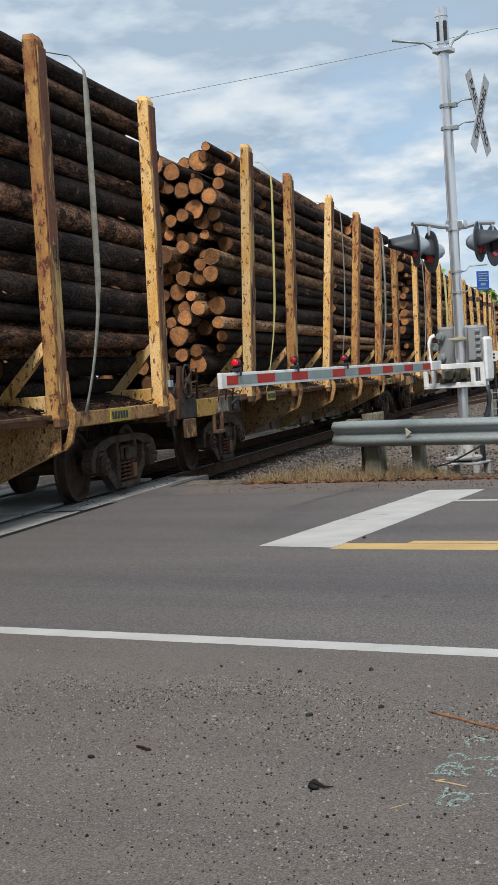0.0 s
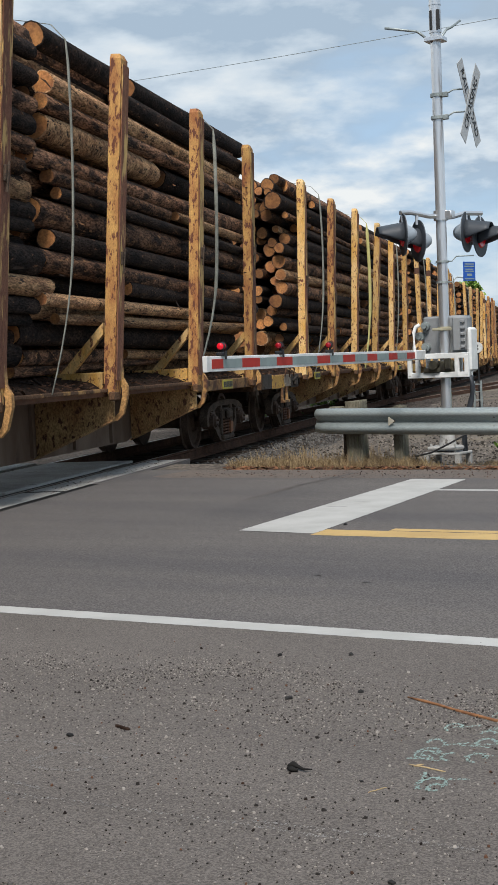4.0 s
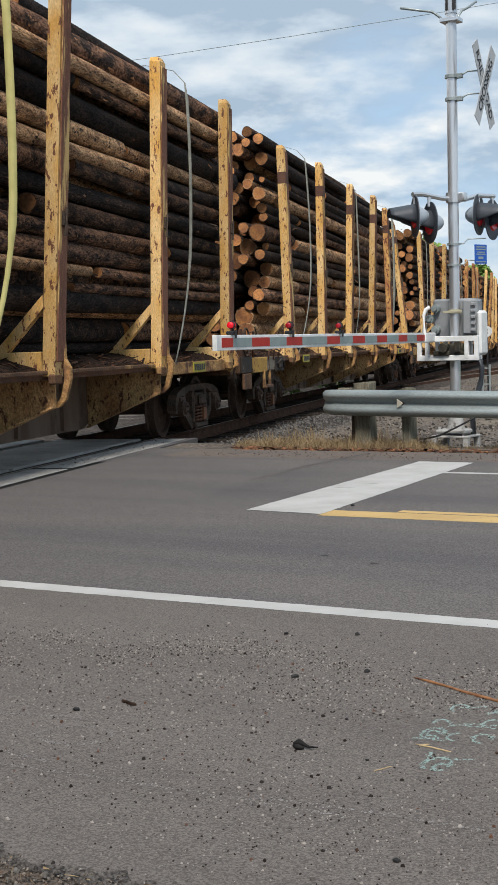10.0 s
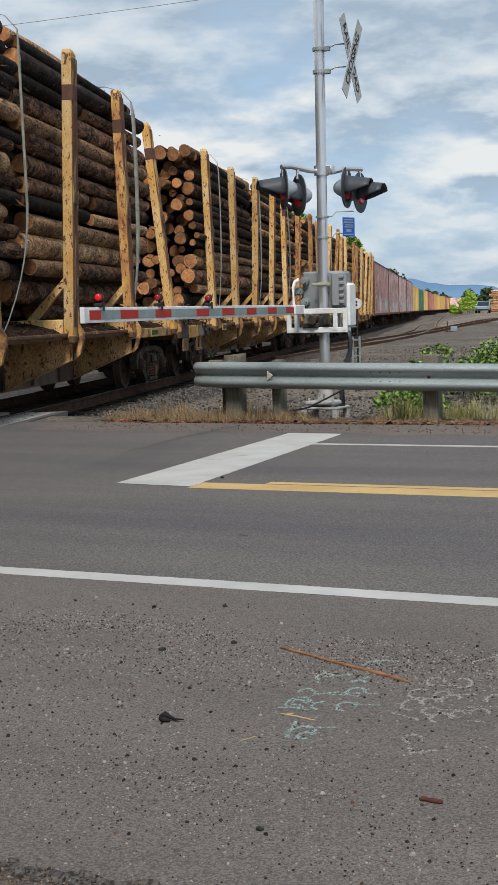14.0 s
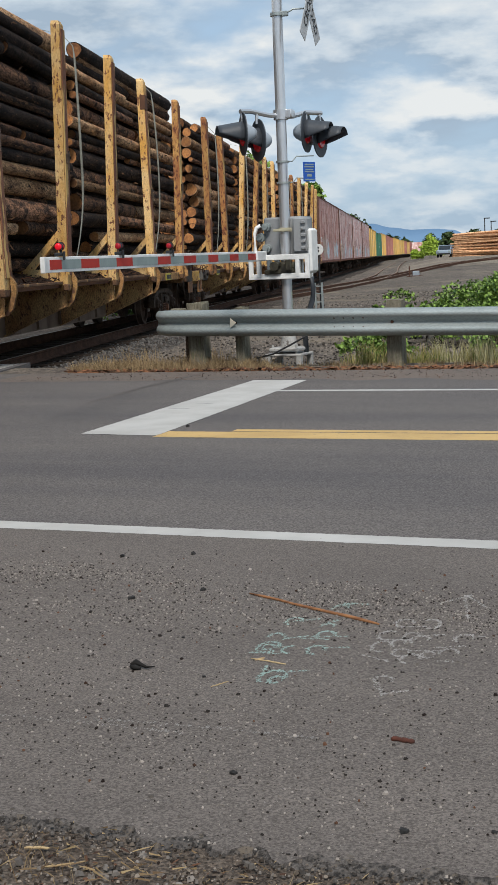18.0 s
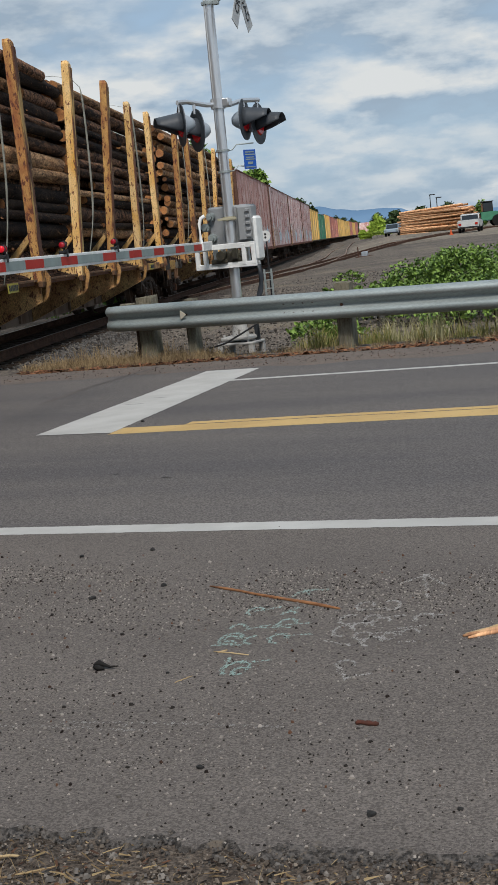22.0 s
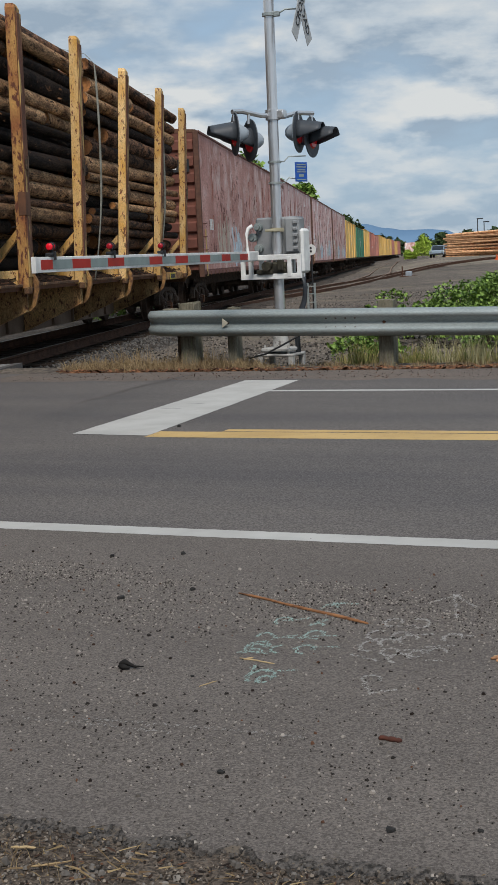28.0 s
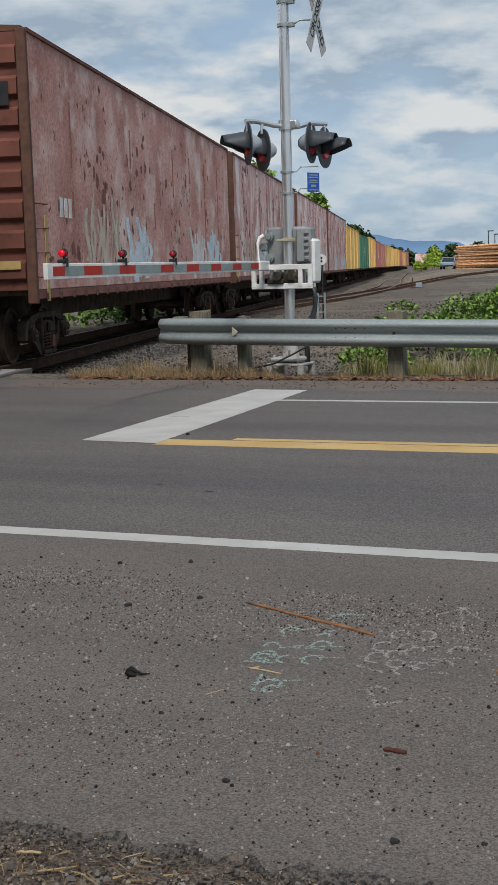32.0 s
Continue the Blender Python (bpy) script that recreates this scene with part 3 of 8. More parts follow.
def make_track():
    tr_ = thing("railway_track", "single railway track with rusty-sided steel rails on dark ballast", "railway track", at=pose(0, 0, 0))
    tagged(tr_, kind="structure")
    for a in (-0.755, 0.755):
        bm = bmesh.new()
        rail_shape(bm, -60, 800, a, RAIL_Z)
        part("rail", bm, [M["rail_rust"], M["rail_head"]], tr_)
    bm = bmesh.new()
    box(bm, -0.11, 0.11, -1.3, 1.3, -0.375, -0.195, 0.012)
    me = bpy.data.meshes.new("tie")
    bm.to_mesh(me)
    bm.free()
    me.materials.append(M["tie"])
    rnd = random.Random(8)
    for k in range(90):
        s = 17.6 + 0.52 * k
        share("tie", me, tr_, track_pose(s, rnd.uniform(-0.04, 0.04), rnd.uniform(-0.01, 0.01)) @ pose(0, 0, 0, 0, 0, rnd.uniform(-1, 1)))
    # ballast shoulder, drawn wide on the far side to darken the shaded ground there
    bm = bmesh.new()
    prof = [(-3.2, -0.42), (-1.9, -0.235), (1.9, -0.235), (5.6, -0.33)]
    rnd = random.Random(4)
    rows = []
    for i in range(140):
        s = (17.2 + i * 0.6) if i < 100 else 77 + (i - 100) * 9
        rows.append([bm.verts.new(trk(s, u + rnd.uniform(-0.08, 0.08), v + rnd.uniform(-0.025, 0.025))) for u, v in prof])
    for p, q in zip(rows, rows[1:]):
        for k in range(3):
            bm.faces.new((p[k], p[k + 1], q[k + 1], q[k]))
    bmesh.ops.recalc_face_normals(bm, faces=bm.faces)
    b = part("ballast", bm, M["ballast"])
    tagged(b, "dark grey crushed stone ballast under the railway track", "ballast", kind="structure")
    # ballast stones that can be told apart
    me = []
    for k in range(5):
        bm = bmesh.new()
        bmesh.ops.create_icosphere(bm, subdivisions=1, radius=1.0)
        for v in bm.verts:
            v.co *= rnd.uniform(0.7, 1.15)
        me.append([[v.co.copy() for v in bm.verts], [[v.index for v in f.verts] for f in bm.faces]])
        bm.free()
    V, F = [], []
    for k in range(8500):
        s = 17.4 + 22 * rnd.random() ** 1.6
        a = rnd.uniform(-3.3, -0.95)
        z = -0.235 - 0.19 * max(0, (-a - 1.9) / 1.3)
        r = rnd.uniform(0.013, 0.032)
        q = Euler((rnd.uniform(0, 6), rnd.uniform(0, 6), rnd.uniform(0, 6))).to_matrix()
        p = trk(s, a, z + r * 0.4)
        vs, fs = rnd.choice(me)
        b0 = len(V)
        V += [tuple(p + q @ (v * r)) for v in vs]
        F += [[i + b0 for i in f] for f in fs]
    m_ = bpy.data.meshes.new("ballast_stones")
    m_.from_pydata(V, [], F)
    m_.materials.append(M["stone_isl"])
    tagged(new("ballast_stones", m_), "loose grey crushed stones beside the rails", "ballast", kind="stuff")


def island(name, base, alt, rough=0.9, split=0.0):
    """A colour that changes from one loose piece to the next."""
    m = bpy.data.materials.new(name)
    m.use_nodes = True
    N, L = m.node_tree.nodes, m.node_tree.links
    b = N["Principled BSDF"]
    geo, rmp = N.new("ShaderNodeNewGeometry"), N.new("ShaderNodeMix")
    rmp.data_type = "RGBA"
    rmp.inputs["A"].default_value, rmp.inputs["B"].default_value = (*base, 1), (*alt, 1)
    span = N.new("ShaderNodeMapRange")
    span.inputs["From Min"].default_value, span.inputs["From Max"].default_value = split, 1.0 - 0.35 * split
    L.new(geo.outputs["Random Per Island"], span.inputs["Value"])
    L.new(span.outputs["Result"], rmp.inputs["Factor"])
    L.new(rmp.outputs["Result"], b.inputs["Base Color"])
    b.inputs["Roughness"].default_value = rough
    b.inputs["Specular IOR Level"].default_value = 0.25
    return m


M["stone_isl"] = island("stone_isl", (0.03, 0.028, 0.027), (0.145, 0.138, 0.13))
M["pebble_isl"] = island("pebble_isl", (0.05, 0.045, 0.042), (0.22, 0.2, 0.18))
M["straw_isl"] = island("straw_isl", (0.13, 0.085, 0.05), (0.38, 0.285, 0.155))
M["leaf_litter"] = island("leaf_litter", (0.05, 0.025, 0.016), (0.26, 0.12, 0.06), 0.85, 0.2)
M["grass_isl"] = island("grass_isl", (0.09, 0.13, 0.03), (0.36, 0.3, 0.12))
M["straw_pale"] = island("straw_pale", (0.3, 0.28, 0.15), (0.5, 0.47, 0.28))
M["leaf_isl"] = island("leaf_isl", (0.03, 0.07, 0.015), (0.25, 0.385, 0.08), 0.5)
M["leafb_isl"] = island("leafb_isl", (0.2, 0.32, 0.035), (0.48, 0.62, 0.1), 0.6)
M["leafd_isl"] = island("leafd_isl", (0.02, 0.04, 0.015), (0.07, 0.11, 0.035), 0.7)
M["grit_isl"] = island("grit_isl", (0.022, 0.019, 0.017), (0.32, 0.29, 0.26), 0.9, 0.25)
M["yard_isl"] = island("yard_isl", (0.03, 0.026, 0.022), (0.24, 0.21, 0.18), 0.9, 0.3)
M["soil_isl"] = island("soil_isl", (0.035, 0.027, 0.021), (0.27, 0.23, 0.19), 0.9, 0.35)
M["crumb_isl"] = island("crumb_isl", (0.03, 0.027, 0.025), (0.13, 0.118, 0.108))
M["strip_isl"] = island("strip_isl", (0.03, 0.02, 0.015), (0.24, 0.12, 0.06), 0.9, 0.35)
M["tar"] = mat("tar", (0.07, 0.066, 0.065), (0.05, 0.047, 0.046), 8, 0.8)
M["debris_isl"] = island("debris_isl", (0.016, 0.011, 0.009), (0.12, 0.06, 0.036), 0.9, 0.4)
make_track()


def make_panels():
    """Concrete panels between and beside the rails where the road crosses."""
    pv = thing("crossing_surface", "grey concrete panels set flush beside the rails across the road", "crossing")
    tagged(pv, kind="structure")
    rnd = random.Random(6)
    for a0, a1 in ((-1.345, -0.875), (-0.63, 0.63), (0.875, 1.345)):
        bm = bmesh.new()
        box(bm, -2.24, 2.24, a0, a1, -0.2, 0.0, 0.012)
        me = bpy.data.meshes.new("panel")
        bm.to_mesh(me)
        bm.free()
        me.materials.append(M["concrete"])
        for k in range(4):
            share("panel", me, pv, track_pose(2.47 + 4.6 * k, 0, rnd.uniform(-0.006, 0.004)))
    bm = bmesh.new()
    for a in (-0.835, -0.67, 0.67, 0.835):
        vs = box(bm, 1.1, 18.6, a - 0.03, a + 0.03, -0.16, -0.03)
        turned(bm, vs, track_pose(0))
    part("flange_filler", bm, M["rubber"], pv)
    # an open dark joint against the asphalt, filled flush at the far end
    bm = bmesh.new()
    for a in (-1.405, 1.405):
        turned(bm, box(bm, 1.1, 14.8, a - 0.058, a + 0.058, -0.16, -0.002), track_pose(0))
        for k in range(3):
            turned(bm, box(bm, 4.712 + 4.6 * k, 4.832 + 4.6 * k, min(a * 0.95, a * 0.62), max(a * 0.95, a * 0.62), -0.16, -0.004), track_pose(0))
    part("joint_filler", bm, M["rubber"], pv)
    bm = bmesh.new()
    for a in (-1.405, 1.405):
        turned(bm, box(bm, 14.8, 18.6, a - 0.059, a + 0.059, -0.16, -0.003), track_pose(0))
    part("joint_patch", bm, M["asphalt"], pv)


make_panels()

# ---- guard rail ----
M["cream_sheet"] = mat("cream_sheet", (0.62, 0.58, 0.47), None, 9, 0.5, bump=0.02)
GR_Y = 15.12


def make_guardrail():
    g = thing("guardrail", "galvanised W-beam guardrail with rounded end on weathered wooden posts", "guardrail", at=pose(0, GR_Y, 0))
    half = [(0.0, 0.0), (-0.03, 0.008), (-0.062, 0.028), (-0.08, 0.052), (-0.083, 0.075), (-0.07, 0.097), (-0.04, 0.12), (-0.012, 0.14)]
    prof = half + [(0.0, 0.155)] + [(u, 0.31 - v) for u, v in reversed(half)]
    z0 = 0.395

    def drop(x):
        return -0.0174 * (x + 7.2)

    bm = bmesh.new()
    # beam, with a flared end that turns back
    path = [(-7.8, 0.2), (-7.76, 0.1), (-7.62, 0.03), (-7.3, 0.0), (-6.0, 0.0), (-3.9, 0.0), (0.0, 0.0), (6.0, 0.0), (14.0, 0.0)]
    rows = []
    for i, (x, y) in enumerate(path):
        spread = 1.0 if i > 2 else (0.8, 0.92, 0.98)[i]
        rows.append([bm.verts.new((x, y + u, z0 + drop(x) + 0.155 + (v - 0.155) * spread * 1.05)) for u, v in prof])
    for p, q in zip(rows, rows[1:]):
        for k in range(len(prof) - 1):
            f = bm.faces.new((p[k], q[k], q[k + 1], p[k + 1]))
            f.smooth = True
    ob = part("beam", bm, M["galv"], g, "silvery galvanised steel W-beam")
    so = ob.modifiers.new("thickness", "SOLIDIFY")
    so.thickness = 0.006
    bm = bmesh.new()
    tube(bm, [(-7.8, 0.2, z0 + 0.03), (-7.82, 0.22, z0 + 0.15), (-7.8, 0.2, z0 + 0.28)], 0.018)
    part("end_cap", bm, M["galv"], g)
    # splice bolts
    bm = bmesh.new()
    bmesh.ops.create_cone(bm, cap_ends=True, segments=8, radius1=0.014, radius2=0.01, depth=0.014)
    bmesh.ops.rotate(bm, matrix=Matrix.Rotation(radians(90), 3, "X"), verts=bm.verts)
    me = bpy.data.meshes.new("bolt")
    bm.to_mesh(me)
    bm.free()
    me.materials.append(M["rail_rust"])
    for x in (-5.36, -5.24, -5.12, -5.0):
        for z in (z0 + 0.095, z0 + 0.21):
            share("bolt", me, g, pose(x, -0.058, z + drop(x)))
    for x in (-6.66, -4.66):
        share("bolt", me, g, pose(x, -0.012, z0 + drop(x) + 0.155) @ Matrix.Diagonal((1.6, 1.6, 1.6, 1)))
    # reflector
    bm = bmesh.new()
    prism(bm, [(-6.69, z0 + 0.095), (-6.615, z0 + 0.15), (-6.69, z0 + 0.205)], -0.095, -0.078, "y")
    part("reflector", bm, M["cream_sheet"], g, "small pale triangular reflector")
    bm = bmesh.new()
    box(bm, -7.455, -7.39, 0.2, 0.3, -0.3, 0.7, 0.008)
    part("steel_post", bm, M["truck_steel"], g, "dark steel end post")
    bm = bmesh.new()
    box(bm, -7.58, -7.4, 0.06, 0.19, z0 + 0.02, z0 + 0.34, 0.015)
    part("block", bm, M["old_wood"], g)
    rnd = random.Random(5)
    for x, w, h, y0 in ((-7.27, 0.22, 0.8, 0.12), (-6.67, 0.115, 0.725, 0.12), (-4.69, 0.18, 0.765, 0.12), (-2.69, 0.2, 0.77, 0.12), (-0.69, 0.2, 0.76, 0.12), (1.31, 0.2, 0.77, 0.12), (3.31, 0.2, 0.77, 0.12), (5.31, 0.2, 0.77, 0.12)):
        bm = bmesh.new()
        box(bm, x - w / 2, x + w / 2, y0, y0 + 0.22, -0.3, h, 0.015)
        for v in bm.verts:
            v.co.x += rnd.uniform(-0.008, 0.008)
            v.co.z += rnd.uniform(-0.014, 0.014) if v.co.z > 0 else 0
        part("post", bm, M["old_wood"], g, "weathered mossy wooden post")
        hw = 0.055 if w < 0.12 else 0.075
        if x > -7.5:
            bm = bmesh.new()
            box(bm, x - hw, x + hw, 0.002, 0.118, z0 + drop(x), z0 + drop(x) + 0.32, 0.01)
            part("block", bm, M["old_wood"], g)


make_guardrail()

# ---- rolling stock ----


def log_meshes(kind, n, seed, material):
    """Tapered, slightly bent logs of unit length with rough bark and sawn ends."""
    rnd = random.Random(seed)
    out = []
    for k in range(n):
        bm = bmesh.new()
        seg, rings = 14, 7
        bend, ph, bow = rnd.uniform(0.0, 0.12), rnd.uniform(0, 6), rnd.uniform(0.82, 0.95)
        rows = []
        for i in range(rings):
            u = i / (rings - 1)
            r0 = 1.0 + (bow - 1.0) * u
            row = []
            for j in range(seg):
                th = 2 * math.pi * j / seg
                r = r0 * (1 + 0.05 * math.sin(3 * th + ph + 4 * u) + rnd.uniform(-0.035, 0.035))
                if i in (0, rings - 1):
                    r *= 0.985
                off = bend * math.sin(math.pi * u)
                row.append(bm.verts.new((u, r * math.cos(th) + off * math.cos(ph), r * math.sin(th) + off * math.sin(ph))))
            rows.append(row)
        for p, q in zip(rows, rows[1:]):
            for j in range(seg):
                f = bm.faces.new((p[j], q[j], q[(j + 1) % seg], p[(j + 1) % seg]))
                f.smooth = True
        for row in (list(reversed(rows[0])), rows[-1]):
            mid = sum((v.co for v in row), Vector()) / seg
            core = [bm.verts.new(mid + (v.co - mid) * rnd.uniform(0.86, 0.92)) for v in row]
            for j in range(seg):
                bm.faces.new((row[j], row[(j + 1) % seg], core[(j + 1) % seg], core[j]))
            bm.faces.new(core).material_index = 1
        bmesh.ops.recalc_face_normals(bm, faces=bm.faces)
        me = bpy.data.meshes.new(kind)
        bm.to_mesh(me)
        bm.free()
        me.materials.append(material)
        me.materials.append(M["log_end"])
        out.append(me)
    return out


LOGS_DARK = log_meshes("log", 6, 10, M["bark_dark"])
LOGS_BARK = log_meshes("log", 7, 11, M["bark"])
LOGS_PALE = log_meshes("log", 4, 12, M["bark_pale"])
DECK_Z, STAKE_TOP = 1.12, 5.1


def make_truck(parent, x, name="truck"):
    """A freight bogie: two wheelsets, two cast side frames with springs and bearing caps, a bolster, brake gear."""
    t_ = new(name)
    t_.parent = parent
    t_.matrix_basis = pose(x, 0, 0)
    tagged(t_, "dark rusty cast steel freight bogie")
    R = 0.43
    rim = ((0.05, 0.82), (0.12, 0.82), (0.16, 0.775), (R - 0.075, 0.755), (R - 0.055, 0.8), (R, 0.8), (R + 0.004, 0.7), (R + 0.028, 0.68), (R + 0.022, 0.663), (R - 0.06, 0.66), (0.05, 0.66))
    for dx in (-0.89, 0.89):
        bm = bmesh.new()
        rod(bm, (dx, -1.1, R), (dx, 1.1, R), 0.085, seg=10)
        part("axle", bm, M["wheel_steel"], t_)
        for sgn in (-1, 1):
            bm = bmesh.new()
            rows = [[bm.verts.new((dx + r_ * math.cos(6.2832 * i / 28), sgn * y_, R + r_ * math.sin(6.2832 * i / 28))) for i in range(28)] for r_, y_ in rim]
            for p, q in zip(rows, rows[1:] + rows[:1]):
                for i in range(28):
                    bm.faces.new((p[i], p[(i + 1) % 28], q[(i + 1) % 28], q[i]))
            bmesh.ops.recalc_face_normals(bm, faces=bm.faces)
            smooth(part("wheel", bm, M["wheel_steel"], t_), 35)
    for sgn in (-1, 1):
        bm = bmesh.new()
        y0, y1 = sgn * 1.04 - 0.065, sgn * 1.04 + 0.065
        # arched top chord that comes down in a jaw over each axle end
        prism(bm, [(-1.2, 0.36), (-1.22, 0.5), (-1.12, 0.64), (-0.85, 0.72), (-0.45, 0.76), (0.45, 0.76), (0.85, 0.72), (1.12, 0.64), (1.22, 0.5), (1.2, 0.36), (1.1, 0.36), (1.08, 0.5), (0.98, 0.6), (0.74, 0.6), (0.5, 0.67), (-0.5, 0.67), (-0.74, 0.6), (-0.98, 0.6), (-1.08, 0.5), (-1.1, 0.36)], y0, y1)
        for q in (-1, 1):
            # inner jaw leg and sloping lower member
            prism(bm, [(q * 0.76, 0.6), (q * 0.66, 0.6), (q * 0.63, 0.42), (q * 0.3, 0.2), (q * 0.3, 0.09), (q * 0.4, 0.09), (q * 0.74, 0.33)], y0 + 0.01, y1 - 0.01)
            # column beside the spring nest
            box(bm, q * 0.33 - 0.045, q * 0.33 + 0.045, y0 - 0.02, y1 + 0.02, 0.18, 0.68, 0.015)
            box(bm, q * 0.33 - 0.02, q * 0.33 + 0.02, sgn * 1.12 - 0.012, sgn * 1.12 + 0.012, 0.3, 0.62, 0.005)
        box(bm, -0.34, 0.34, y0 - 0.05, y1 + 0.05, 0.1, 0.17, 0.015)
        box(bm, -0.44, 0.44, y1 * 1.0 - 0.03, y1 * 1.0 + 0.03, 0.71, 0.76, 0.01)
        part("side_frame", bm, M["truck_steel"], t_)
        for q in (-1, 1):
            bm = bmesh.new()
            rod(bm, (q * 0.89, sgn * 0.95, R), (q * 0.89, sgn * 1.15, R), 0.125, seg=16)
            rod(bm, (q * 0.89, sgn * 1.15, R), (q * 0.89, sgn * 1.19, R), 0.105, 0.085, seg=16)
            box(bm, q * 0.89 - 0.13, q * 0.89 + 0.13, sgn * 1.05 - 0.08, sgn * 1.05 + 0.08, R + 0.1, R + 0.16, 0.015)
            for i in range(3):
                u = 2.094 * i + 0.5
                rod(bm, (q * 0.89 + 0.05 * math.cos(u), sgn * 1.185, R + 0.05 * math.sin(u)), (q * 0.89 + 0.05 * math.cos(u), sgn * 1.21, R + 0.05 * math.sin(u)), 0.018, seg=6)
            part("bearing_cap", bm, M["wheel_steel"], t_)
        for k in (-0.16, 0.0, 0.16):
            bm = bmesh.new()
            pts = [(k + 0.062 * math.cos(a), sgn * 1.08 + 0.062 * math.sin(a), 0.175 + 0.25 * a / (2 * math.pi * 5)) for a in [i * math.pi / 4 for i in range(41)]]
            tube(bm, pts, 0.016, 5)
            part("spring", bm, M["rust"], t_)
        bm = bmesh.new()
        prism(bm, [(0.02, 0.2), (0.16, 0.22), (0.18, 0.38), (0.04, 0.4)], sgn * 1.16 - 0.02, sgn * 1.16 + 0.02)
        part("friction_wedge", bm, M["end_orange"], t_)
        bm = bmesh.new()
        box(bm, -0.17, 0.17, sgn * 1.16 - 0.03, sgn * 1.16 + 0.03, 0.44, 0.6, 0.03)
        part("bolster_end", bm, M["truck_steel"], t_)
    bm = bmesh.new()
    box(bm, -0.2, 0.2, -1.13, 1.13, 0.43, 0.62, 0.02)
    box(bm, -0.3, 0.3, -0.4, 0.4, 0.6, 0.84, 0.02)
    part("bolster", bm, M["truck_steel"], t_)
    for dx in (-0.42, 0.42):
        bm = bmesh.new()
        rod(bm, (dx, -0.75, 0.36), (dx, 0.75, 0.36), 0.035, seg=7)
        for sgn in (-1, 1):
            box(bm, dx - 0.03 + (-0.06 if dx < 0 else 0.06), dx + 0.03 + (-0.06 if dx < 0 else 0.06), sgn * 0.74 - 0.05, sgn * 0.74 + 0.05, 0.26, 0.52, 0.01)
        part("brake_beam", bm, M["truck_steel"], t_)
    return t_


# tie-down straps, three to a load: along the car, half width, yellow or grey
STRAPS = {
    1: ((1.9, 0.02, 0), (8.3, 0.018, 0), (15.2, 0.045, 0)),
    2: ((1.95, 0.024, 1), (8.7, 0.018, 0), (14.9, 0.035, 0)),
    3: ((2.05, 0.032, 0), (9.05, 0.055, 1), (15.1, 0.026, 0)),
    4: ((1.95, 0.026, 0), (8.25, 0.022, 0), (14.5, 0.05, 0)),
    5: ((1.2, 0.018, 0), (8.1, 0.024, 0), (14.8, 0.02, 0)),
    6: ((1.65, 0.02, 0), (8.5, 0.026, 0), (14.8, 0.026, 0)),
    7: ((1.9, 0.02, 0), (8.25, 0.024, 0), (14.65, 0.026, 0)),
}
# stakes whose paint has mostly rusted away: car, place
WORN = {(0, 2), (1, 1), (1, 4), (2, 1), (2, 3), (2, 4), (2, 5), (3, 1), (4, 4), (5, 5), (6, 0), (6, 1), (6, 3), (7, 0), (7, 1)}
# height of each load against the stake heads
LOAD_TOPS = (0.03, 0.03, 0.0, 0.03, 0.1, -0.02, -0.12, -0.08)
# how far each stake of the near side leans out under its load, in degrees
LEANS = ((1.5, 2.0, 2.5, 2.5, 1.0, 1.2), (2.0, 2.0, 2.5, 2.0, 0.6, 1.3), (3.2, 2.5, 4.6, 4.3, 3.0, 1.8), (1.6, 2.1, 2.4, 3.4, 1.8, 1.1), (-1.0, 0.3, 1.8, 2.0, -1.3, -5.6), (-1.4, -0.3, 1.8, 2.0, -0.2, 1.2), (0.4, -0.6, 3.1, 4.0, 1.8, 0.7), (1.9, 0.9, 2.0, 3.3, 3.6, 2.3))
# share of charred, mottled and pale logs in each load
BARKS = ((4, 4, 2), (7, 3, 0.6), (4, 4, 2), (4, 4, 2), (4, 4, 2), (4, 3, 3), (3, 5, 2), (2, 4, 4))


M["stake_worn"] = mat("stake_worn", (0.56, 0.33, 0.11), (0.28, 0.105, 0.043), 2.0, 0.75, bump=0.25, bump_scale=40, spot=(0.13, 0.048, 0.03), spot_scale=8.0, spot_at=0.545, spot_soft=0.03, stretch=(2.2, 2.2, 0.9), vary=0.18, fine=0.16)
M["sill_pale"] = mat("sill_pale", (0.3, 0.26, 0.2), (0.14, 0.1, 0.068), 4, 0.8, bump=0.2, spot=(0.1, 0.05, 0.03), spot_scale=6, spot_at=0.55, stretch=(1.5, 1, 0.5))
M["grime"] = mat("grime", (0.06, 0.048, 0.039), (0.03, 0.025, 0.021), 5, 0.9, bump=0.3, spot=(0.26, 0.22, 0.17), spot_scale=5, spot_at=0.64, stretch=(1.2, 1, 0.6))
M["yellow_plate"] = mat("yellow_plate", (0.5, 0.3, 0.06), (0.36, 0.19, 0.05), 1.6, 0.75, bump=0.2, spot=(0.14, 0.065, 0.035), spot_scale=5, spot_at=0.56, spot_soft=0.06, stretch=(1, 1, 1.6), fine=0.25)
M["end_brown"] = mat("end_brown", (0.13, 0.065, 0.045), (0.085, 0.045, 0.034), 8, 0.85)


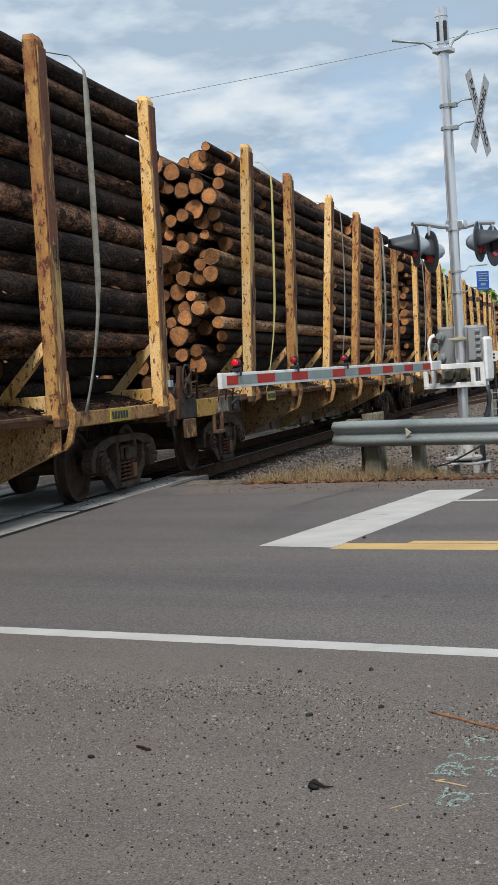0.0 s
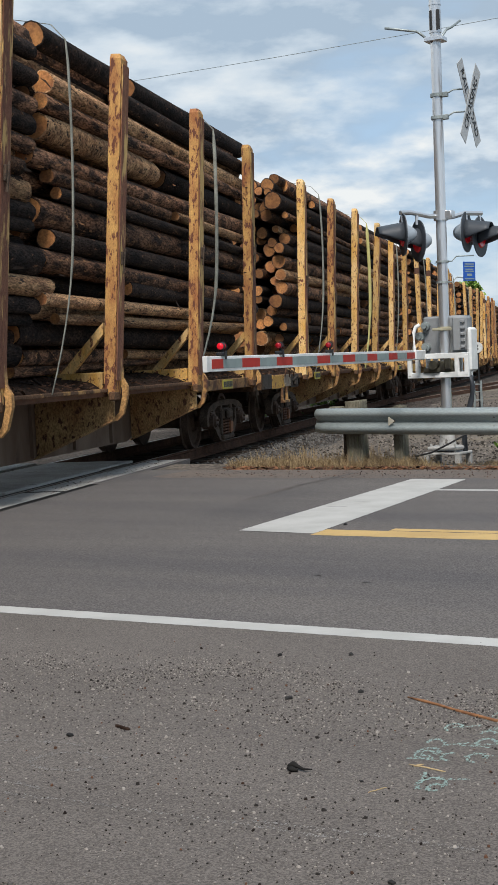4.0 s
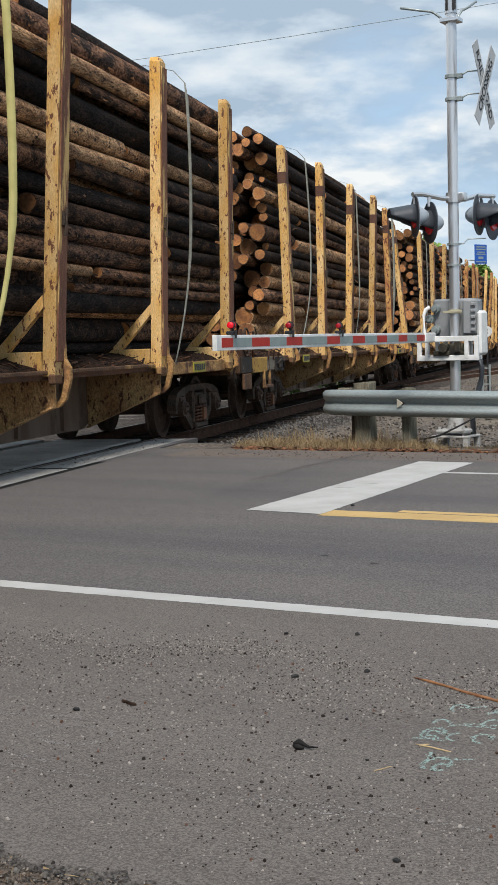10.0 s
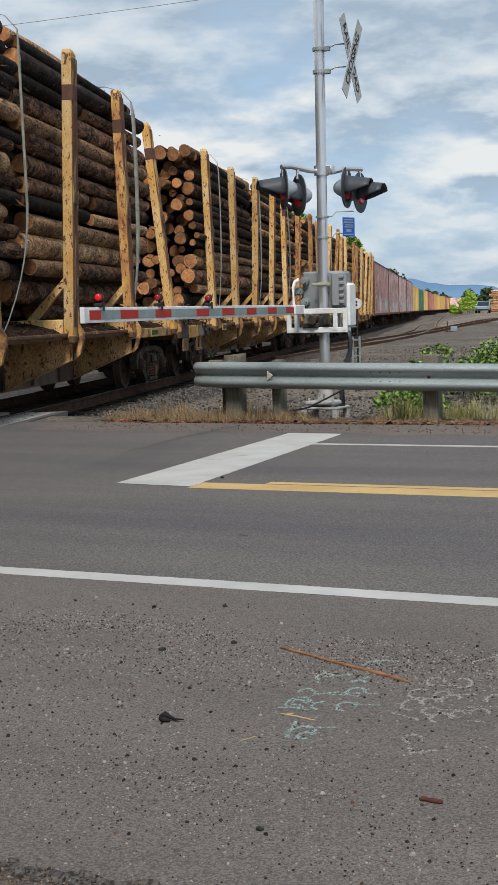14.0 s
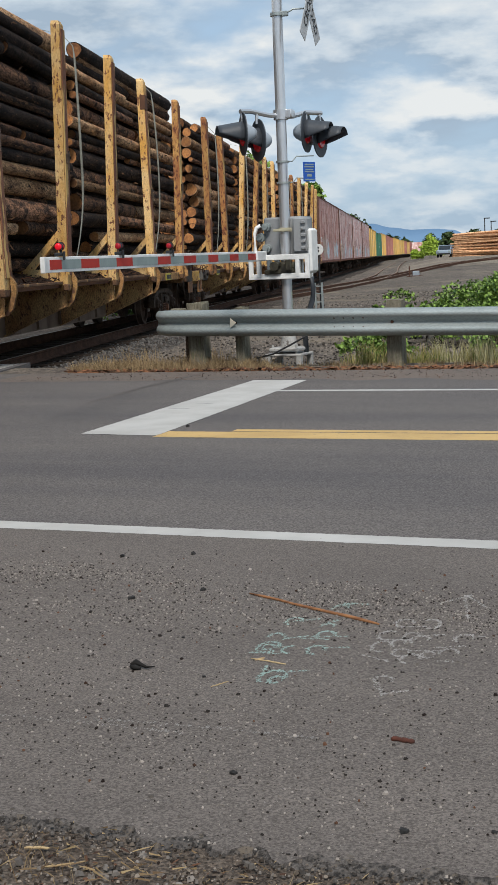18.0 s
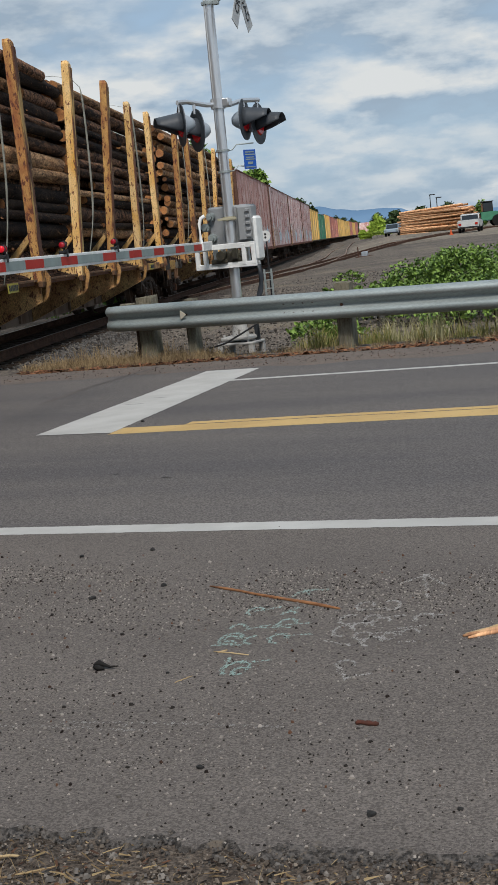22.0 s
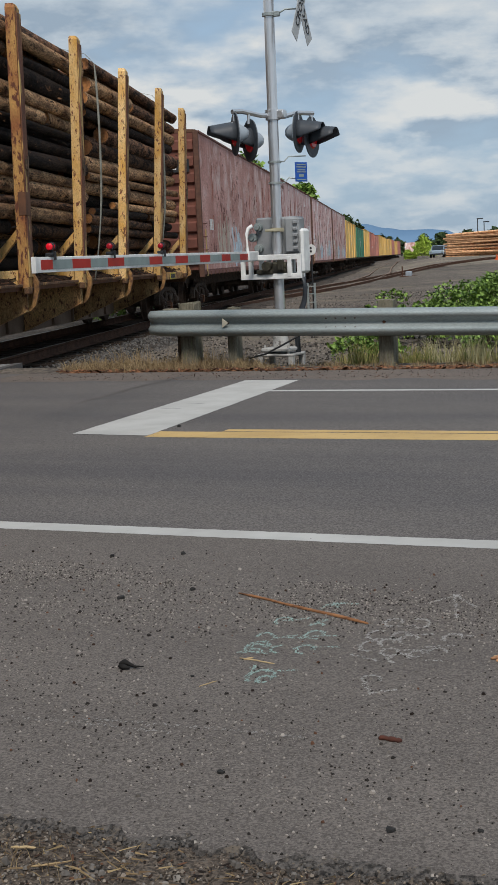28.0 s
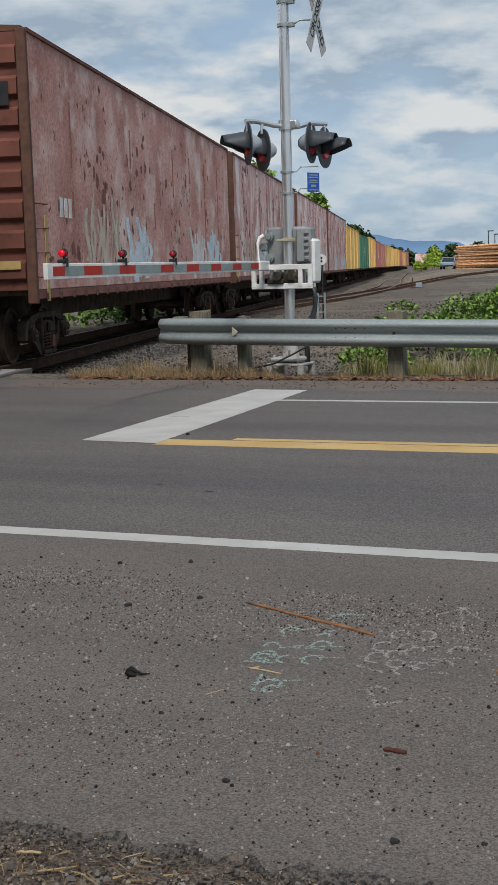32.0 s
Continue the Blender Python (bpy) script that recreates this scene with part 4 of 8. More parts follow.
def make_log_car(stakes, seed):
    """A skeleton flat car with six pairs of stakes, given by their places along the train."""
    rnd = random.Random(seed)
    n_st, T0 = len(stakes), stakes[0]
    span = stakes[-1] - T0
    c = thing("log_car", "rusty yellow railway flat car with tall steel stakes loaded with logs", "railway car", "log cars of the train")
    xa, xb = -3.85, span + 0.3
    # deck plate and the channel along each edge
    bm = bmesh.new()
    box(bm, xa, xb, -1.34, 1.34, DECK_Z - 0.1, DECK_Z - 0.03)
    part("deck", bm, M["rust"], c)
    for sgn in (-1, 1):
        bm = bmesh.new()
        y = sgn * 1.385
        box(bm, xa, 0.25, y - 0.03, y + 0.03, DECK_Z - 0.1, DECK_Z, 0.012)
        box(bm, 0.25, span - 3.4, y - 0.03, y + 0.03, DECK_Z - 0.045, DECK_Z, 0.008)
        part("side_channel", bm, M["rust_brown"], c, "rusty brown channel along the deck edge")
        bm = bmesh.new()
        box(bm, span - 3.4, xb, y - 0.03, y + 0.03, DECK_Z - 0.17, DECK_Z, 0.012)
        part("end_channel", bm, M["yellow_dull"], c, "dull yellow edge channel over the bogie")
    # deep centre sill, shallower over the bogies
    bm = bmesh.new()
    prism(bm, [(xa, DECK_Z - 0.1), (xb, DECK_Z - 0.1), (xb, DECK_Z - 0.3), (span - 2.0, DECK_Z - 0.3), (span - 3.6, 0.27), (3.2, 0.27), (1.6, DECK_Z - 0.3), (xa, DECK_Z - 0.3)], -0.36, 0.36)
    x = 4.2
    while x < span - 3.8:
        for y in (-0.385, 0.385):
            box(bm, x - 0.03, x + 0.03, y - 0.024, y + 0.024, 0.3, DECK_Z - 0.1)
        x += 1.45
    part("centre_sill", bm, M["sill_grey"], c, "grey-brown rusty centre sill")
    for x in (xa, xb):
        bm = bmesh.new()
        sg = -1 if x < 0 else 1
        box(bm, x - 0.07, x + 0.07, -1.42, 1.42, DECK_Z - 0.26, DECK_Z + 0.02, 0.02)
        part("end_sill", bm, M["rust_brown"], c)
        bm = bmesh.new()
        box(bm, min(x, x + sg * 0.2), max(x, x + sg * 0.2), -0.1, 0.1, 0.7, 0.94, 0.03)
        box(bm, x + sg * 0.13 - 0.09, x + sg * 0.13 + 0.09, -0.2, 0.2, 0.64, 1.0, 0.05)
        part("coupler", bm, M["truck_steel"], c)
        bm = bmesh.new()
        tube(bm, [(x, -0.45, 0.86), (x + sg * 0.1, -0.52, 0.62), (x + sg * 0.2, -0.5, 0.42), (x + sg * 0.26, -0.46, 0.36)], 0.03, 7)
        part("air_hose", bm, M["black"], c)
    # stakes with their bunks, braces, feet and cross-bearers
    for k in range(n_st):
        x = stakes[k] - T0
        inner = 0 < k < n_st - 1
        bm = bmesh.new()
        box(bm, x - 0.11, x + 0.11, -1.34, 1.34, DECK_Z - 0.03, DECK_Z + 0.2, 0.012)
        part("bunk", bm, M["yellow_stake"], c, "dull yellow log bunk")
        for sgn in (-1, 1):
            bm = bmesh.new()
            h = STAKE_TOP + rnd.uniform(-0.05, 0.08)
            y0 = sgn * 1.355
            # a channel with its web outwards and a chamfered head
            w, dpt = 0.12, 0.14
            y1 = y0 + sgn * dpt
            prism(bm, [(-w, y1), (w, y1), (w, y0), (w - 0.03, y0), (w - 0.03, y1 - sgn * 0.03), (-w + 0.03, y1 - sgn * 0.03), (-w + 0.03, y0), (-w, y0)], DECK_Z - 0.06, h, "z")
            for v in bm.verts:
                if v.co.z > h - 0.01 and abs(v.co.x) > w - 0.01:
                    v.co.z -= 0.06
            ob = part("stake", bm, M["stake_worn"] if (seed, k) in WORN else M["yellow_stake"], c)
            if seed == 4:
                # dark repaired band near the head
                bm = bmesh.new()
                box(bm, -w - 0.004, w + 0.006, min(y0, y1 + sgn * 0.02), max(y0, y1 + sgn * 0.02), h - 0.72, h - 0.5, 0.004)
                part("splice_band", bm, M["end_brown"], ob, "dark brown splice band")
            # worn flange along the trailing edge
            bm = bmesh.new()
            box(bm, -w + 0.03, w + 0.012, min(y1 + sgn * 0.001, y1 + sgn * 0.018), max(y1 + sgn * 0.001, y1 + sgn * 0.018), DECK_Z + 0.1, h - 0.12, 0.005)
            part("web_plate", bm, M["rust_yellow"], ob, "rusty red-brown outer plate of the stake")
            lean, out = rnd.uniform(-0.25, 0.25), LEANS[seed][k] if sgn == -1 else -1.5
            ob.matrix_basis = pose(x, 0, 0, 0, 0, 0) @ Matrix.Translation((0, 0, DECK_Z)) @ Matrix.Translation((0, y0, 0)) @ pose(0, 0, 0, out, lean, 0) @ Matrix.Translation((0, -y0, -DECK_Z))
            if sgn == -1:
                if rnd.random() < (0.4 if seed == 5 else 0.2) and seed > 4:
                    # rusty wear band
                    bm = bmesh.new()
                    zb = rnd.choice((4.5, 4.2, 1.75, 2.1)) if seed != 4 else 4.45
                    box(bm, -0.125, 0.125, y0 - dpt - 0.022, y0 - dpt + 0.09, zb, zb + rnd.uniform(0.25, 0.45), 0.003)
                    part("wear_band", bm, M["rust"], ob)
                # small latch on the web
                bm = bmesh.new()
                zb = rnd.uniform(2.6, 3.2)
                box(bm, -0.05, 0.05, y1 - 0.05, y1 - 0.019, zb, zb + 0.16, 0.008)
                rod(bm, (-0.02, y1 - 0.05, zb - 0.1), (0.02, y1 - 0.05, zb + 0.2), 0.014, seg=6)
                part("latch", bm, M["truck_steel"], ob)
                if k in (1, 4, 5):
                    bm = bmesh.new()
                    box(bm, w + 0.023, w + 0.027, y1 + 0.03, y1 + 0.1, 1.3, 1.85)
                    part("reflective_tape", bm, M["tape_yellow"], ob)
            if k == n_st - 1 and sgn == -1:
                bm = bmesh.new()
                box(bm, 0.05, 0.19, y1 - 0.06, y1 - 0.02, DECK_Z + 0.2, DECK_Z + 0.29, 0.006)
                part("tag_box", bm, M["lamp_grey"], ob, "small pale grey box")
            # curved foot that hooks round the deck edge
            s_ = sgn
            bm = bmesh.new()
            zlow = 0.72 if inner else 0.92
            prism(bm, [(s_ * 1.42, DECK_Z + 0.45), (s_ * 1.52, DECK_Z + 0.45), (s_ * 1.53, DECK_Z + 0.12), (s_ * 1.585, DECK_Z + 0.02), (s_ * 1.585, DECK_Z - 0.1), (s_ * 1.52, zlow + 0.08), (s_ * 1.44, zlow), (s_ * 1.4, zlow), (s_ * 1.4, zlow + 0.04), (s_ * 1.46, zlow + 0.1), (s_ * 1.515, DECK_Z - 0.1), (s_ * 1.515, DECK_Z), (s_ * 1.45, DECK_Z + 0.08)], x + w - 0.03, x + w + 0.035, "x")
            part("stake_foot", bm, M["yellow_dull"], c)
            bm = bmesh.new()
            box(bm, x - 0.14, x + 0.08, s_ * 1.46 - 0.04, s_ * 1.46 + 0.04, DECK_Z - 0.15, DECK_Z - 0.04, 0.015)
            part("foot_clamp", bm, M["rust_brown"], c)
            if inner:
                # cross-bearer web, deepening towards the centre sill, with a lip along its lower edge
                bm = bmesh.new()
                prism(bm, [(s_ * 1.41, DECK_Z - 0.03), (s_ * 1.41, 0.74), (s_ * 0.37, 0.3), (s_ * 0.37, DECK_Z - 0.03)], x + 0.06, x + 0.1, "x")
                prism(bm, [(s_ * 1.41, 0.74), (s_ * 1.41, 0.715), (s_ * 0.37, 0.275), (s_ * 0.37, 0.3)], x - 0.04, x + 0.1, "x")
                part("cross_bearer", bm, M["yellow_car"], c, "rust-streaked dull yellow cross-bearer plate")
            # gusset brace from bunk to stake
            bm = bmesh.new()
            prism(bm, [(s_ * 1.36, DECK_Z + 0.8), (s_ * 1.36, DECK_Z + 0.66), (s_ * 0.93, DECK_Z + 0.2), (s_ * 0.78, DECK_Z + 0.2)], x - 0.05, x + 0.05, "x")
            part("brace", bm, M["yellow_stake"], c)
    # bark litter on the deck: an uneven heap with loose pieces on it
    bm = bmesh.new()
    rows = []
    nx = 64
    for i in range(nx + 1):
        x = xa + 0.15 + (xb - xa - 0.3) * i / nx
        rows.append([bm.verts.new((x, y, DECK_Z - 0.02 if abs(y) > 1.3 else DECK_Z + hh + rnd.uniform(-0.035, 0.035))) for y, hh in ((-1.33, 0.0), (-1.2, 0.05), (-0.95, 0.12), (-0.6, 0.17), (0.0, 0.18), (0.6, 0.17), (1.2, 0.06), (1.33, 0.0))])
    for p, q in zip(rows, rows[1:]):
        for j in range(7):
            bm.faces.new((p[j], p[j + 1], q[j + 1], q[j]))
    bmesh.ops.recalc_face_normals(bm, faces=bm.faces)
    tagged(part("bark_bed", bm, M["debris"], c), kind="stuff")
    V, F = [], []
    for k in range(1300):
        yy = rnd.uniform(-1.38, -0.6)
        p = Vector((rnd.uniform(xa + 0.05, xb - 0.05), yy, DECK_Z + rnd.uniform(-0.01, 0.06) + 0.15 * max(0.0, min(1.0, (yy + 1.3) / 0.7))))
        q = Euler((rnd.uniform(-0.5, 0.5), rnd.uniform(-0.5, 0.5), rnd.uniform(0, 6))).to_matrix()
        u, v, w = 0.012 + 0.1 * rnd.random() ** 3, rnd.uniform(0.004, 0.016), 0.005
        b0 = len(V)
        V += [tuple(p + q @ Vector((u * i, v * j, w * l))) for i in (-1, 1) for j in (-1, 1) for l in (-1, 1)]
        F += [[b0 + i for i in f] for f in ((0, 1, 3, 2), (4, 6, 7, 5), (0, 4, 5, 1), (2, 3, 7, 6), (0, 2, 6, 4), (1, 5, 7, 3))]
    me = bpy.data.meshes.new("bark_litter")
    me.from_pydata(V, [], F)
    me.materials.append(M["debris_isl"])
    tagged(share("bark_litter", me, c), kind="stuff")
    # reporting plates on the edge channel: dark bars on yellow
    for x0 in (1.2, span - 1.9):
        bm = bmesh.new()
        box(bm, x0, x0 + 0.62, -1.431, -1.4165, DECK_Z - 0.16, DECK_Z - 0.01)
        plate = part("number_plate", bm, M["plate_yellow"], c)
        for k in range(6):
            bm = bmesh.new()
            box(bm, x0 + 0.04 + 0.095 * k, x0 + 0.105 + 0.095 * k, -1.436, -1.4315, DECK_Z - 0.13, DECK_Z - 0.04)
            part("marking_bar", bm, M["black"], plate)
    # leading end: side hand brake on a bracket, sheeted corner, painted plates, step and grab irons
    hx, hy, hz = xa + 0.25, -1.47, 1.38
    braked = seed != 3
    bm = bmesh.new()
    ring = [(hx + 0.2 * math.cos(i * math.pi / 10), hy, hz + 0.23 * math.sin(i * math.pi / 10)) for i in range(21)]
    tube(bm, ring, 0.016, 6)
    rod(bm, (hx, hy + 0.06, hz), (hx, hy - 0.04, hz), 0.06, seg=12)
    for q in range(4):
        rod(bm, (hx, hy, hz), (hx + 0.2 * math.cos(q * 1.571 + 0.5), hy, hz + 0.23 * math.sin(q * 1.571 + 0.5)), 0.016, seg=6)
    if braked:
        part("hand_brake", bm, M["truck_steel"], c, "dark hand brake wheel")
    bm = bmesh.new()
    prism(bm, [(hx - 0.12, 1.05), (hx + 0.12, 1.05), (hx + 0.15, 1.3), (hx + 0.04, 1.6), (hx - 0.05, 1.6), (hx - 0.15, 1.3)], hy + 0.07, hy + 0.12)
    rod(bm, (hx, hy + 0.09, 0.7), (hx, hy + 0.09, 1.2), 0.025, seg=8)
    if braked:
        part("brake_housing", bm, M["rust"], c, "rusty brake housing plate")
    bm = bmesh.new()
    for z in (0.78, 0.95, 1.2, 1.42):
        box(bm, xa - 0.1, xa + 0.02, -1.36, -1.24, z, z + rnd.uniform(0.06, 0.14), 0.01)
    rod(bm, (xa - 0.06, -1.3, 0.75), (xa - 0.06, -1.3, 1.6), 0.03, seg=8)
    tube(bm, [(xa - 0.05, -1.4, 1.35), (xa - 0.2, -1.38, 1.2), (xa - 0.22, -1.36, 0.8), (xa - 0.1, -1.36, 0.55)], 0.02, 6)
    part("uncoupling_gear", bm, M["truck_steel"], c, "dark rods and brackets at the car end")
    bm = bmesh.new()
    tube(bm, [(hx + 0.2, -1.44, DECK_Z), (hx + 0.24, -1.46, DECK_Z + 0.42), (hx + 0.52, -1.46, DECK_Z + 0.44), (hx + 0.54, -1.44, DECK_Z)], 0.016, 6)
    rod(bm, (hx + 0.21, -1.45, DECK_Z + 0.24), (hx + 0.54, -1.45, DECK_Z + 0.25), 0.014, seg=6)
    if braked:
        part("hand_rail", bm, M["rust"], c)
    for gx in (xa + 1.85, xa + 2.25):
        bm = bmesh.new()
        tube(bm, [(gx, -1.45, DECK_Z - 0.06), (gx, -1.48, DECK_Z + 0.1), (gx + 0.12, -1.48, DECK_Z + 0.13), (gx + 0.4, -1.48, DECK_Z + 0.1), (gx + 0.4, -1.45, DECK_Z - 0.06)], 0.014, 6)
        part("grab_iron", bm, M["rust"], c)
    for px, pw, zb, zt, pm in ((xa, 0.72, DECK_Z - 0.25, DECK_Z + 0.02, "grime"), (xa + 0.74, 1.05, DECK_Z - 0.26, DECK_Z - 0.005, "yellow_plate"), (xa + 1.81, 0.6, DECK_Z - 0.24, DECK_Z - 0.005, "sill_pale"), (xa + 2.43, 0.72, DECK_Z - 0.27, DECK_Z - 0.01, "grime")):
        bm = bmesh.new()
        box(bm, px, px + pw, -1.45, -1.42, zb, zt, 0.008)
        for bx in (0.06, pw - 0.06):
            for bz in (0.05, zt - zb - 0.05):
                rod(bm, (px + bx, -1.462, zb + bz), (px + bx, -1.448, zb + bz), 0.016, seg=6)
        part("end_plate", bm, M[pm], c)
    bm = bmesh.new()
    box(bm, xa + 0.05, xa + 0.56, -1.47, -1.43, 0.6, 0.86, 0.01)
    box(bm, xa + 0.32, xa + 0.36, -1.48, -1.43, 0.6, 0.86, 0.006)
    if braked:
        part("corner_step", bm, M["rust_brown"], c, "rusty yellow step plate under the car corner")
    bm = bmesh.new()
    for gx in (xa + 1.56, xa + 1.98):
        box(bm, gx - 0.03, gx + 0.03, -1.47, -1.42, 0.6, 0.88, 0.006)
    box(bm, xa + 1.53, xa + 2.01, -1.5, -1.42, 0.58, 0.63, 0.006)
    part("step", bm, M["rust_brown"], c, "rusty yellow stirrup step")
    bm = bmesh.new()
    tube(bm, [(xa + 2.55, -1.46, 0.98), (xa + 2.72, -1.5, 1.06), (xa + 2.95, -1.5, 1.02), (xa + 3.1, -1.46, 0.92)], 0.018, 6)
    box(bm, xa + 2.62, xa + 2.86, -1.5, -1.45, 0.9, 0.98, 0.01)
    part("release_valve", bm, M["grime"], c)
    make_truck(c, -0.55)
    make_truck(c, span - 0.58)
    TRAIN.append((c, T0))

    # the load: a thing of its own that rides with the car
    load = thing("log_stack", "stack of dark conifer logs with sawn orange ends between the stakes", "logs", "log loads of the train")
    mid = span * rnd.uniform(0.42, 0.52)
    top = STAKE_TOP + LOAD_TOPS[seed]
    spread = math.tan(radians(max(0.3, sum(LEANS[seed][1:5]) / 4))) * 0.85
    kinds = (LOGS_DARK, LOGS_BARK, LOGS_PALE)

    def lay(x0, x1, y, z, r, tilt, tag):
        flip = rnd.random() < 0.5
        me = rnd.choice(rnd.choices(kinds, tag)[0])
        share("log", me, load, Matrix.Translation((x1 if flip else x0, y, z)) @ pose(0, 0, 0, rnd.uniform(0, 360), tilt, (180 if flip else 0) + rnd.gauss(0, 0.25)) @ Matrix.Diagonal((x1 - x0, r, r, 1)))

    for stack in (0, 1):
        lo, hi = (-0.85, mid - 0.15) if stack == 0 else (mid + 0.15, span + (-1.1 if seed == 4 else 0.15 if seed == 7 else 0.85))
        # the faces of each half stay behind its most upright stake
        held = LEANS[seed][:3] if stack == 0 else LEANS[seed][3:5] if seed == 4 else LEANS[seed][3:]
        flare = min(spread, math.tan(radians(min(held) + 0.5)))
        # the outer face: one log over the other, of all thicknesses
        z = DECK_Z + 0.17
        while z < top - 0.12:
            r = min(0.19, max(0.07, rnd.gauss(0.122, 0.03)))
            y = -1.3 + r + max(0.0, 1.9 - z) * 0.75 + rnd.uniform(0, 0.05) - flare * (z - DECK_Z)
            if top - z < 0.4:
                y += rnd.uniform(0.0, 0.25)
            x0, x1 = lo + rnd.gauss(0, 0.22), hi + rnd.gauss(0, 0.22)
            u = rnd.random()
            tag = list(BARKS[seed])
            if seed == 4 and 2.2 < z < 3.1:
                tag = [1, 2, 8]
            tilt = rnd.gauss(0, 0.35)
            if u < 0.32:
                # two shorter logs end to end, with a gap between them
                cut = x0 + (x1 - x0) * rnd.uniform(0.25, 0.75)
                lay(x0, cut, y, z + r, r, tilt, tag)
                r2 = r * rnd.uniform(0.7, 1.1)
                lay(cut + rnd.uniform(0.1, 0.5), x1, y + r2 - r + rnd.uniform(0.0, 0.05), z + r2 + rnd.uniform(0, 0.02), r2, rnd.gauss(0, 0.5), tag)
            elif u < 0.45:
                lay(x0 + rnd.uniform(0.8, 3.0), x1, y, z + r, r, tilt, tag)
            else:
                lay(x0, x1, y, z + r, r, tilt, tag)
            z += 2 * r * 0.985
        # the logs behind, in uneven rows
        z = DECK_Z + 0.17
        while z < top - 0.05:
            rr = rnd.uniform(0.115, 0.155)
            y = -1.02 + max(0.0, 1.9 - z) * 0.75 - flare * (z - DECK_Z)
            end = 1.3 - max(0.0, 1.9 - z) * 0.75
            cols = 0
            while y < end:
                r = max(0.08, rr * rnd.uniform(0.65, 1.25))
                zz = z + rr + rnd.uniform(-0.06, 0.06)
                if zz + r < top + 0.1 and (stack == 0 or cols < 6):
                    x0, x1 = lo + rnd.gauss(0, 0.2), hi + rnd.gauss(0, 0.22)
                    if stack == 0 and rnd.random() < 0.15:
                        x0 += rnd.uniform(0.3, 1.2)
                    if stack == 1 and rnd.random() < 0.15:
                        x0 += rnd.uniform(0.4, 1.6)
                    lay(x0, x1, y + r, zz, r, rnd.gauss(0, 0.4), BARKS[seed])
                y += 2 * r * 0.97
                cols += 1
            z += 2 * rr * 0.85
        # a few crooked ones on top
        for k in range(4):
            r = rnd.uniform(0.09, 0.15)
            x0 = lo + rnd.uniform(-0.1, 1.2)
            lay(x0, hi + rnd.uniform(-1.2, 0.3), -1.15 + 0.55 * k + rnd.uniform(-0.1, 0.1), top - r + rnd.uniform(-0.04, 0.04), r, rnd.gauss(0, 0.3), BARKS[seed])
    # torn strips of bark on the outer face
    V, F = [], []
    for k in range(90):
        z = rnd.uniform(DECK_Z + 0.4, top - 0.25)
        p = Vector((rnd.uniform(-0.8, span + 0.7), -1.36 - spread * (z - DECK_Z) - rnd.uniform(0.0, 0.03), z))
        ln, wd, a = 0.015 + 0.07 * rnd.random() ** 2, rnd.uniform(0.006, 0.02), rnd.gauss(0, 0.5)
        d_, n_ = Vector((math.cos(a), -rnd.uniform(0.0, 0.35), math.sin(a))), Vector((-math.sin(a), 0, math.cos(a)))
        b0 = len(V)
        bend = Vector((0, -rnd.uniform(0.0, 0.04), -rnd.uniform(0.0, 0.03)))
        for q_, u in ((-1.0, 0.3), (0.0, 1.0), (1.0, 0.25)):
            m_ = p + d_ * ln * q_ + (bend if q_ > 0.5 else Vector())
            V += [tuple(m_ + n_ * wd * u), tuple(m_ - n_ * wd * u), tuple(m_ + Vector((0, 0.012, 0)))]
        for q_ in (0, 3):
            for i in range(3):
                F.append([b0 + q_ + i, b0 + q_ + (i + 1) % 3, b0 + q_ + 3 + (i + 1) % 3, b0 + q_ + 3 + i])
    tagged(add_mesh("bark_strip", V, F, M["strip_isl"], load), kind="stuff")
    # tie-down straps: over the top, then slack down the face to the deck edge
    for k, (xs, w, yellow) in enumerate(STRAPS.get(seed, ((4.4, 0.02, 0), (12.0, 0.014, 0)))):
        bm = bmesh.new()
        prev = None
        bow, ph, facing = rnd.uniform(-0.12, 0.12), rnd.uniform(0, 3), rnd.uniform(0.5, 1.1)
        lip = -1.36 - spread * (top - DECK_Z)
        line = [(xs, -0.5, top + 0.17), (xs, -0.95, top + 0.16), (xs, lip + 0.16, top + 0.06), (xs, lip, top - 0.12)]
        foot = rnd.uniform(0.5, 1.3)
        for i in range(1, 17):
            u = i / 16
            lay_ = lip + (-1.43 - lip) * u - 0.05 * math.sin(math.pi * u) - 0.02 * math.sin(4 * u + ph)
            drop = (max(0.0, u - 0.55) / 0.45) ** 2
            line.append((xs + bow * math.sin(3.1 * u) - foot * drop, lay_, top - 0.12 - (top - 0.1 - DECK_Z) * u))
        for i, p in enumerate(line):
            u = i / (len(line) - 1)
            turn = facing * (0.5 + 0.9 * math.sin(math.pi * min(1.0, u * 1.15)) + 0.25 * math.sin(9 * u + ph)) if i > 3 else 0.0
            ww = w * (0.7 if u < 0.7 else 0.45)
            dx, dy = ww * math.cos(turn), ww * math.sin(turn)
            pair = [bm.verts.new((p[0] - dx, p[1] + dy - 0.004, p[2])), bm.verts.new((p[0] + dx, p[1] - dy - 0.01, p[2]))]
            if prev:
                bm.faces.new((prev[0], prev[1], pair[1], pair[0])).smooth = True
            prev = pair
        ob = part("strap", bm, M["strap_yellow"] if yellow else M["strap"], load, "slack yellow-green tie-down strap" if yellow else "slack grey webbing tie-down strap")
        so = ob.modifiers.new("thickness", "SOLIDIFY")
        so.thickness = 0.006
    TRAIN.append((load, T0))


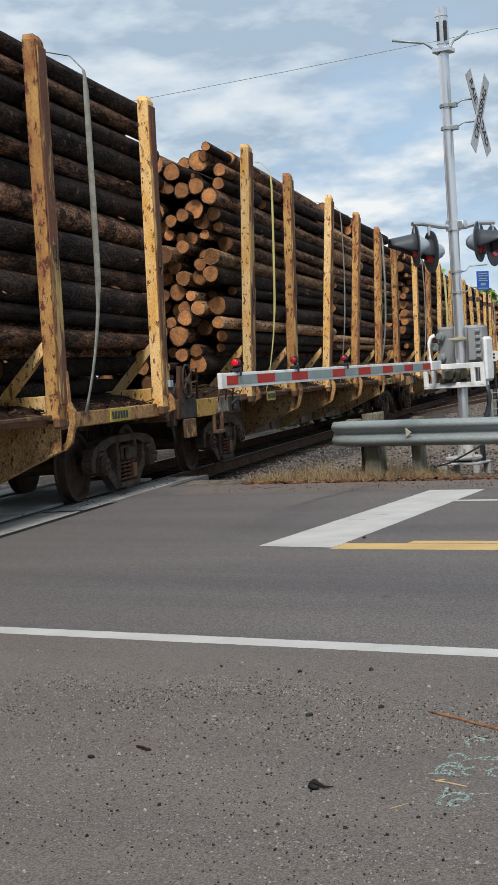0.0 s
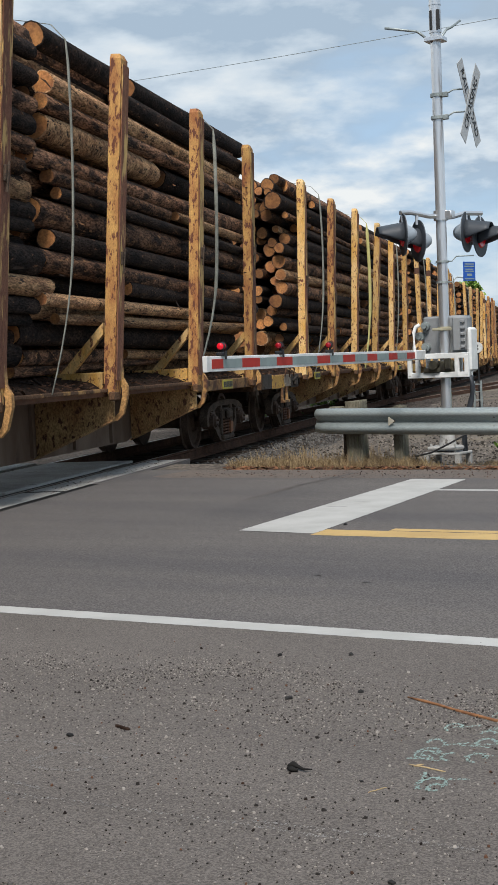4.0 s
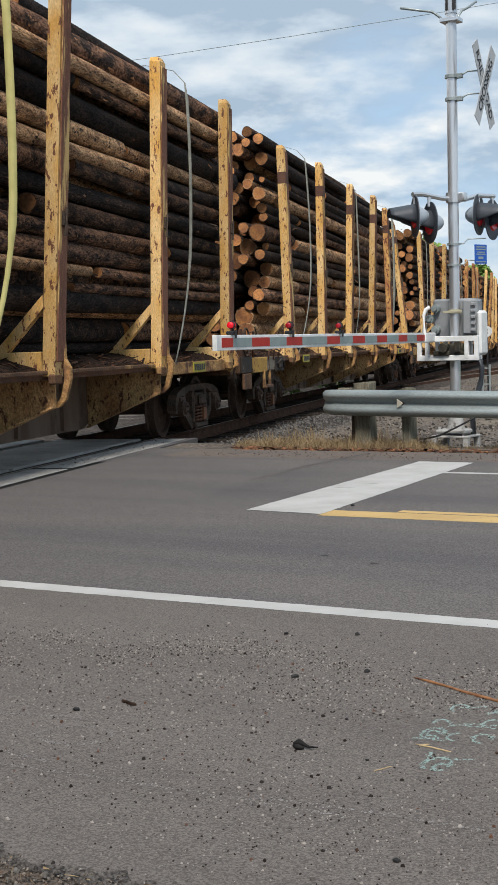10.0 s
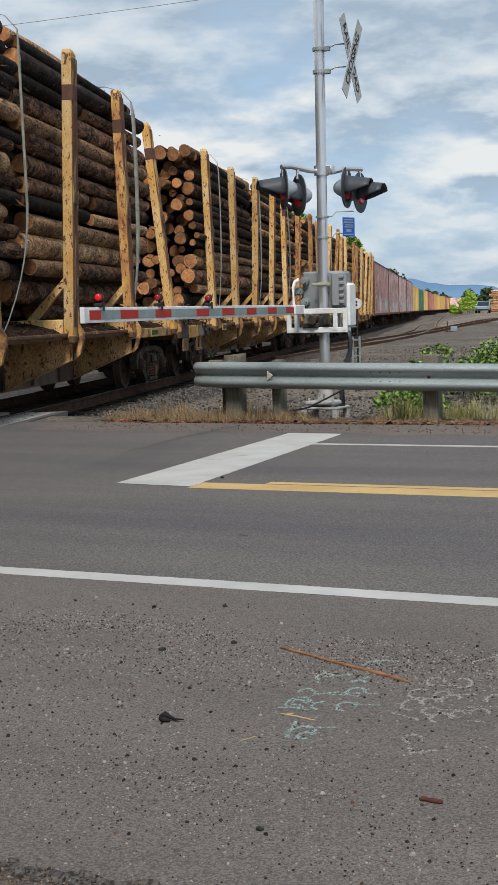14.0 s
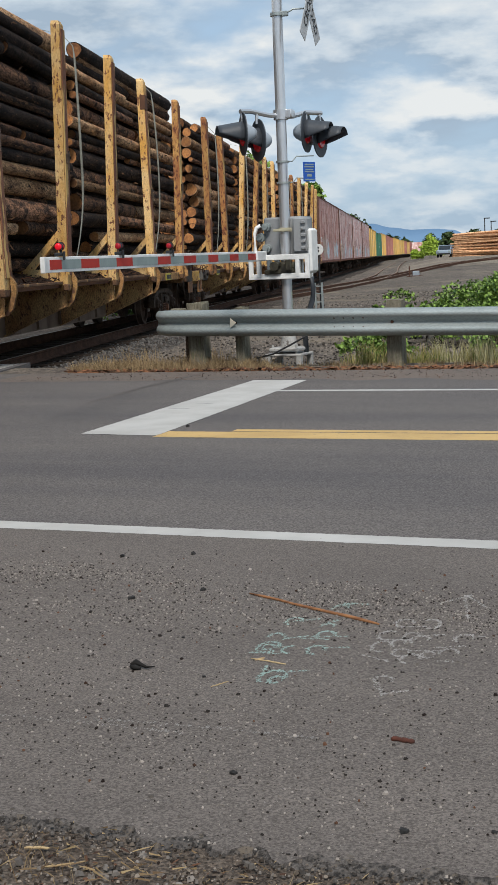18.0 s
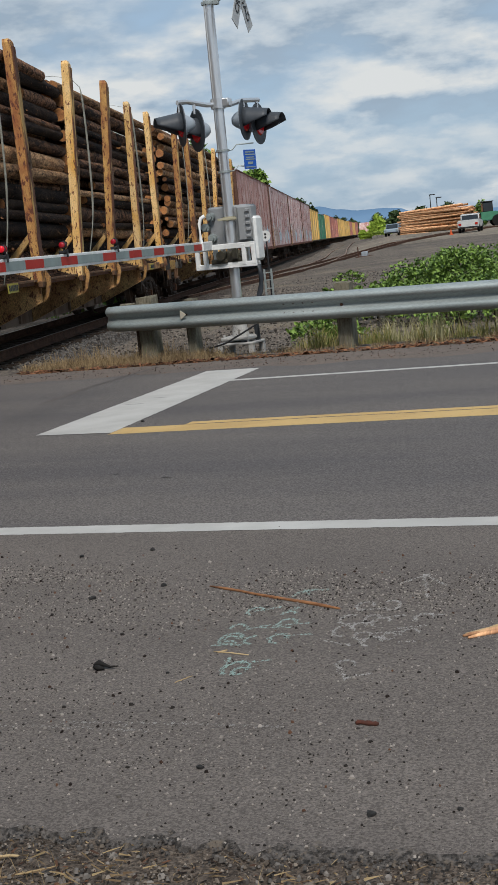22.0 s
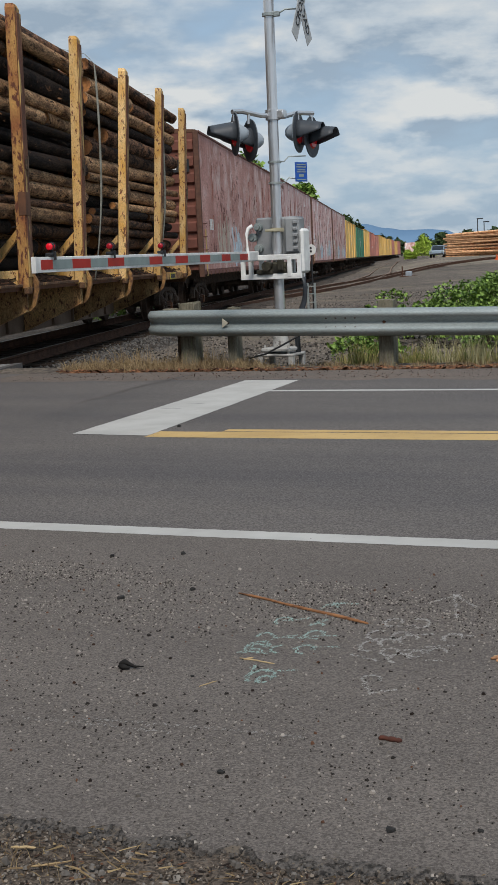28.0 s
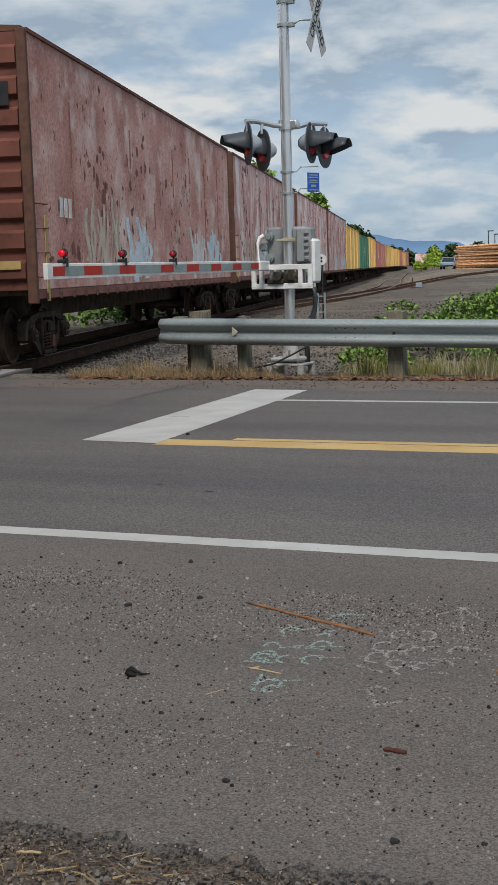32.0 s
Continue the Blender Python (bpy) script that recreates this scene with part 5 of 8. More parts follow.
M["plate_yellow"] = mat("plate_yellow", (0.45, 0.4, 0.06), (0.35, 0.28, 0.05), 3, 0.7)
M["rust_brown"] = mat("rust_brown", (0.16, 0.085, 0.045), (0.08, 0.045, 0.028), 2.5, 0.9, bump=0.3, spot=(0.38, 0.22, 0.085), spot_scale=3, spot_at=0.57, spot_soft=0.08, fine=0.3)
M["rust_yellow"] = mat("rust_yellow", (0.2, 0.088, 0.05), (0.12, 0.052, 0.034), 2.2, 0.85, bump=0.3, spot=(0.5, 0.33, 0.13), spot_scale=3, spot_at=0.52, spot_soft=0.06, stretch=(2, 2, 0.35), vary=0.3, fine=0.3)
M["tape_yellow"] = mat("tape_yellow", (0.6, 0.4, 0.08), (0.5, 0.3, 0.06), 3, 0.6)
STAKE_AT = (-0.05, 3.26, 6.58, 10.05, 13.72, 17.22)  # places of the stakes along a car
CAR_PITCH, FIRST_CAR = 21.96, -22.42
LOG_CARS = [[FIRST_CAR + CAR_PITCH * k + x for x in STAKE_AT] for k in range(8)]
for k_, stakes_ in enumerate(LOG_CARS):
    make_log_car(stakes_, k_)


bm_ = bmesh.new()
box(bm_, -0.04, 0.04, -0.009, 0.009, -0.05, 0.05)
GUSSET = bpy.data.meshes.new("gusset")
bm_.to_mesh(GUSSET)
bm_.free()
GUSSET.materials.append(M["end_brown"])


def make_boxcar(T0, L_, material, seed, top=4.76, graffiti=True, plain=False):
    """A closed freight car with ribbed ends, seamed sides, sills and bogies; T0 is its leading end along the train."""
    rnd = random.Random(100 + seed)
    words = {"boxcar_red": "weathered brown-red railway boxcar with sprayed graffiti", "boxcar_pale": "faded pinkish railway boxcar with sprayed graffiti", "load_yellow": "yellow railway freight car in a long train", "load_green": "green railway freight car in a long train", "load_red": "dark red railway freight car in a long train"}[material.name]
    c = thing("boxcar" if not plain else "freight_car", words, "railway car", "closed cars of the train")
    W, z0 = 1.52, 1.12
    for sgn in (-1, 1):
        bm = bmesh.new()
        n = 9
        y = sgn * W
        box(bm, 0.0, L_, min(y, y - sgn * 0.06), max(y, y - sgn * 0.06), z0, top, 0.01)
        ob = part("side_wall", bm, material, c)
        for k in range(1, n):
            x = L_ * k / n
            zc = (z0 + top) / 2 + rnd.uniform(-0.3, 0.3)
            for a, b in ((z0 + 0.9, zc - 0.1), (zc + 0.1, top - 0.75)):
                if plain or rnd.random() < 0.3:
                    continue
                bm = bmesh.new()
                box(bm, x - 0.012, x + 0.012, y + sgn * 0.004 - 0.015, y + sgn * 0.004 + 0.015, a + rnd.uniform(-0.2, 0.3), b)
                part("seam_strip", bm, M["patch"], c)
        bm = bmesh.new()
        box(bm, 0, L_, y - 0.03, y + 0.03, top - 0.035, top + 0.02)
        part("top_chord", bm, M["end_red"] if not plain else material, c)
    bm = bmesh.new()
    prism(bm, [(-W + 0.06, top - 0.02), (-W + 0.06, top + 0.05), (0, top + 0.16), (W - 0.06, top + 0.05), (W - 0.06, top - 0.02)], 0, L_, "x")
    part("roof", bm, M["rust"], c)
    # ribbed ends
    for x, sg in ((0.0, -1), (L_, 1)):
        bm = bmesh.new()
        box(bm, min(x, x - sg * 0.05), max(x, x - sg * 0.05), -W + 0.061, W - 0.061, z0, top - 0.03)
        part("end_wall", bm, M["end_red"] if not plain else material, c)
        if not plain:
            nz = 8
            for k in range(nz):
                za = z0 + 0.12 + (top - z0 - 0.2) * k / nz
                zb = za + (top - z0 - 0.2) / nz * 0.72
                bm = bmesh.new()
                prism(bm, [(-W + 0.14, za), (-W + 0.14, zb), (W - 0.14, zb), (W - 0.14, za)], min(x, x + sg * 0.07), max(x, x + sg * 0.07), "x")
                for v in bm.verts:
                    if abs(v.co.x - (x + sg * 0.07)) < 0.01:
                        v.co.z += 0.05 if v.co.z < (za + zb) / 2 else -0.05
                part("end_rib", bm, M["end_red"], c)
            for y in (-W + 0.05, W - 0.05):
                bm = bmesh.new()
                box(bm, x + sg * 0.03 - 0.06, x + sg * 0.03 + 0.06, y - 0.07, y + 0.07, z0 - 0.2, top, 0.012)
                part("corner_post", bm, M["end_brown"], c)
    # side sill with gussets
    for sgn in (-1, 1):
        bm = bmesh.new()
        y = sgn * (W - 0.03)
        box(bm, 0.1, L_ - 0.1, y - 0.03, y + 0.03, z0 - 0.13, z0 - 0.005)
        part("side_sill", bm, M["patch"] if not plain else M["truck_steel"], c)
        if not plain and sgn == -1:
            x = 0.5
            while x < L_ - 0.4:
                share("gusset", GUSSET, c, pose(x, y - 0.041, z0 - 0.1))
                x += 0.78
    bm = bmesh.new()
    box(bm, 0.3, L_ - 0.3, -0.32, 0.32, 0.6, 1.06, 0.02)
    box(bm, 0.1, L_ - 0.1, -1.45, 1.45, z0 - 0.08, z0 + 0.02)
    part("underframe", bm, M["truck_steel"], c)
    bm = bmesh.new()
    for x, sg in ((0, -1), (L_, 1)):
        box(bm, min(x, x + sg * 0.55), max(x, x + sg * 0.55), -0.13, 0.13, 0.7, 0.96, 0.03)
    part("coupler", bm, M["truck_steel"], c)
    if not plain:
        # lettering blocks and an inspection panel
        for k in range(3):
            bm = bmesh.new()
            box(bm, 1.45 + 0.27 * k, 1.45 + 0.27 * k + 0.17, -W - 0.006, -W - 0.001, 2.2, 2.5)
            part("marking_bar", bm, M["chalk_white"], c, "white painted owner's mark as plain bars")
        bm = bmesh.new()
        box(bm, 0.5, 0.62, -W - 0.02, -W - 0.004, 0.95, 2.2)
        part("grab_strip", bm, M["paint_yellow"], c, "yellow vertical grab strip")
        for z in (1.3, 1.65, 2.0, 2.35):
            bm = bmesh.new()
            tube(bm, [(0.08, -W, z), (0.08, -W - 0.07, z), (0.48, -W - 0.07, z), (0.48, -W, z)], 0.012, 6)
            part("ladder_rung", bm, M["patch"], c)
        bm = bmesh.new()
        box(bm, -0.1, -0.04, -W + 0.2, W - 0.2, 1.42, 1.54)
        part("safety_stripe", bm, M["paint_yellow"], c)
        # flaked paint: ragged dark patches in loose groups, pale runs towards the far end
        def ragged_spots(name, mat_, count, size, tall, lift, low, high, lean):
            bm = bmesh.new()
            mids = [(rnd.uniform(0.8, L_ - 0.5) ** lean * L_ ** (1 - lean), rnd.uniform(low, high)) for _ in range(max(4, count // 7))]
            for k in range(count):
                cx, cz = rnd.choice(mids)
                x = min(L_ - 0.35, max(0.55, cx + rnd.gauss(0, 0.45)))
                z = min(top - 0.3, max(low, cz + rnd.gauss(0, 0.3)))
                w = size * (0.25 + 1.2 * rnd.random() ** 3)
                h = w * tall * rnd.uniform(0.6, 1.7)
                n = 13
                rad = [rnd.uniform(0.45, 1.15) for _ in range(n)]
                pts = [(x + w * rad[i] * math.cos(6.283 * i / n), z + h * rad[i] * math.sin(6.283 * i / n)) for i in range(n)]
                bm.faces.new([bm.verts.new((u, -W - lift, min(v, top - 0.1))) for u, v in pts])
            bmesh.ops.recalc_face_normals(bm, faces=bm.faces)
            tagged(part(name, bm, mat_, c), kind="stuff")

        ragged_spots("rust_patch", M["patch"], 260, 0.11, 0.8, 0.003, 1.4, top - 0.3, 1.0)
        ragged_spots("dark_streak", M["patch"], 170, 0.05, 1.3, 0.0022, 1.6, top - 0.6, 1.0)
        ragged_spots("paint_streak", M["chalk_tan"], 170, 0.035, 6.0, 0.0026, 1.3, top - 1.4, 0.6)
        # end number as plain bars on a dark panel
        bm = bmesh.new()
        box(bm, -0.105, -0.095, -W + 0.25, -W + 1.35, top - 1.05, top - 0.72)
        plate = part("number_panel", bm, M["black"], c)
        for k in range(4):
            bm = bmesh.new()
            box(bm, -0.112, -0.106, -W + 0.4 + 0.2 * k, -W + 0.52 + 0.2 * k, top - 0.98, top - 0.79)
            part("number_bar", bm, M["chalk_white"], plate)
        if graffiti:
            for g in range(4):
                x = (2.9, 6.4, 13.4, 16.0)[g] + rnd.uniform(-0.4, 0.4)
                mat_ = M["chalk_tan"] if g == 0 else M["chalk_blue"] if g in (1, 3) else M["chalk_white"]
                bm = bmesh.new()
                for k in range(12 if g else 16):
                    # one ribbon stroke
                    u, v = x + 0.16 * k + rnd.uniform(-0.1, 0.1), rnd.uniform(1.15, 1.6)
                    hh = rnd.uniform(0.35, 0.9) if g else rnd.uniform(0.5, 1.3)
                    wd, lean = rnd.uniform(0.1, 0.26) if g else rnd.uniform(0.04, 0.12), rnd.uniform(-0.2, 0.2)
                    prev = None
                    for i in range(8):
                        q = i / 7
                        px = u + lean * q + 0.14 * math.sin(q * 5 + k)
                        pz = v + hh * q
                        pr = [bm.verts.new((px - wd, -W - 0.0045 - 0.0004 * k, pz)), bm.verts.new((px + wd * (1 - 0.5 * q), -W - 0.0045 - 0.0004 * k, pz))]
                        if prev:
                            bm.faces.new((prev[0], prev[1], pr[1], pr[0]))
                        prev = pr
                tagged(part("graffiti", bm, mat_, c, "sprayed pale graffiti strokes"), kind="stuff")
    else:
        for k in range(3):
            bm = bmesh.new()
            box(bm, L_ * 0.4 + 0.5 * k, L_ * 0.4 + 0.5 * k + 0.34, -W - 0.02, -W - 0.004, 3.0 - 0.35 * k, 3.25 - 0.35 * k)
            part("marking_bar", bm, M["chalk_white"], c)
        # ribs along the sides
        for k in range(1, 4):
            bm = bmesh.new()
            box(bm, L_ * k / 4 - 0.06, L_ * k / 4 + 0.06, -W - 0.06, -W - 0.001, z0, top - 0.1)
            part("side_rib", bm, material, c)
    make_truck(c, 1.9)
    make_truck(c, L_ - 1.9)
    TRAIN.append((c, T0))


M["end_red"] = mat("end_red", (0.18, 0.068, 0.048), (0.115, 0.044, 0.033), 1.5, 0.8, bump=0.1, spot=(0.06, 0.03, 0.024), spot_scale=3, spot_at=0.58, spot_soft=0.15)
M["chalk_tan"] = mat("chalk_tan", (0.64, 0.56, 0.46), (0.48, 0.38, 0.3), 4, 0.85)
PITCH = 21.3
for k_ in range(4):
    make_boxcar(151.3 + PITCH * k_, 20.2, M["boxcar_red"] if k_ == 0 else M["boxcar_pale"], k_)
place_ = 151.3 + PITCH * 4 + 0.3
for k_, (m_, l_) in enumerate((("load_yellow", 25), ("load_green", 23), ("load_yellow", 20), ("load_red", 20), ("load_red", 21), ("load_yellow", 19), ("load_yellow", 19), ("load_yellow", 19), ("load_yellow", 19), ("load_red", 20), ("load_yellow", 22), ("load_red", 24))):
    make_boxcar(place_, l_ - 2.2, M[m_], 10 + k_, top=(4.45, 4.3, 4.5)[k_ % 3], plain=True)
    place_ += l_

# ---- crossing signal and gate ----
PX, PY = -6.36, 16.1


def words(text, size, material, parent, at, name="lettering"):
    cu = bpy.data.curves.new(name, "FONT")
    cu.body, cu.size, cu.align_x, cu.align_y, cu.extrude = text, size, "CENTER", "CENTER", 0.0015
    tmp = bpy.data.objects.new(name, cu)
    scene.collection.objects.link(tmp)
    me = bpy.data.meshes.new_from_object(tmp.evaluated_get(bpy.context.evaluated_depsgraph_get()))
    bpy.data.objects.remove(tmp)
    me.materials.clear()
    me.materials.append(material)
    return share(name, me, parent, at)


def make_lamp(parent, x, y, z, facing, name="signal_lamp"):
    """A flasher: dark round background, visor, red lens and pale housing behind; facing is degrees from +x."""
    t_ = new(name)
    t_.parent = parent
    t_.matrix_basis = pose(x, y, z, 0, 0, facing)
    bm = bmesh.new()
    rod(bm, (0.0, 0, 0), (0.012, 0, 0), 0.26, seg=32)
    ob = part("background_disc", bm, [M["hood_black"]], t_, "round black background disc")
    bm = bmesh.new()
    rod(bm, (-0.006, 0, 0), (-0.001, 0, 0), 0.256, seg=32)
    part("disc_back", bm, M["lamp_grey"], t_)
    bm = bmesh.new()
    rod(bm, (-0.13, 0, 0), (-0.005, 0, 0), 0.08, 0.15, seg=20)
    rod(bm, (-0.16, 0, 0), (-0.13, 0, 0), 0.05, 0.08, seg=16)
    smooth(part("housing", bm, M["lamp_grey"], t_, "grey metal lamp housing"))
    bm = bmesh.new()
    rod(bm, (0.012, 0, 0), (0.03, 0, 0), 0.148, 0.13, seg=24)
    smooth(part("lens", bm, M["red_lens"], t_, "dark red glass lens"))
    # visor: an open half-tube that tapers forwards
    bm = bmesh.new()
    rows = []
    for i in range(6):
        u = i / 5
        ln = 0.32 * u
        half = radians(128 - 62 * u)
        rows.append([bm.verts.new((0.012 + ln, 0.15 * math.sin(-half + 2 * half * j / 16), 0.15 * math.cos(-half + 2 * half * j / 16) - 0.05 * u)) for j in range(17)])
    for p, q in zip(rows, rows[1:]):
        for j in range(16):
            bm.faces.new((p[j], p[j + 1], q[j + 1], q[j])).smooth = True
    ob = part("visor", bm, M["hood_black"], t_, "black sheet metal visor")
    so = ob.modifiers.new("thickness", "SOLIDIFY")
    so.thickness = 0.006
    return t_


def make_signal():
    s = thing("crossing_signal", "aluminium railway crossing signal mast with red flashers and crossbuck sign", "signal", at=pose(PX, PY, 0, 0, 0.4, 0))
    # mast
    bm = bmesh.new()
    rod(bm, (0, 0, 0.2), (0, 0, 5.35), 0.066, seg=24)
    smooth(part("mast", bm, M["alu"], s, "round silver aluminium mast"))
    bm = bmesh.new()
    rod(bm, (0, 0, 5.35), (0, 0, 5.62), 0.078, seg=24)
    rod(bm, (0, 0, 5.62), (0, 0, 5.8), 0.072, seg=24)
    rod(bm, (0, 0, 5.69), (0, 0, 5.71), 0.078, seg=24)
    smooth(part("mast_cap", bm, M["alu"], s))
    bm = bmesh.new()
    for sx in (-1, 1):
        vs = box(bm, -0.022, 0.022, -0.006, 0.006, -0.12, 0.12, 0.004)
        turned(bm, vs, pose(0.05 * sx + 0.02, -0.075, 5.5, 0, 0, 35 * sx))
    part("cable_slot", bm, M["black"], s)
    # spike arms at the head
    bm = bmesh.new()
    box(bm, -0.12, 0.12, -0.1, 0.1, 5.24, 5.3, 0.01)
    part("head_clamp", bm, M["alu"], s)
    for pts in ([(-0.08, -0.06, 5.27), (-0.14, -0.09, 5.33), (-0.2, -0.12, 5.38), (-0.28, -0.18, 5.39), (-0.52, -0.38, 5.42)], [(0.06, 0.06, 5.27), (0.06, 0.1, 5.34), (0.08, 0.16, 5.41), (0.12, 0.26, 5.46), (0.14, 0.5, 5.58)]):
        bm = bmesh.new()
        tube(bm, pts, 0.016, 8)
        part("spike_arm", bm, M["galv"], s)
    # crossbuck
    X0, Z0 = 0.38, 4.45
    for ang, text, off in ((-58, "RAIL   ROAD", 0.0), (58, "CROSSING", 0.02)):
        blade = new("crossbuck_blade")
        blade.parent = s
        # local x of the blade runs from near to far, z up; it faces +x
        blade.matrix_basis = Matrix.Translation((X0 + off, 0.1, Z0)) @ pose(0, 0, 0, 0, 0, 90) @ pose(0, 0, 0, 0, -ang, 0)
        bm = bmesh.new()
        box(bm, -0.56, 0.56, -0.004, 0.004, -0.1, 0.1, 0.002)
        part("sign_plate", bm, M["sign_white"], blade, "white reflective sign blade")
        words(text, 0.165 if "C" in text else 0.16, M["black"], blade, pose(0, -0.008, 0, 90, 0, 0))
    for z in (4.58, 4.3):
        bm = bmesh.new()
        rod(bm, (0, 0, z - 0.02), (0, 0, z + 0.02), 0.088, seg=20)
        tube(bm, [(0.08, 0, z), (0.16, 0.0, z + 0.02), (0.2, 0.03, z + 0.05), (X0, 0.1, z + 0.05)], 0.011, 6)
        box(bm, 0.06, 0.14, -0.03, 0.03, z - 0.03, z + 0.03, 0.005)
        part("sign_bracket", bm, M["galv"], s)
    # cross-arm and lamps
    bm = bmesh.new()
    tube(bm, [(-0.31, -0.56, 3.1), (-0.24, -0.42, 3.11), (-0.1, -0.16, 3.07), (0.1, 0.16, 3.07), (0.2, 0.34, 3.12), (0.34, 0.55, 3.12)], 0.03, 8)
    for x, y in ((-0.3, -0.53), (-0.19, -0.33), (0.2, 0.35), (0.32, 0.52)):
        rod(bm, (x, y, 2.96), (x, y, 3.12), 0.022, seg=8)
    rod(bm, (0, 0, 3.02), (0, 0, 3.14), 0.092, seg=20)
    box(bm, 0.05, 0.16, -0.05, 0.09, 3.03, 3.14, 0.015)
    smooth(part("cross_arm", bm, M["alu"], s))
    make_lamp(s, -0.29, -0.53, 2.83, 215)
    make_lamp(s, -0.18, -0.32, 2.76, 224)
    make_lamp(s, 0.2, 0.35, 2.88, 5)
    make_lamp(s, 0.32, 0.52, 2.82, 0)
    # small blue notice
    for z in (2.5, 2.24):
        bm = bmesh.new()
        rod(bm, (0, 0, z - 0.012), (0, 0, z + 0.012), 0.084, seg=18)
        tube(bm, [(0.08, 0, z), (0.13, 0.0, z), (0.17, 0.05, z + 0.06), (0.38, 0.12, z + (0.06 if z > 2.4 else 0.02))], 0.009, 6)
        part("notice_bracket", bm, M["galv"], s)
    nt_ = new("notice")
    nt_.parent = s
    nt_.matrix_basis = pose(0.34, 0.04, 2.36, 0, 0, 62)
    bm = bmesh.new()
    box(bm, -0.1, 0.1, -0.003, 0.003, -0.12, 0.12, 0.002)
    part("notice_plate", bm, M["blue_sign"], nt_, "blue notice plate with white text bars")
    bm = bmesh.new()
    for k, (w, h, z) in enumerate(((0.15, 0.014, 0.09), (0.16, 0.014, 0.06), (0.13, 0.012, 0.025), (0.15, 0.012, 0.0), (0.08, 0.03, -0.045), (0.16, 0.012, -0.095))):
        box(bm, -w / 2, w / 2, -0.006, -0.004, z - h / 2, z + h / 2)
    tagged(part("text_block", bm, M["white_sheet"], nt_), kind="stuff")
    # gate mechanism case behind the mast
    bm = bmesh.new()
    box(bm, -0.34, 0.2, 0.1, 0.48, 1.32, 1.82, 0.025)
    part("mechanism_case", bm, M["grey_box"], s, "light grey cast gate mechanism case")
    bm = bmesh.new()
    box(bm, 0.1, 0.3, 0.0, 0.16, 1.36, 1.8, 0.02)
    for z in (1.42, 1.5, 1.58, 1.66, 1.74):
        box(bm, 0.22, 0.28, -0.03, 0.01, z - 0.02, z + 0.02, 0.008)
    part("junction_box", bm, M["grey_box"], s)
    bm = bmesh.new()
    for x, z in ((-0.28, 1.7), (-0.28, 1.43), (-0.36, 1.57)):
        rod(bm, (x, 0.1, z), (x, 0.03, z), 0.055, seg=16)
        rod(bm, (x, 0.03, z), (x, 0.0, z), 0.035, seg=12)
    part("shaft_cap", bm, M["galv"], s)
    bm = bmesh.new()
    rod(bm, (0, 0, 1.63), (0, 0, 1.68), 0.085, seg=18)
    box(bm, -0.13, 0.13, -0.088, -0.076, 1.635, 1.665, 0.004)
    part("case_clamp", bm, M["straw_paint"], s)
    # counterweight frame: bars joined by uprights, in front of and behind the mast
    for y in (-0.11, 0.5):
        bm = bmesh.new()
        right = 0.36 if y < 0 else 0.17
        for z in (1.31, 1.07):
            box(bm, -0.47, right, y - 0.02, y + 0.02, z - 0.035, z + 0.035, 0.006)
        for x in (-0.44, -0.33, right - 0.16, right - 0.03):
            box(bm, x - 0.028, x + 0.028, y - 0.024, y + 0.024, 1.06, 1.32, 0.006)
        part("counterweight_frame", bm, M["white_steel"], s, "white painted steel counterweight frame")
    for x, sg in ((-0.36, -1),):
        bm = bmesh.new()
        tube(bm, [(x, -0.1, 1.3), (x + 0.02 * sg, -0.1, 1.42), (x + 0.02 * sg, -0.09, 1.62), (x, -0.08, 1.69), (x - 0.05 * sg, -0.06, 1.72)], 0.024, 8)
        part("counterweight_arm", bm, M["white_steel"], s)
    bm = bmesh.new()
    box(bm, 0.31, 0.37, -0.06, 0.2, 1.1, 1.66, 0.03)
    part("counterweight", bm, M["white_steel"], s)
    bm = bmesh.new()
    box(bm, -0.12, 0.16, -0.135, 0.12, 1.11, 1.25, 0.02)
    box(bm, 0.05, 0.13, -0.17, -0.12, 1.14, 1.28, 0.01)
    rod(bm, (-0.09, -0.2, 1.2), (-0.09, -0.12, 1.2), 0.06, seg=12)
    box(bm, -0.24, -0.02, -0.16, -0.08, 1.1, 1.16, 0.01)
    rod(bm, (-0.14, -0.16, 1.22), (-0.02, -0.16, 1.22), 0.03, seg=10)
    rod(bm, (0.05, -0.1, 1.2), (0.16, -0.1, 1.2), 0.045, seg=10)
    part("gate_bearing", bm, M["bearing"], s, "greasy brass and steel gate bearing")
    # cable hose
    bm = bmesh.new()
    tube(bm, [(0.33, 0.02, 1.05), (0.35, 0.02, 0.92), (0.33, 0.02, 0.75), (0.28, 0.02, 0.6), (0.24, 0.04, 0.5), (0.2, 0.06, 0.35), (0.2, 0.1, 0.05)], 0.035, 10)
    part("cable_hose", bm, M["hood_black"], s, "dark flexible cable hose")
    # cast foot
    bm = bmesh.new()
    rod(bm, (0, 0, 0.16), (0, 0, 0.34), 0.115, 0.085, seg=20)
    rod(bm, (0, 0, 0.34), (0, 0, 0.37), 0.1, 0.1, seg=20)
    box(bm, -0.2, 0.2, -0.2, 0.2, 0.12, 0.165, 0.012)
    box(bm, -0.25, 0.25, -0.23, 0.23, 0.06, 0.09, 0.008)
    for sx in (-1, 1):
        for sy in (-1, 1):
            box(bm, sx * 0.21 - 0.035, sx * 0.21 + 0.035, sy * 0.19 - 0.035, sy * 0.19 + 0.035, -0.12, 0.07, 0.008)
            rod(bm, (sx * 0.16, sy * 0.16, 0.08), (sx * 0.16, sy * 0.16, 0.2), 0.016, seg=8)
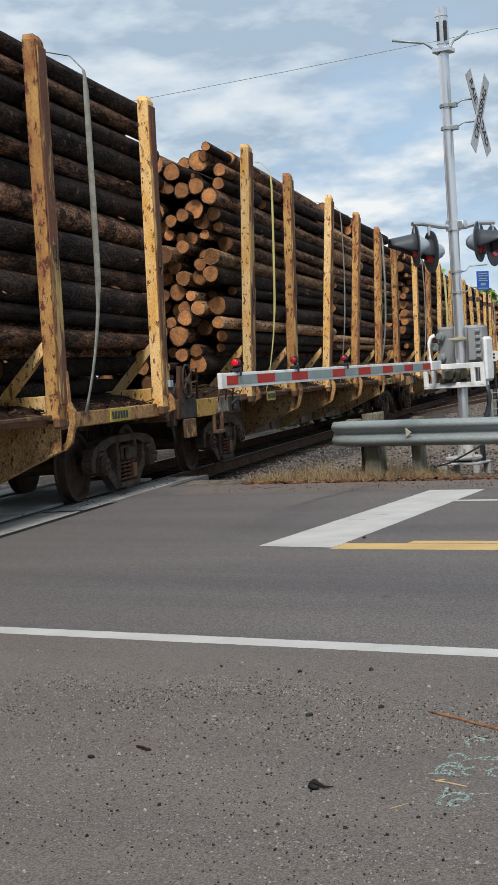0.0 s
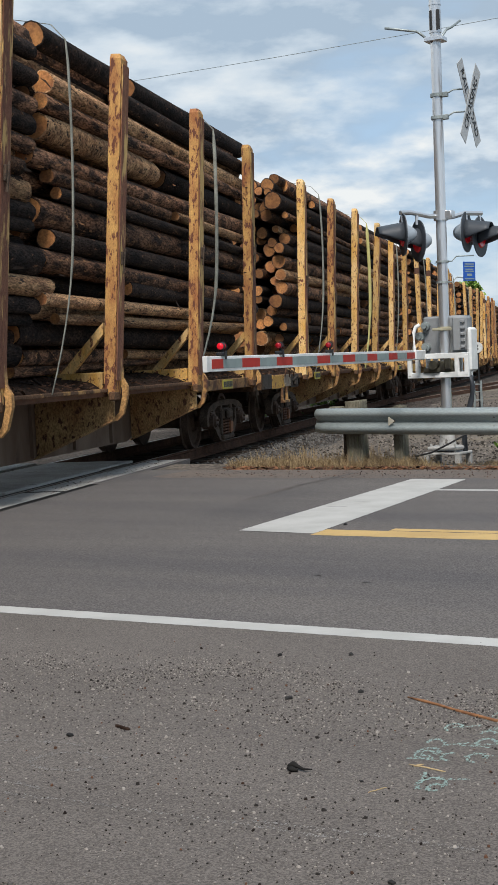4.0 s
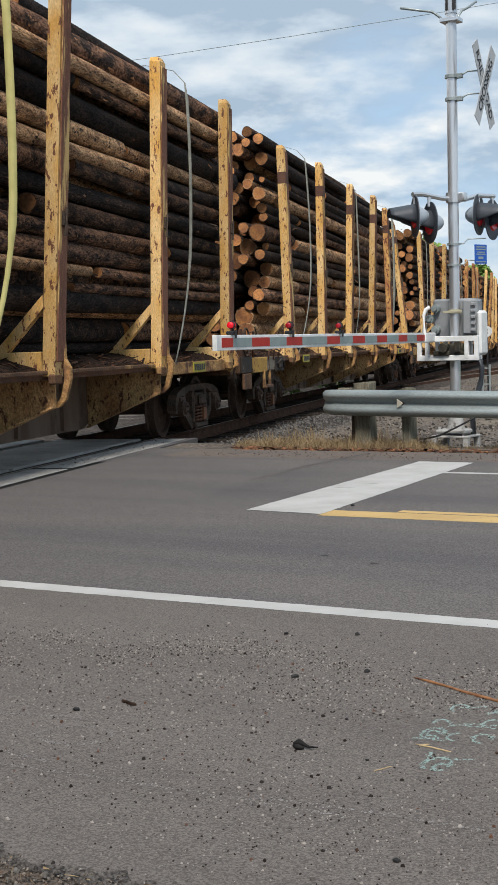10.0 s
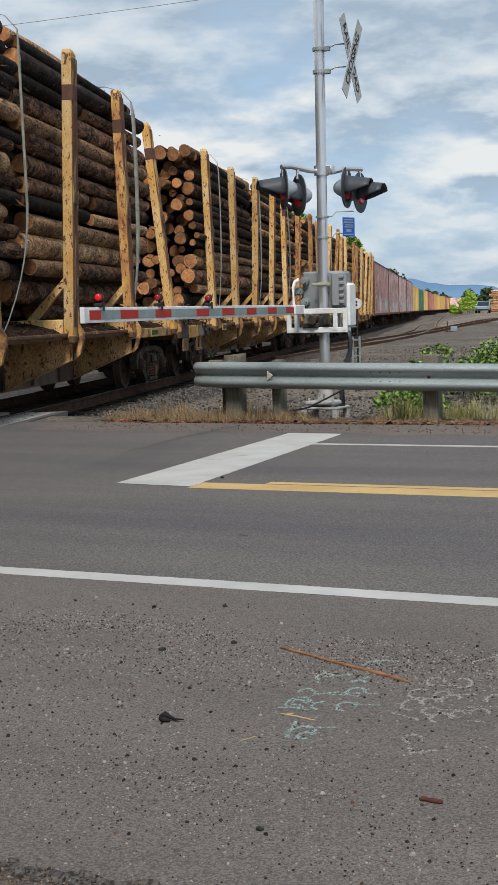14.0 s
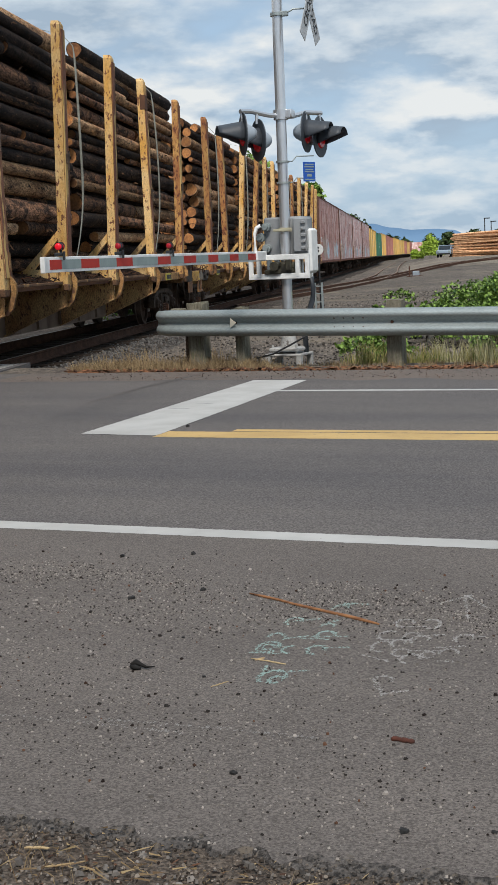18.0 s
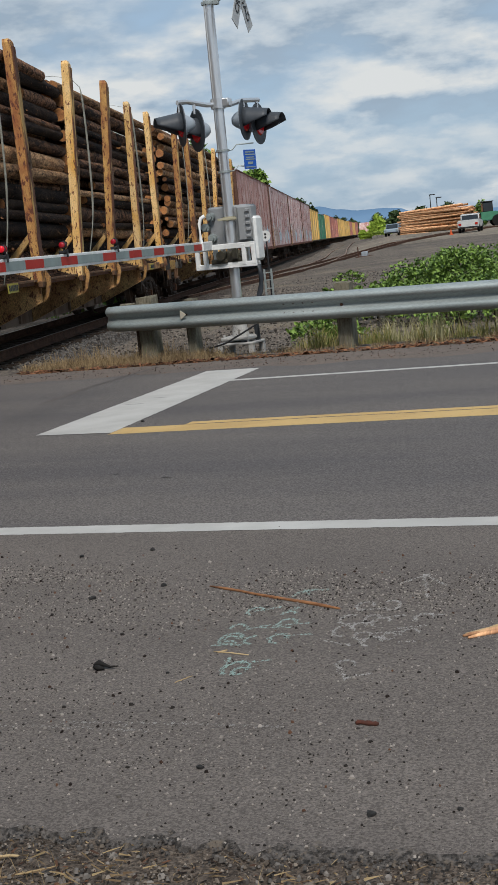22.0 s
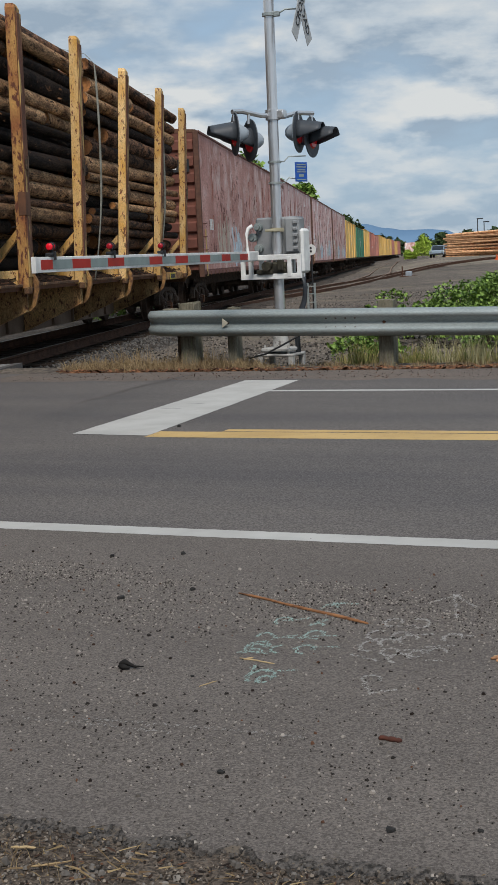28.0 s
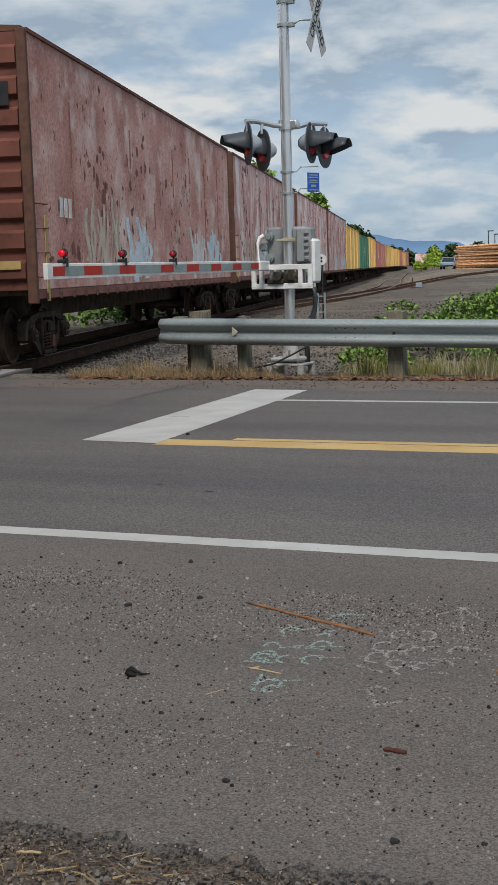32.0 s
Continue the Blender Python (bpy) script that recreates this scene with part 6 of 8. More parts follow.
    part("mast_foot", bm, M["foot_grey"], s, "white cast iron mast foot")
    bm = bmesh.new()
    tube(bm, [(-0.32, -0.3, 0.05), (-0.1, -0.3, 0.1), (0.15, -0.28, 0.22), (0.4, -0.2, 0.36), (0.55, 0.0, 0.42)], 0.013, 6)
    part("ground_cable", bm, M["black"], s)
    # gate arm over the far lane
    tip, root = Vector((-5.512, 9.0, 1.335)), Vector((-6.6, 16.0, 1.3))
    d_ = root - tip
    ln = d_.length
    yaw = math.degrees(math.atan2(d_.y, d_.x))
    arm = new("gate_arm")
    arm.parent = s
    arm.matrix_basis = Matrix.Translation(tip - Vector((PX, PY, 0))) @ pose(0, 0, 0, 0, 0, yaw)
    H0, H1 = 0.118, 0.09
    bm = bmesh.new()
    for k, (u0, u1) in enumerate(((0, 0.315), (0.315, 1.0))):
        h = H0 if k == 0 else H1 + 0.02
        box(bm, u0 * ln, u1 * ln, 0.002 + 0.004 * k, 0.03 + 0.004 * k, -0.064, 0.058 + 0.002 * k, 0.004)
    part("arm_tube", bm, M["white_steel"], arm)
    reds = [(0.012, 0.045), (0.104, 0.163), (0.223, 0.283), (0.386, 0.443), (0.505, 0.567), (0.632, 0.688), (0.757, 0.812), (0.875, 0.93)]
    edge = 0.012
    for u0, u1 in reds:
        bm = bmesh.new()
        box(bm, u0 * ln, u1 * ln, -0.001, 0.003, -0.041, 0.035)
        part("red_stripe", bm, M["red_sheet"], arm, "red reflective sheeting")
        if u0 > edge + 0.001:
            bm = bmesh.new()
            box(bm, edge * ln, u0 * ln, -0.001, 0.003, -0.041, 0.035)
            part("white_stripe", bm, M["white_sheet"], arm, "silver-white reflective sheeting")
        edge = u1
    bm = bmesh.new()
    box(bm, -0.03, 0.0, -0.004, 0.034, -0.066, 0.06, 0.003)
    part("arm_end_cap", bm, M["white_steel"], arm)
    for u, lit in ((0.046, True), (0.24, False), (0.447, False)):
        lp = new("arm_lamp")
        lp.parent = arm
        lp.matrix_basis = pose(u * ln, 0.015, 0.06)
        bm = bmesh.new()
        box(bm, -0.05, 0.05, -0.03, 0.03, 0.0, 0.03, 0.008)
        rod(bm, (0.03, 0, 0.0), (0.03, 0, 0.07), 0.012, seg=8)
        box(bm, -0.012, 0.012, -0.045, -0.03, -0.03, 0.04, 0.004)
        part("lamp_base", bm, M["black"], lp)
        bm = bmesh.new()
        rod(bm, (-0.03, 0, 0.078), (0.03, 0, 0.078), 0.027, 0.027, seg=16)
        bmesh.ops.create_uvsphere(bm, u_segments=12, v_segments=8, radius=0.026, matrix=Matrix.Translation((-0.03, 0, 0.078)) @ Matrix.Diagonal((0.45, 1, 1, 1)))
        smooth(part("lamp_lens", bm, M["red_lit"] if lit else M["red_arm"], lp, "red gate lamp lens"))
        bm = bmesh.new()
        rod(bm, (0.03, 0, 0.08), (0.055, 0, 0.08), 0.036, 0.022, seg=14)
        rod(bm, (-0.012, 0, 0.078), (0.012, 0, 0.078), 0.031, 0.031, seg=14)
        part("lamp_cap", bm, M["black"], lp)
    bm = bmesh.new()
    box(bm, 0.93 * ln, 1.0 * ln, -0.02, 0.05, -0.06, 0.06, 0.01)
    part("arm_root", bm, M["white_steel"], arm)


M["foot_grey"] = mat("foot_grey", (0.42, 0.42, 0.41), (0.3, 0.3, 0.29), 9, 0.7, bump=0.2, spot=(0.14, 0.13, 0.12), spot_scale=14, spot_at=0.56)
M["straw_paint"] = mat("straw_paint", (0.45, 0.42, 0.3), None, 4, 0.7)
M["bearing"] = mat("bearing", (0.1, 0.092, 0.066), (0.03, 0.029, 0.026), 12, 0.5, metal=0.5)
M["red_arm"] = glow("red_arm", (0.3, 0.008, 0.016), 0.06)
make_signal()


def make_marker():
    """A white disc sign on a thin post with a small ladder frame at its foot."""
    s = thing("track_marker", "white round railway marker disc on a thin post with ladder frame", "sign", at=pose(-14.05, 38, ground_z(-14.05, 38)))
    z = 1.42 - ground_z(-14.05, 38)
    bm = bmesh.new()
    rod(bm, (0, -0.02, z + 0.1), (0, 0.0, z + 0.1), 0.16, seg=28)
    part("disc", bm, M["white_steel"], s)
    bm = bmesh.new()
    for dz in (-0.045, 0.05):
        rod(bm, (0, -0.03, z + 0.1 + dz), (0, -0.022, z + 0.1 + dz), 0.034, seg=10)
    part("disc_mark", bm, M["black"], s)
    bm = bmesh.new()
    rod(bm, (0, 0.02, 0), (0, 0.02, z + 0.2), 0.025, seg=8)
    part("post", bm, M["black"], s)
    bm = bmesh.new()
    for x in (-0.08, 0.14):
        box(bm, x - 0.025, x + 0.025, -0.23, -0.17, 0, 0.82, 0.005)
    for zz in (0.25, 0.5, 0.72):
        box(bm, -0.055, 0.115, -0.215, -0.185, zz - 0.015, zz + 0.015)
    part("ladder_frame", bm, M["galv"], s)


make_marker()

# overhead wire from pole to pole, far over the train
bm_ = bmesh.new()
tube(bm_, [(-60 + 6 * i, 45.0, 12.75 + 0.0006 * (i * 6 - 40) ** 2) for i in range(16)], 0.011, 5)
tagged(part("overhead_wire", bm_, M["galv"]), "thin dark overhead wire crossing the sky", "wire", kind="structure")

# ---- plants, litter and marks ----


def leaf_cloud(rnd, lumps, count, size, up=0.4):
    """Many small folded leaves over the shells of a few uneven lumps: (x, y, z, rx, ry, rz)."""
    V, F = [], []
    wts = [rx * ry + rx * rz for *_, rx, ry, rz in lumps]
    for k in range(count):
        cx, cy, cz, rx, ry, rz = rnd.choices(lumps, wts)[0]
        th, u = rnd.uniform(0, 2 * math.pi), rnd.uniform(-0.5, 1)
        r = (1 - u * u) ** 0.5 if abs(u) < 1 else 0
        shell = rnd.uniform(0.72, 1.08) * (1 + 0.16 * math.sin(5 * th + cx) + 0.12 * math.sin(9 * u + cy))
        p = Vector((cx + rx * r * math.cos(th) * shell, cy + ry * r * math.sin(th) * shell, cz + rz * u * shell))
        q = Euler((rnd.uniform(-1.1, 1.1), rnd.uniform(-1.1, 1.1), rnd.uniform(0, 6.28))).to_matrix()
        s = size * rnd.uniform(0.6, 1.4)
        b0 = len(V)
        for a in ((-0.5, 0, 0), (0, 0.38, 0.14), (0.6, 0, 0), (0, -0.38, 0.14)):
            V.append(tuple(p + q @ (Vector(a) * s)))
        F += [(b0, b0 + 2, b0 + 1), (b0, b0 + 3, b0 + 2)]
    return V, F


def make_bush(x, y, lumps, count, size, seed, label, material, name="bush", stems=10):
    rnd = random.Random(seed)
    zb = ground_z(x, y)
    b = thing(name, label, "bush", at=pose(x, y, zb))
    bm = bmesh.new()
    for k in range(stems):
        cx, cy, cz, rx, ry, rz = rnd.choice(lumps)
        e = Vector((cx + rnd.uniform(-rx, rx) * 0.8, cy + rnd.uniform(-ry, ry) * 0.8, cz + rz * rnd.uniform(0.2, 0.9)))
        s0 = Vector((e.x * 0.6, e.y * 0.6, -0.02))
        m_ = (s0 + e) / 2 + Vector((rnd.uniform(-0.1, 0.1), rnd.uniform(-0.1, 0.1), 0.15))
        tube(bm, [s0, m_, e], [0.014, 0.01, 0.005], 5)
    tagged(part("stem", bm, M["tie"], b), kind="stuff")
    V, F = leaf_cloud(rnd, lumps, count, size)
    tagged(add_mesh("foliage", V, F, material, b), kind="stuff")
    return b


make_bush(-5.0, 23.0, [(-0.75, 0, 0.52, 0.7, 0.8, 0.42), (0.1, 0.3, 0.62, 0.8, 0.9, 0.48), (1.3, 0.3, 0.56, 1.0, 1.0, 0.42), (2.6, 0.2, 0.6, 1.2, 1.0, 0.44), (-0.2, -1.2, 0.3, 0.7, 0.6, 0.28), (1.0, -1.3, 0.36, 1.1, 0.7, 0.34), (-0.15, 0.5, 0.86, 0.42, 0.5, 0.26), (-1.9, -0.4, 0.2, 0.4, 0.4, 0.18)], 27200, 0.058, 31, "dense green bramble bush behind the guardrail", M["leaf_isl"])
make_bush(-1.0, 23.0, [(0, 0, 0.6, 1.6, 1.2, 0.5), (2.2, 0.2, 0.7, 1.5, 1.2, 0.5), (4.2, 0.1, 0.6, 1.5, 1.2, 0.5)], 13000, 0.062, 32, "dense green bramble bush behind the guardrail", M["leaf_isl"])
make_bush(-7.3, 24.0, [(0, 0, 0.35, 0.7, 0.5, 0.25), (-0.7, 0.2, 0.3, 0.5, 0.4, 0.2), (0.8, 0, 0.36, 0.5, 0.5, 0.26)], 1300, 0.09, 33, "low green weed patch on the gravel", M["leaf_isl"], "weed_patch", 4)
make_bush(-5.75, 17.2, [(0, 0, 0.28, 0.32, 0.3, 0.14), (0.4, 0.15, 0.22, 0.26, 0.25, 0.1)], 700, 0.06, 34, "small green weed beside the signal foot", M["leaf_isl"], "weed_patch", 4)
make_bush(-4.0, 19.3, [(-0.4, 0, 0.26, 0.4, 0.3, 0.2), (0.6, 0, 0.34, 0.5, 0.4, 0.26), (1.6, 0, 0.36, 0.7, 0.45, 0.3), (2.8, 0, 0.4, 0.8, 0.45, 0.32), (4.2, 0, 0.36, 0.8, 0.45, 0.3)], 4200, 0.06, 35, "green brambles under the guardrail", M["leaf_isl"], "bush", 26)
make_bush(-12.2, 40.0, [(0, 0, 0.2, 0.5, 0.4, 0.22)], 260, 0.09, 36, "small weed on the gravel", M["leaf_isl"], "weed_patch", 3)
make_bush(-10.6, 46.0, [(0, 0, 0.25, 0.6, 0.4, 0.25)], 260, 0.1, 37, "small weed on the gravel", M["leaf_isl"], "weed_patch", 3)
make_bush(-24.5, 47.0, [(0, 0, 0.4, 1.5, 0.6, 0.5), (2.2, -5, 0.4, 1.5, 0.6, 0.5), (-2.2, 5, 0.4, 1.5, 0.6, 0.5), (4.0, -9, 0.4, 1.5, 0.8, 0.45), (5.6, -14, 0.4, 1.2, 0.9, 0.45)], 2600, 0.14, 38, "green weeds along the far side of the track", M["leaf_isl"], "bush", 5)


def blades(name, n, xr, yr, h, w, seed, material, label, lean=0.4, dense=None):
    rnd = random.Random(seed)
    V, F = [], []
    tufts = [(rnd.uniform(*xr), rnd.uniform(*yr), rnd.uniform(0.5, 1.3)) for _ in range(max(6, n // 30))]
    for k in range(n):
        tx, ty, th = rnd.choice(tufts)
        x, y = tx + rnd.gauss(0, 0.06), ty + rnd.gauss(0, 0.05)
        z = ground_z(x, y)
        hh = h * th * rnd.uniform(0.3, 1.1)
        a = rnd.uniform(0, 6.28)
        dx, dy = math.cos(a) * w, math.sin(a) * w
        lx, ly = rnd.gauss(0, lean) * hh, rnd.gauss(0, lean) * hh
        b0 = len(V)
        V += [(x - dx, y - dy, z - 0.01), (x + dx, y + dy, z - 0.01), (x + lx * 0.4 - dx * 0.7, y + ly * 0.4 - dy * 0.7, z + hh * 0.6), (x + lx * 0.4 + dx * 0.7, y + ly * 0.4 + dy * 0.7, z + hh * 0.6), (x + lx, y + ly, z + hh)]
        F += [(b0, b0 + 1, b0 + 3, b0 + 2), (b0 + 2, b0 + 3, b0 + 4)]
    ob = add_mesh(name, V, F, material)
    return tagged(ob, label, "grass", kind="stuff")


blades("dry_grass", 8500, (-8.9, -6.3), (14.72, 15.5), 0.125, 0.0028, 41, M["straw_isl"], "dry straw-coloured grass along the road edge", 0.5)
blades("dry_grass", 5200, (-6.3, 2.5), (14.78, 15.5), 0.085, 0.0026, 44, M["straw_isl"], "short dry grass along the road edge", 0.55)
blades("dry_grass", 900, (-8.7, -6.9), (15.0, 16.3), 0.26, 0.0026, 42, M["straw_isl"], "tall dry grass stalks by the guardrail end", 0.25)
blades("roadside_grass", 5200, (-5.6, 4.0), (15.3, 16.8), 0.27, 0.0045, 43, M["grass_isl"], "green and yellow roadside grass under the guardrail", 0.35)
blades("roadside_grass", 2600, (-4.9, 4.0), (15.2, 16.4), 0.3, 0.0035, 45, M["straw_pale"], "pale bleached grass stalks under the guardrail", 0.3)


def flakes(name, n, place, size, seed, material, label, category, flat=True):
    """Small loose flakes or stones scattered by place(rnd) -> x, y, z."""
    rnd = random.Random(seed)
    V, F = [], []
    for k in range(n):
        p = Vector(place(rnd))
        s = size[0] + (size[1] - size[0]) * rnd.random() ** 2.2
        q = Euler((rnd.uniform(-0.4, 0.4), rnd.uniform(-0.4, 0.4), rnd.uniform(0, 6.28))).to_matrix()
        b0 = len(V)
        if flat:
            l_, w_, h_ = s * rnd.uniform(1, 2.6), s * rnd.uniform(0.3, 0.8), s * 0.14
        else:
            l_, w_, h_ = s, s * rnd.uniform(0.6, 1), s * rnd.uniform(0.45, 0.8)
        for a, b, c_ in ((1, 0.1, 0), (0.3, 0.9, 0), (-0.8, 0.5, 0), (-0.7, -0.7, 0), (0.4, -0.9, 0)):
            V.append(tuple(p + q @ Vector((a * l_ * rnd.uniform(0.8, 1.1), b * w_ * rnd.uniform(0.8, 1.1), -h_ * 0.5))))
        for a, b in ((0.6, 0.1), (0.2, 0.55), (-0.5, 0.3), (-0.4, -0.4), (0.3, -0.5)):
            V.append(tuple(p + q @ Vector((a * l_, b * w_, h_ * rnd.uniform(0.7, 1.1)))))
        F.append([b0 + i for i in range(5, 10)])
        for i in range(5):
            F.append([b0 + i, b0 + (i + 1) % 5, b0 + 5 + (i + 1) % 5, b0 + 5 + i])
    return tagged(add_mesh(name, V, F, material), label, category, kind="stuff")


flakes("dead_leaves", 2400, lambda r: (r.uniform(-8.8, 5), 14.58 + abs(r.gauss(0, 0.12)), ground_z(0, 14.75) + 0.015 + (0.02 if r.random() < 0.4 else 0)), (0.014, 0.05), 51, M["leaf_litter"], "brown dead leaves and bark along the road edge", "litter")
flakes("roadside_grit", 1200, lambda r: (r.uniform(-8.8, 5), r.uniform(13.5, 14.5), 0.004), (0.004, 0.012), 52, M["debris_isl"], "loose grit on the far road shoulder", "gravel", False)
def clustered(n, xr, yr, seed, spread):
    """Places gathered in loose drifts."""
    r0 = random.Random(seed)
    mids = [(r0.uniform(*xr), r0.uniform(*yr), r0.uniform(0.4, 1.6) * spread) for _ in range(n)]

    def place(r):
        x, y, s = r.choice(mids)
        return (r.gauss(x, 1.6 * s), max(2.62, r.gauss(y, s)), 0.0005)
    return place


flakes("asphalt_grit", 14000, clustered(150, (-4.2, 0.4), (2.7, 5.0), 531, 0.2), (0.0011, 0.0054), 53, M["grit_isl"], "dark and pale grit scattered on the asphalt", "gravel", False)
flakes("asphalt_grit", 15000, clustered(90, (-4.2, 0.2), (4.2, 4.95), 532, 0.11), (0.0013, 0.006), 57, M["grit_isl"], "band of loose grit on the asphalt", "gravel", False)
flakes("asphalt_pebbles", 620, clustered(60, (-4.2, 0.4), (2.8, 5.0), 533, 0.3), (0.0026, 0.0105), 59, M["grit_isl"], "small loose pebbles on the asphalt", "gravel", False)

def make_verge():
    """Bumpy soil in front of the broken asphalt edge."""
    bm = bmesh.new()
    nx, ny = 240, 56
    rows = []
    for j in range(ny):
        y = 0.9 + 1.73 * j / (ny - 1)
        row = []
        for i in range(nx):
            x = -5.0 + 9.0 * i / (nx - 1)
            h = 0.007 * noise.noise(Vector((x * 9, y * 9, 1.0))) + 0.006 * noise.noise(Vector((x * 31, y * 31, 4.0)))
            row.append(bm.verts.new((x, y, -0.012 + h)))
        rows.append(row)
    for p, q in zip(rows, rows[1:]):
        for i in range(nx - 1):
            bm.faces.new((p[i], p[i + 1], q[i + 1], q[i])).smooth = True
    tagged(part("verge", bm, M["soil"]), "bumpy brown soil verge beside the asphalt", "ground", kind="structure")


make_verge()
flakes("verge_stones", 1300, lambda r: (r.uniform(-2.9, 0.6), 2.56 - 0.6 * r.random(), -0.01 + r.uniform(0, 0.006)), (0.004, 0.0135), 542, M["pebble_isl"], "grey and tan stones lying in the soil verge", "gravel", False)
blades("dry_tuft", 34, (-1.62, -1.44), (2.3, 2.42), 0.07, 0.0011, 543, M["straw_isl"], "dry straw tuft on the verge", 0.7)
blades("dry_tuft", 22, (-0.97, -0.88), (2.36, 2.46), 0.05, 0.0011, 544, M["straw_isl"], "dry straw tuft on the verge", 0.7)
flakes("verge_gravel", 14000, lambda r: (r.uniform(-2.9, 0.6), 2.63 - 0.62 * r.random() ** 0.8, -0.014 + r.uniform(0, 0.008)), (0.0014, 0.0072), 54, M["soil_isl"], "loose gravel and soil crumbs on the near verge", "gravel", False)
flakes("asphalt_crumbs", 2200, lambda r: (r.uniform(-2.9, 0.6), 2.585 + r.gauss(0, 0.035), -0.006 + r.uniform(0, 0.006)), (0.0012, 0.0065), 541, M["crumb_isl"], "dark asphalt crumbs along the broken edge", "gravel", False)
flakes("bark_chips", 800, lambda r: (r.uniform(-2.8, 0.5), 2.54 - abs(r.gauss(0, 0.16)), -0.01 + r.uniform(0, 0.015)), (0.002, 0.0085), 55, M["debris_isl"], "brown bark chips and twigs on the verge", "litter")


def straw_bits():
    """Thin dry stalks lying about in loose drifts."""
    r = random.Random(56)
    V, F = [], []
    for k in range(420):
        x, y = r.choice((-2.3, -1.85, -1.5, -1.26, -0.93, -0.6)) + r.gauss(0, 0.12), 2.45 + r.gauss(0, 0.07)
        a, l_, w_ = r.uniform(0, 6.28), 0.004 + 0.03 * r.random() ** 3, r.uniform(0.0003, 0.0009)
        z = -0.006 + r.uniform(0, 0.014)
        dx, dy = math.cos(a), math.sin(a)
        b0 = len(V)
        V += [(x - dx * l_ - dy * w_, y - dy * l_ + dx * w_, z), (x - dx * l_ + dy * w_, y - dy * l_ - dx * w_, z), (x + dx * l_ + dy * w_, y + dy * l_ - dx * w_, z + r.uniform(-0.003, 0.008)), (x + dx * l_ - dy * w_, y + dy * l_ + dx * w_, z + 0.001), (x, y, z + 0.003)]
        F += [(b0, b0 + 1, b0 + 4), (b0 + 1, b0 + 2, b0 + 4), (b0 + 2, b0 + 3, b0 + 4), (b0 + 3, b0, b0 + 4)]
    return tagged(add_mesh("straw_bits", V, F, M["straw_isl"]), "dry straw bits on the verge", "litter", kind="stuff")


straw_bits()
flakes("asphalt_grit", 330, lambda r: (r.uniform(-3.6, 0.4), 2.75 + 2.6 * r.random(), 0.002), (0.003, 0.0085), 571, M["debris_isl"], "dark crumbs and bark bits scattered on the asphalt", "gravel", False)
flakes("crossing_grit", 240, lambda r: tuple(trk(r.uniform(13.6, 18.5), r.uniform(-1.34, -0.9), 0.006)), (0.004, 0.014), 58, M["debris_isl"], "bark crumbs on the concrete crossing panels", "litter")


def make_stone(x, y, r, seed, label, material, squash=0.7, name="stone"):
    rnd = random.Random(seed)
    bm = bmesh.new()
    bmesh.ops.create_icosphere(bm, subdivisions=1, radius=r)
    for v in bm.verts:
        v.co *= rnd.uniform(0.6, 1.2)
        v.co.z = max(v.co.z * squash, -r * 0.35)
    ob = part(name, bm, material)
    ob.matrix_basis = pose(x, y, r * 0.15) @ Matrix.Diagonal((0.5, 0.5, 0.5, 1))
    return tagged(ob, label, "stone")


for k_, (x_, y_, r_) in enumerate(((-2.853, 5.223, 0.026), (-2.553, 5.33, 0.03), (-2.446, 4.547, 0.034), (-2.225, 4.734, 0.03), (-1.324, 3.011, 0.022), (-0.811, 2.804, 0.028), (-2.94, 3.804, 0.03), (-1.74, 3.72, 0.016), (-0.62, 2.86, 0.016), (-2.0, 4.1, 0.014))):
    make_stone(x_, y_, r_, 60 + k_, "small dark stone lying on the asphalt", M["dark_stone"])

# a black scrap of rubber
bm_ = bmesh.new()
tube(bm_, [(-0.04, 0.0, 0.012), (-0.015, 0.01, 0.022), (0.01, 0.0, 0.02), (0.05, -0.01, 0.012), (0.09, 0.0, 0.014)], [0.01, 0.018, 0.01, 0.006, 0.003], 7)
tube(bm_, [(-0.03, -0.02, 0.012), (0.0, -0.035, 0.014), (0.03, -0.03, 0.01)], [0.008, 0.014, 0.006], 6)
tagged(part("rubber_scrap", bm_, M["rubber"], at=pose(-1.99, 3.75, 0) @ Matrix.Diagonal((0.68, 0.68, 0.68, 1))), "curled black rubber scrap on the asphalt", "litter")


def make_stick(x0, y0, x1, y1, r, seed, label, material, name="stick", flat=0.5):
    rnd = random.Random(seed)
    bm = bmesh.new()
    n = 9
    pts = []
    for i in range(n):
        u = i / (n - 1)
        pts.append((x0 + (x1 - x0) * u + rnd.uniform(-0.003, 0.003), y0 + (y1 - y0) * u + rnd.uniform(-0.003, 0.003), r * flat + 0.001))
    tube(bm, pts, [r * rnd.uniform(0.8, 1.2) * (0.55 if i in (0, n - 1) else 1.0) for i in range(n)], 5)
    for v in bm.verts:
        v.co.z *= flat + 0.3
    return tagged(part(name, bm, material), label, "stick")


make_stick(-2.017, 4.722, -1.39, 4.422, 0.0068, 71, "long splinter of orange-brown bark on the asphalt", M["stick"])
make_stick(-1.67, 3.934, -1.54, 3.905, 0.0032, 72, "short straw-coloured wood splinter", M["straw"])
make_stick(-1.63, 3.95, -1.655, 3.92, 0.004, 73, "short straw-coloured wood splinter", M["straw"])
make_stick(-1.015, 3.355, -0.945, 3.345, 0.008, 74, "dark red-brown bark piece on the asphalt", M["red_bark"])
make_stick(-0.885, 4.12, -0.7, 4.28, 0.009, 75, "pale orange wood splinter on the asphalt", M["pile_wood"])
make_stick(-0.865, 4.105, -0.68, 4.27, 0.008, 175, "pale orange wood splinter on the asphalt", M["pile_wood"])
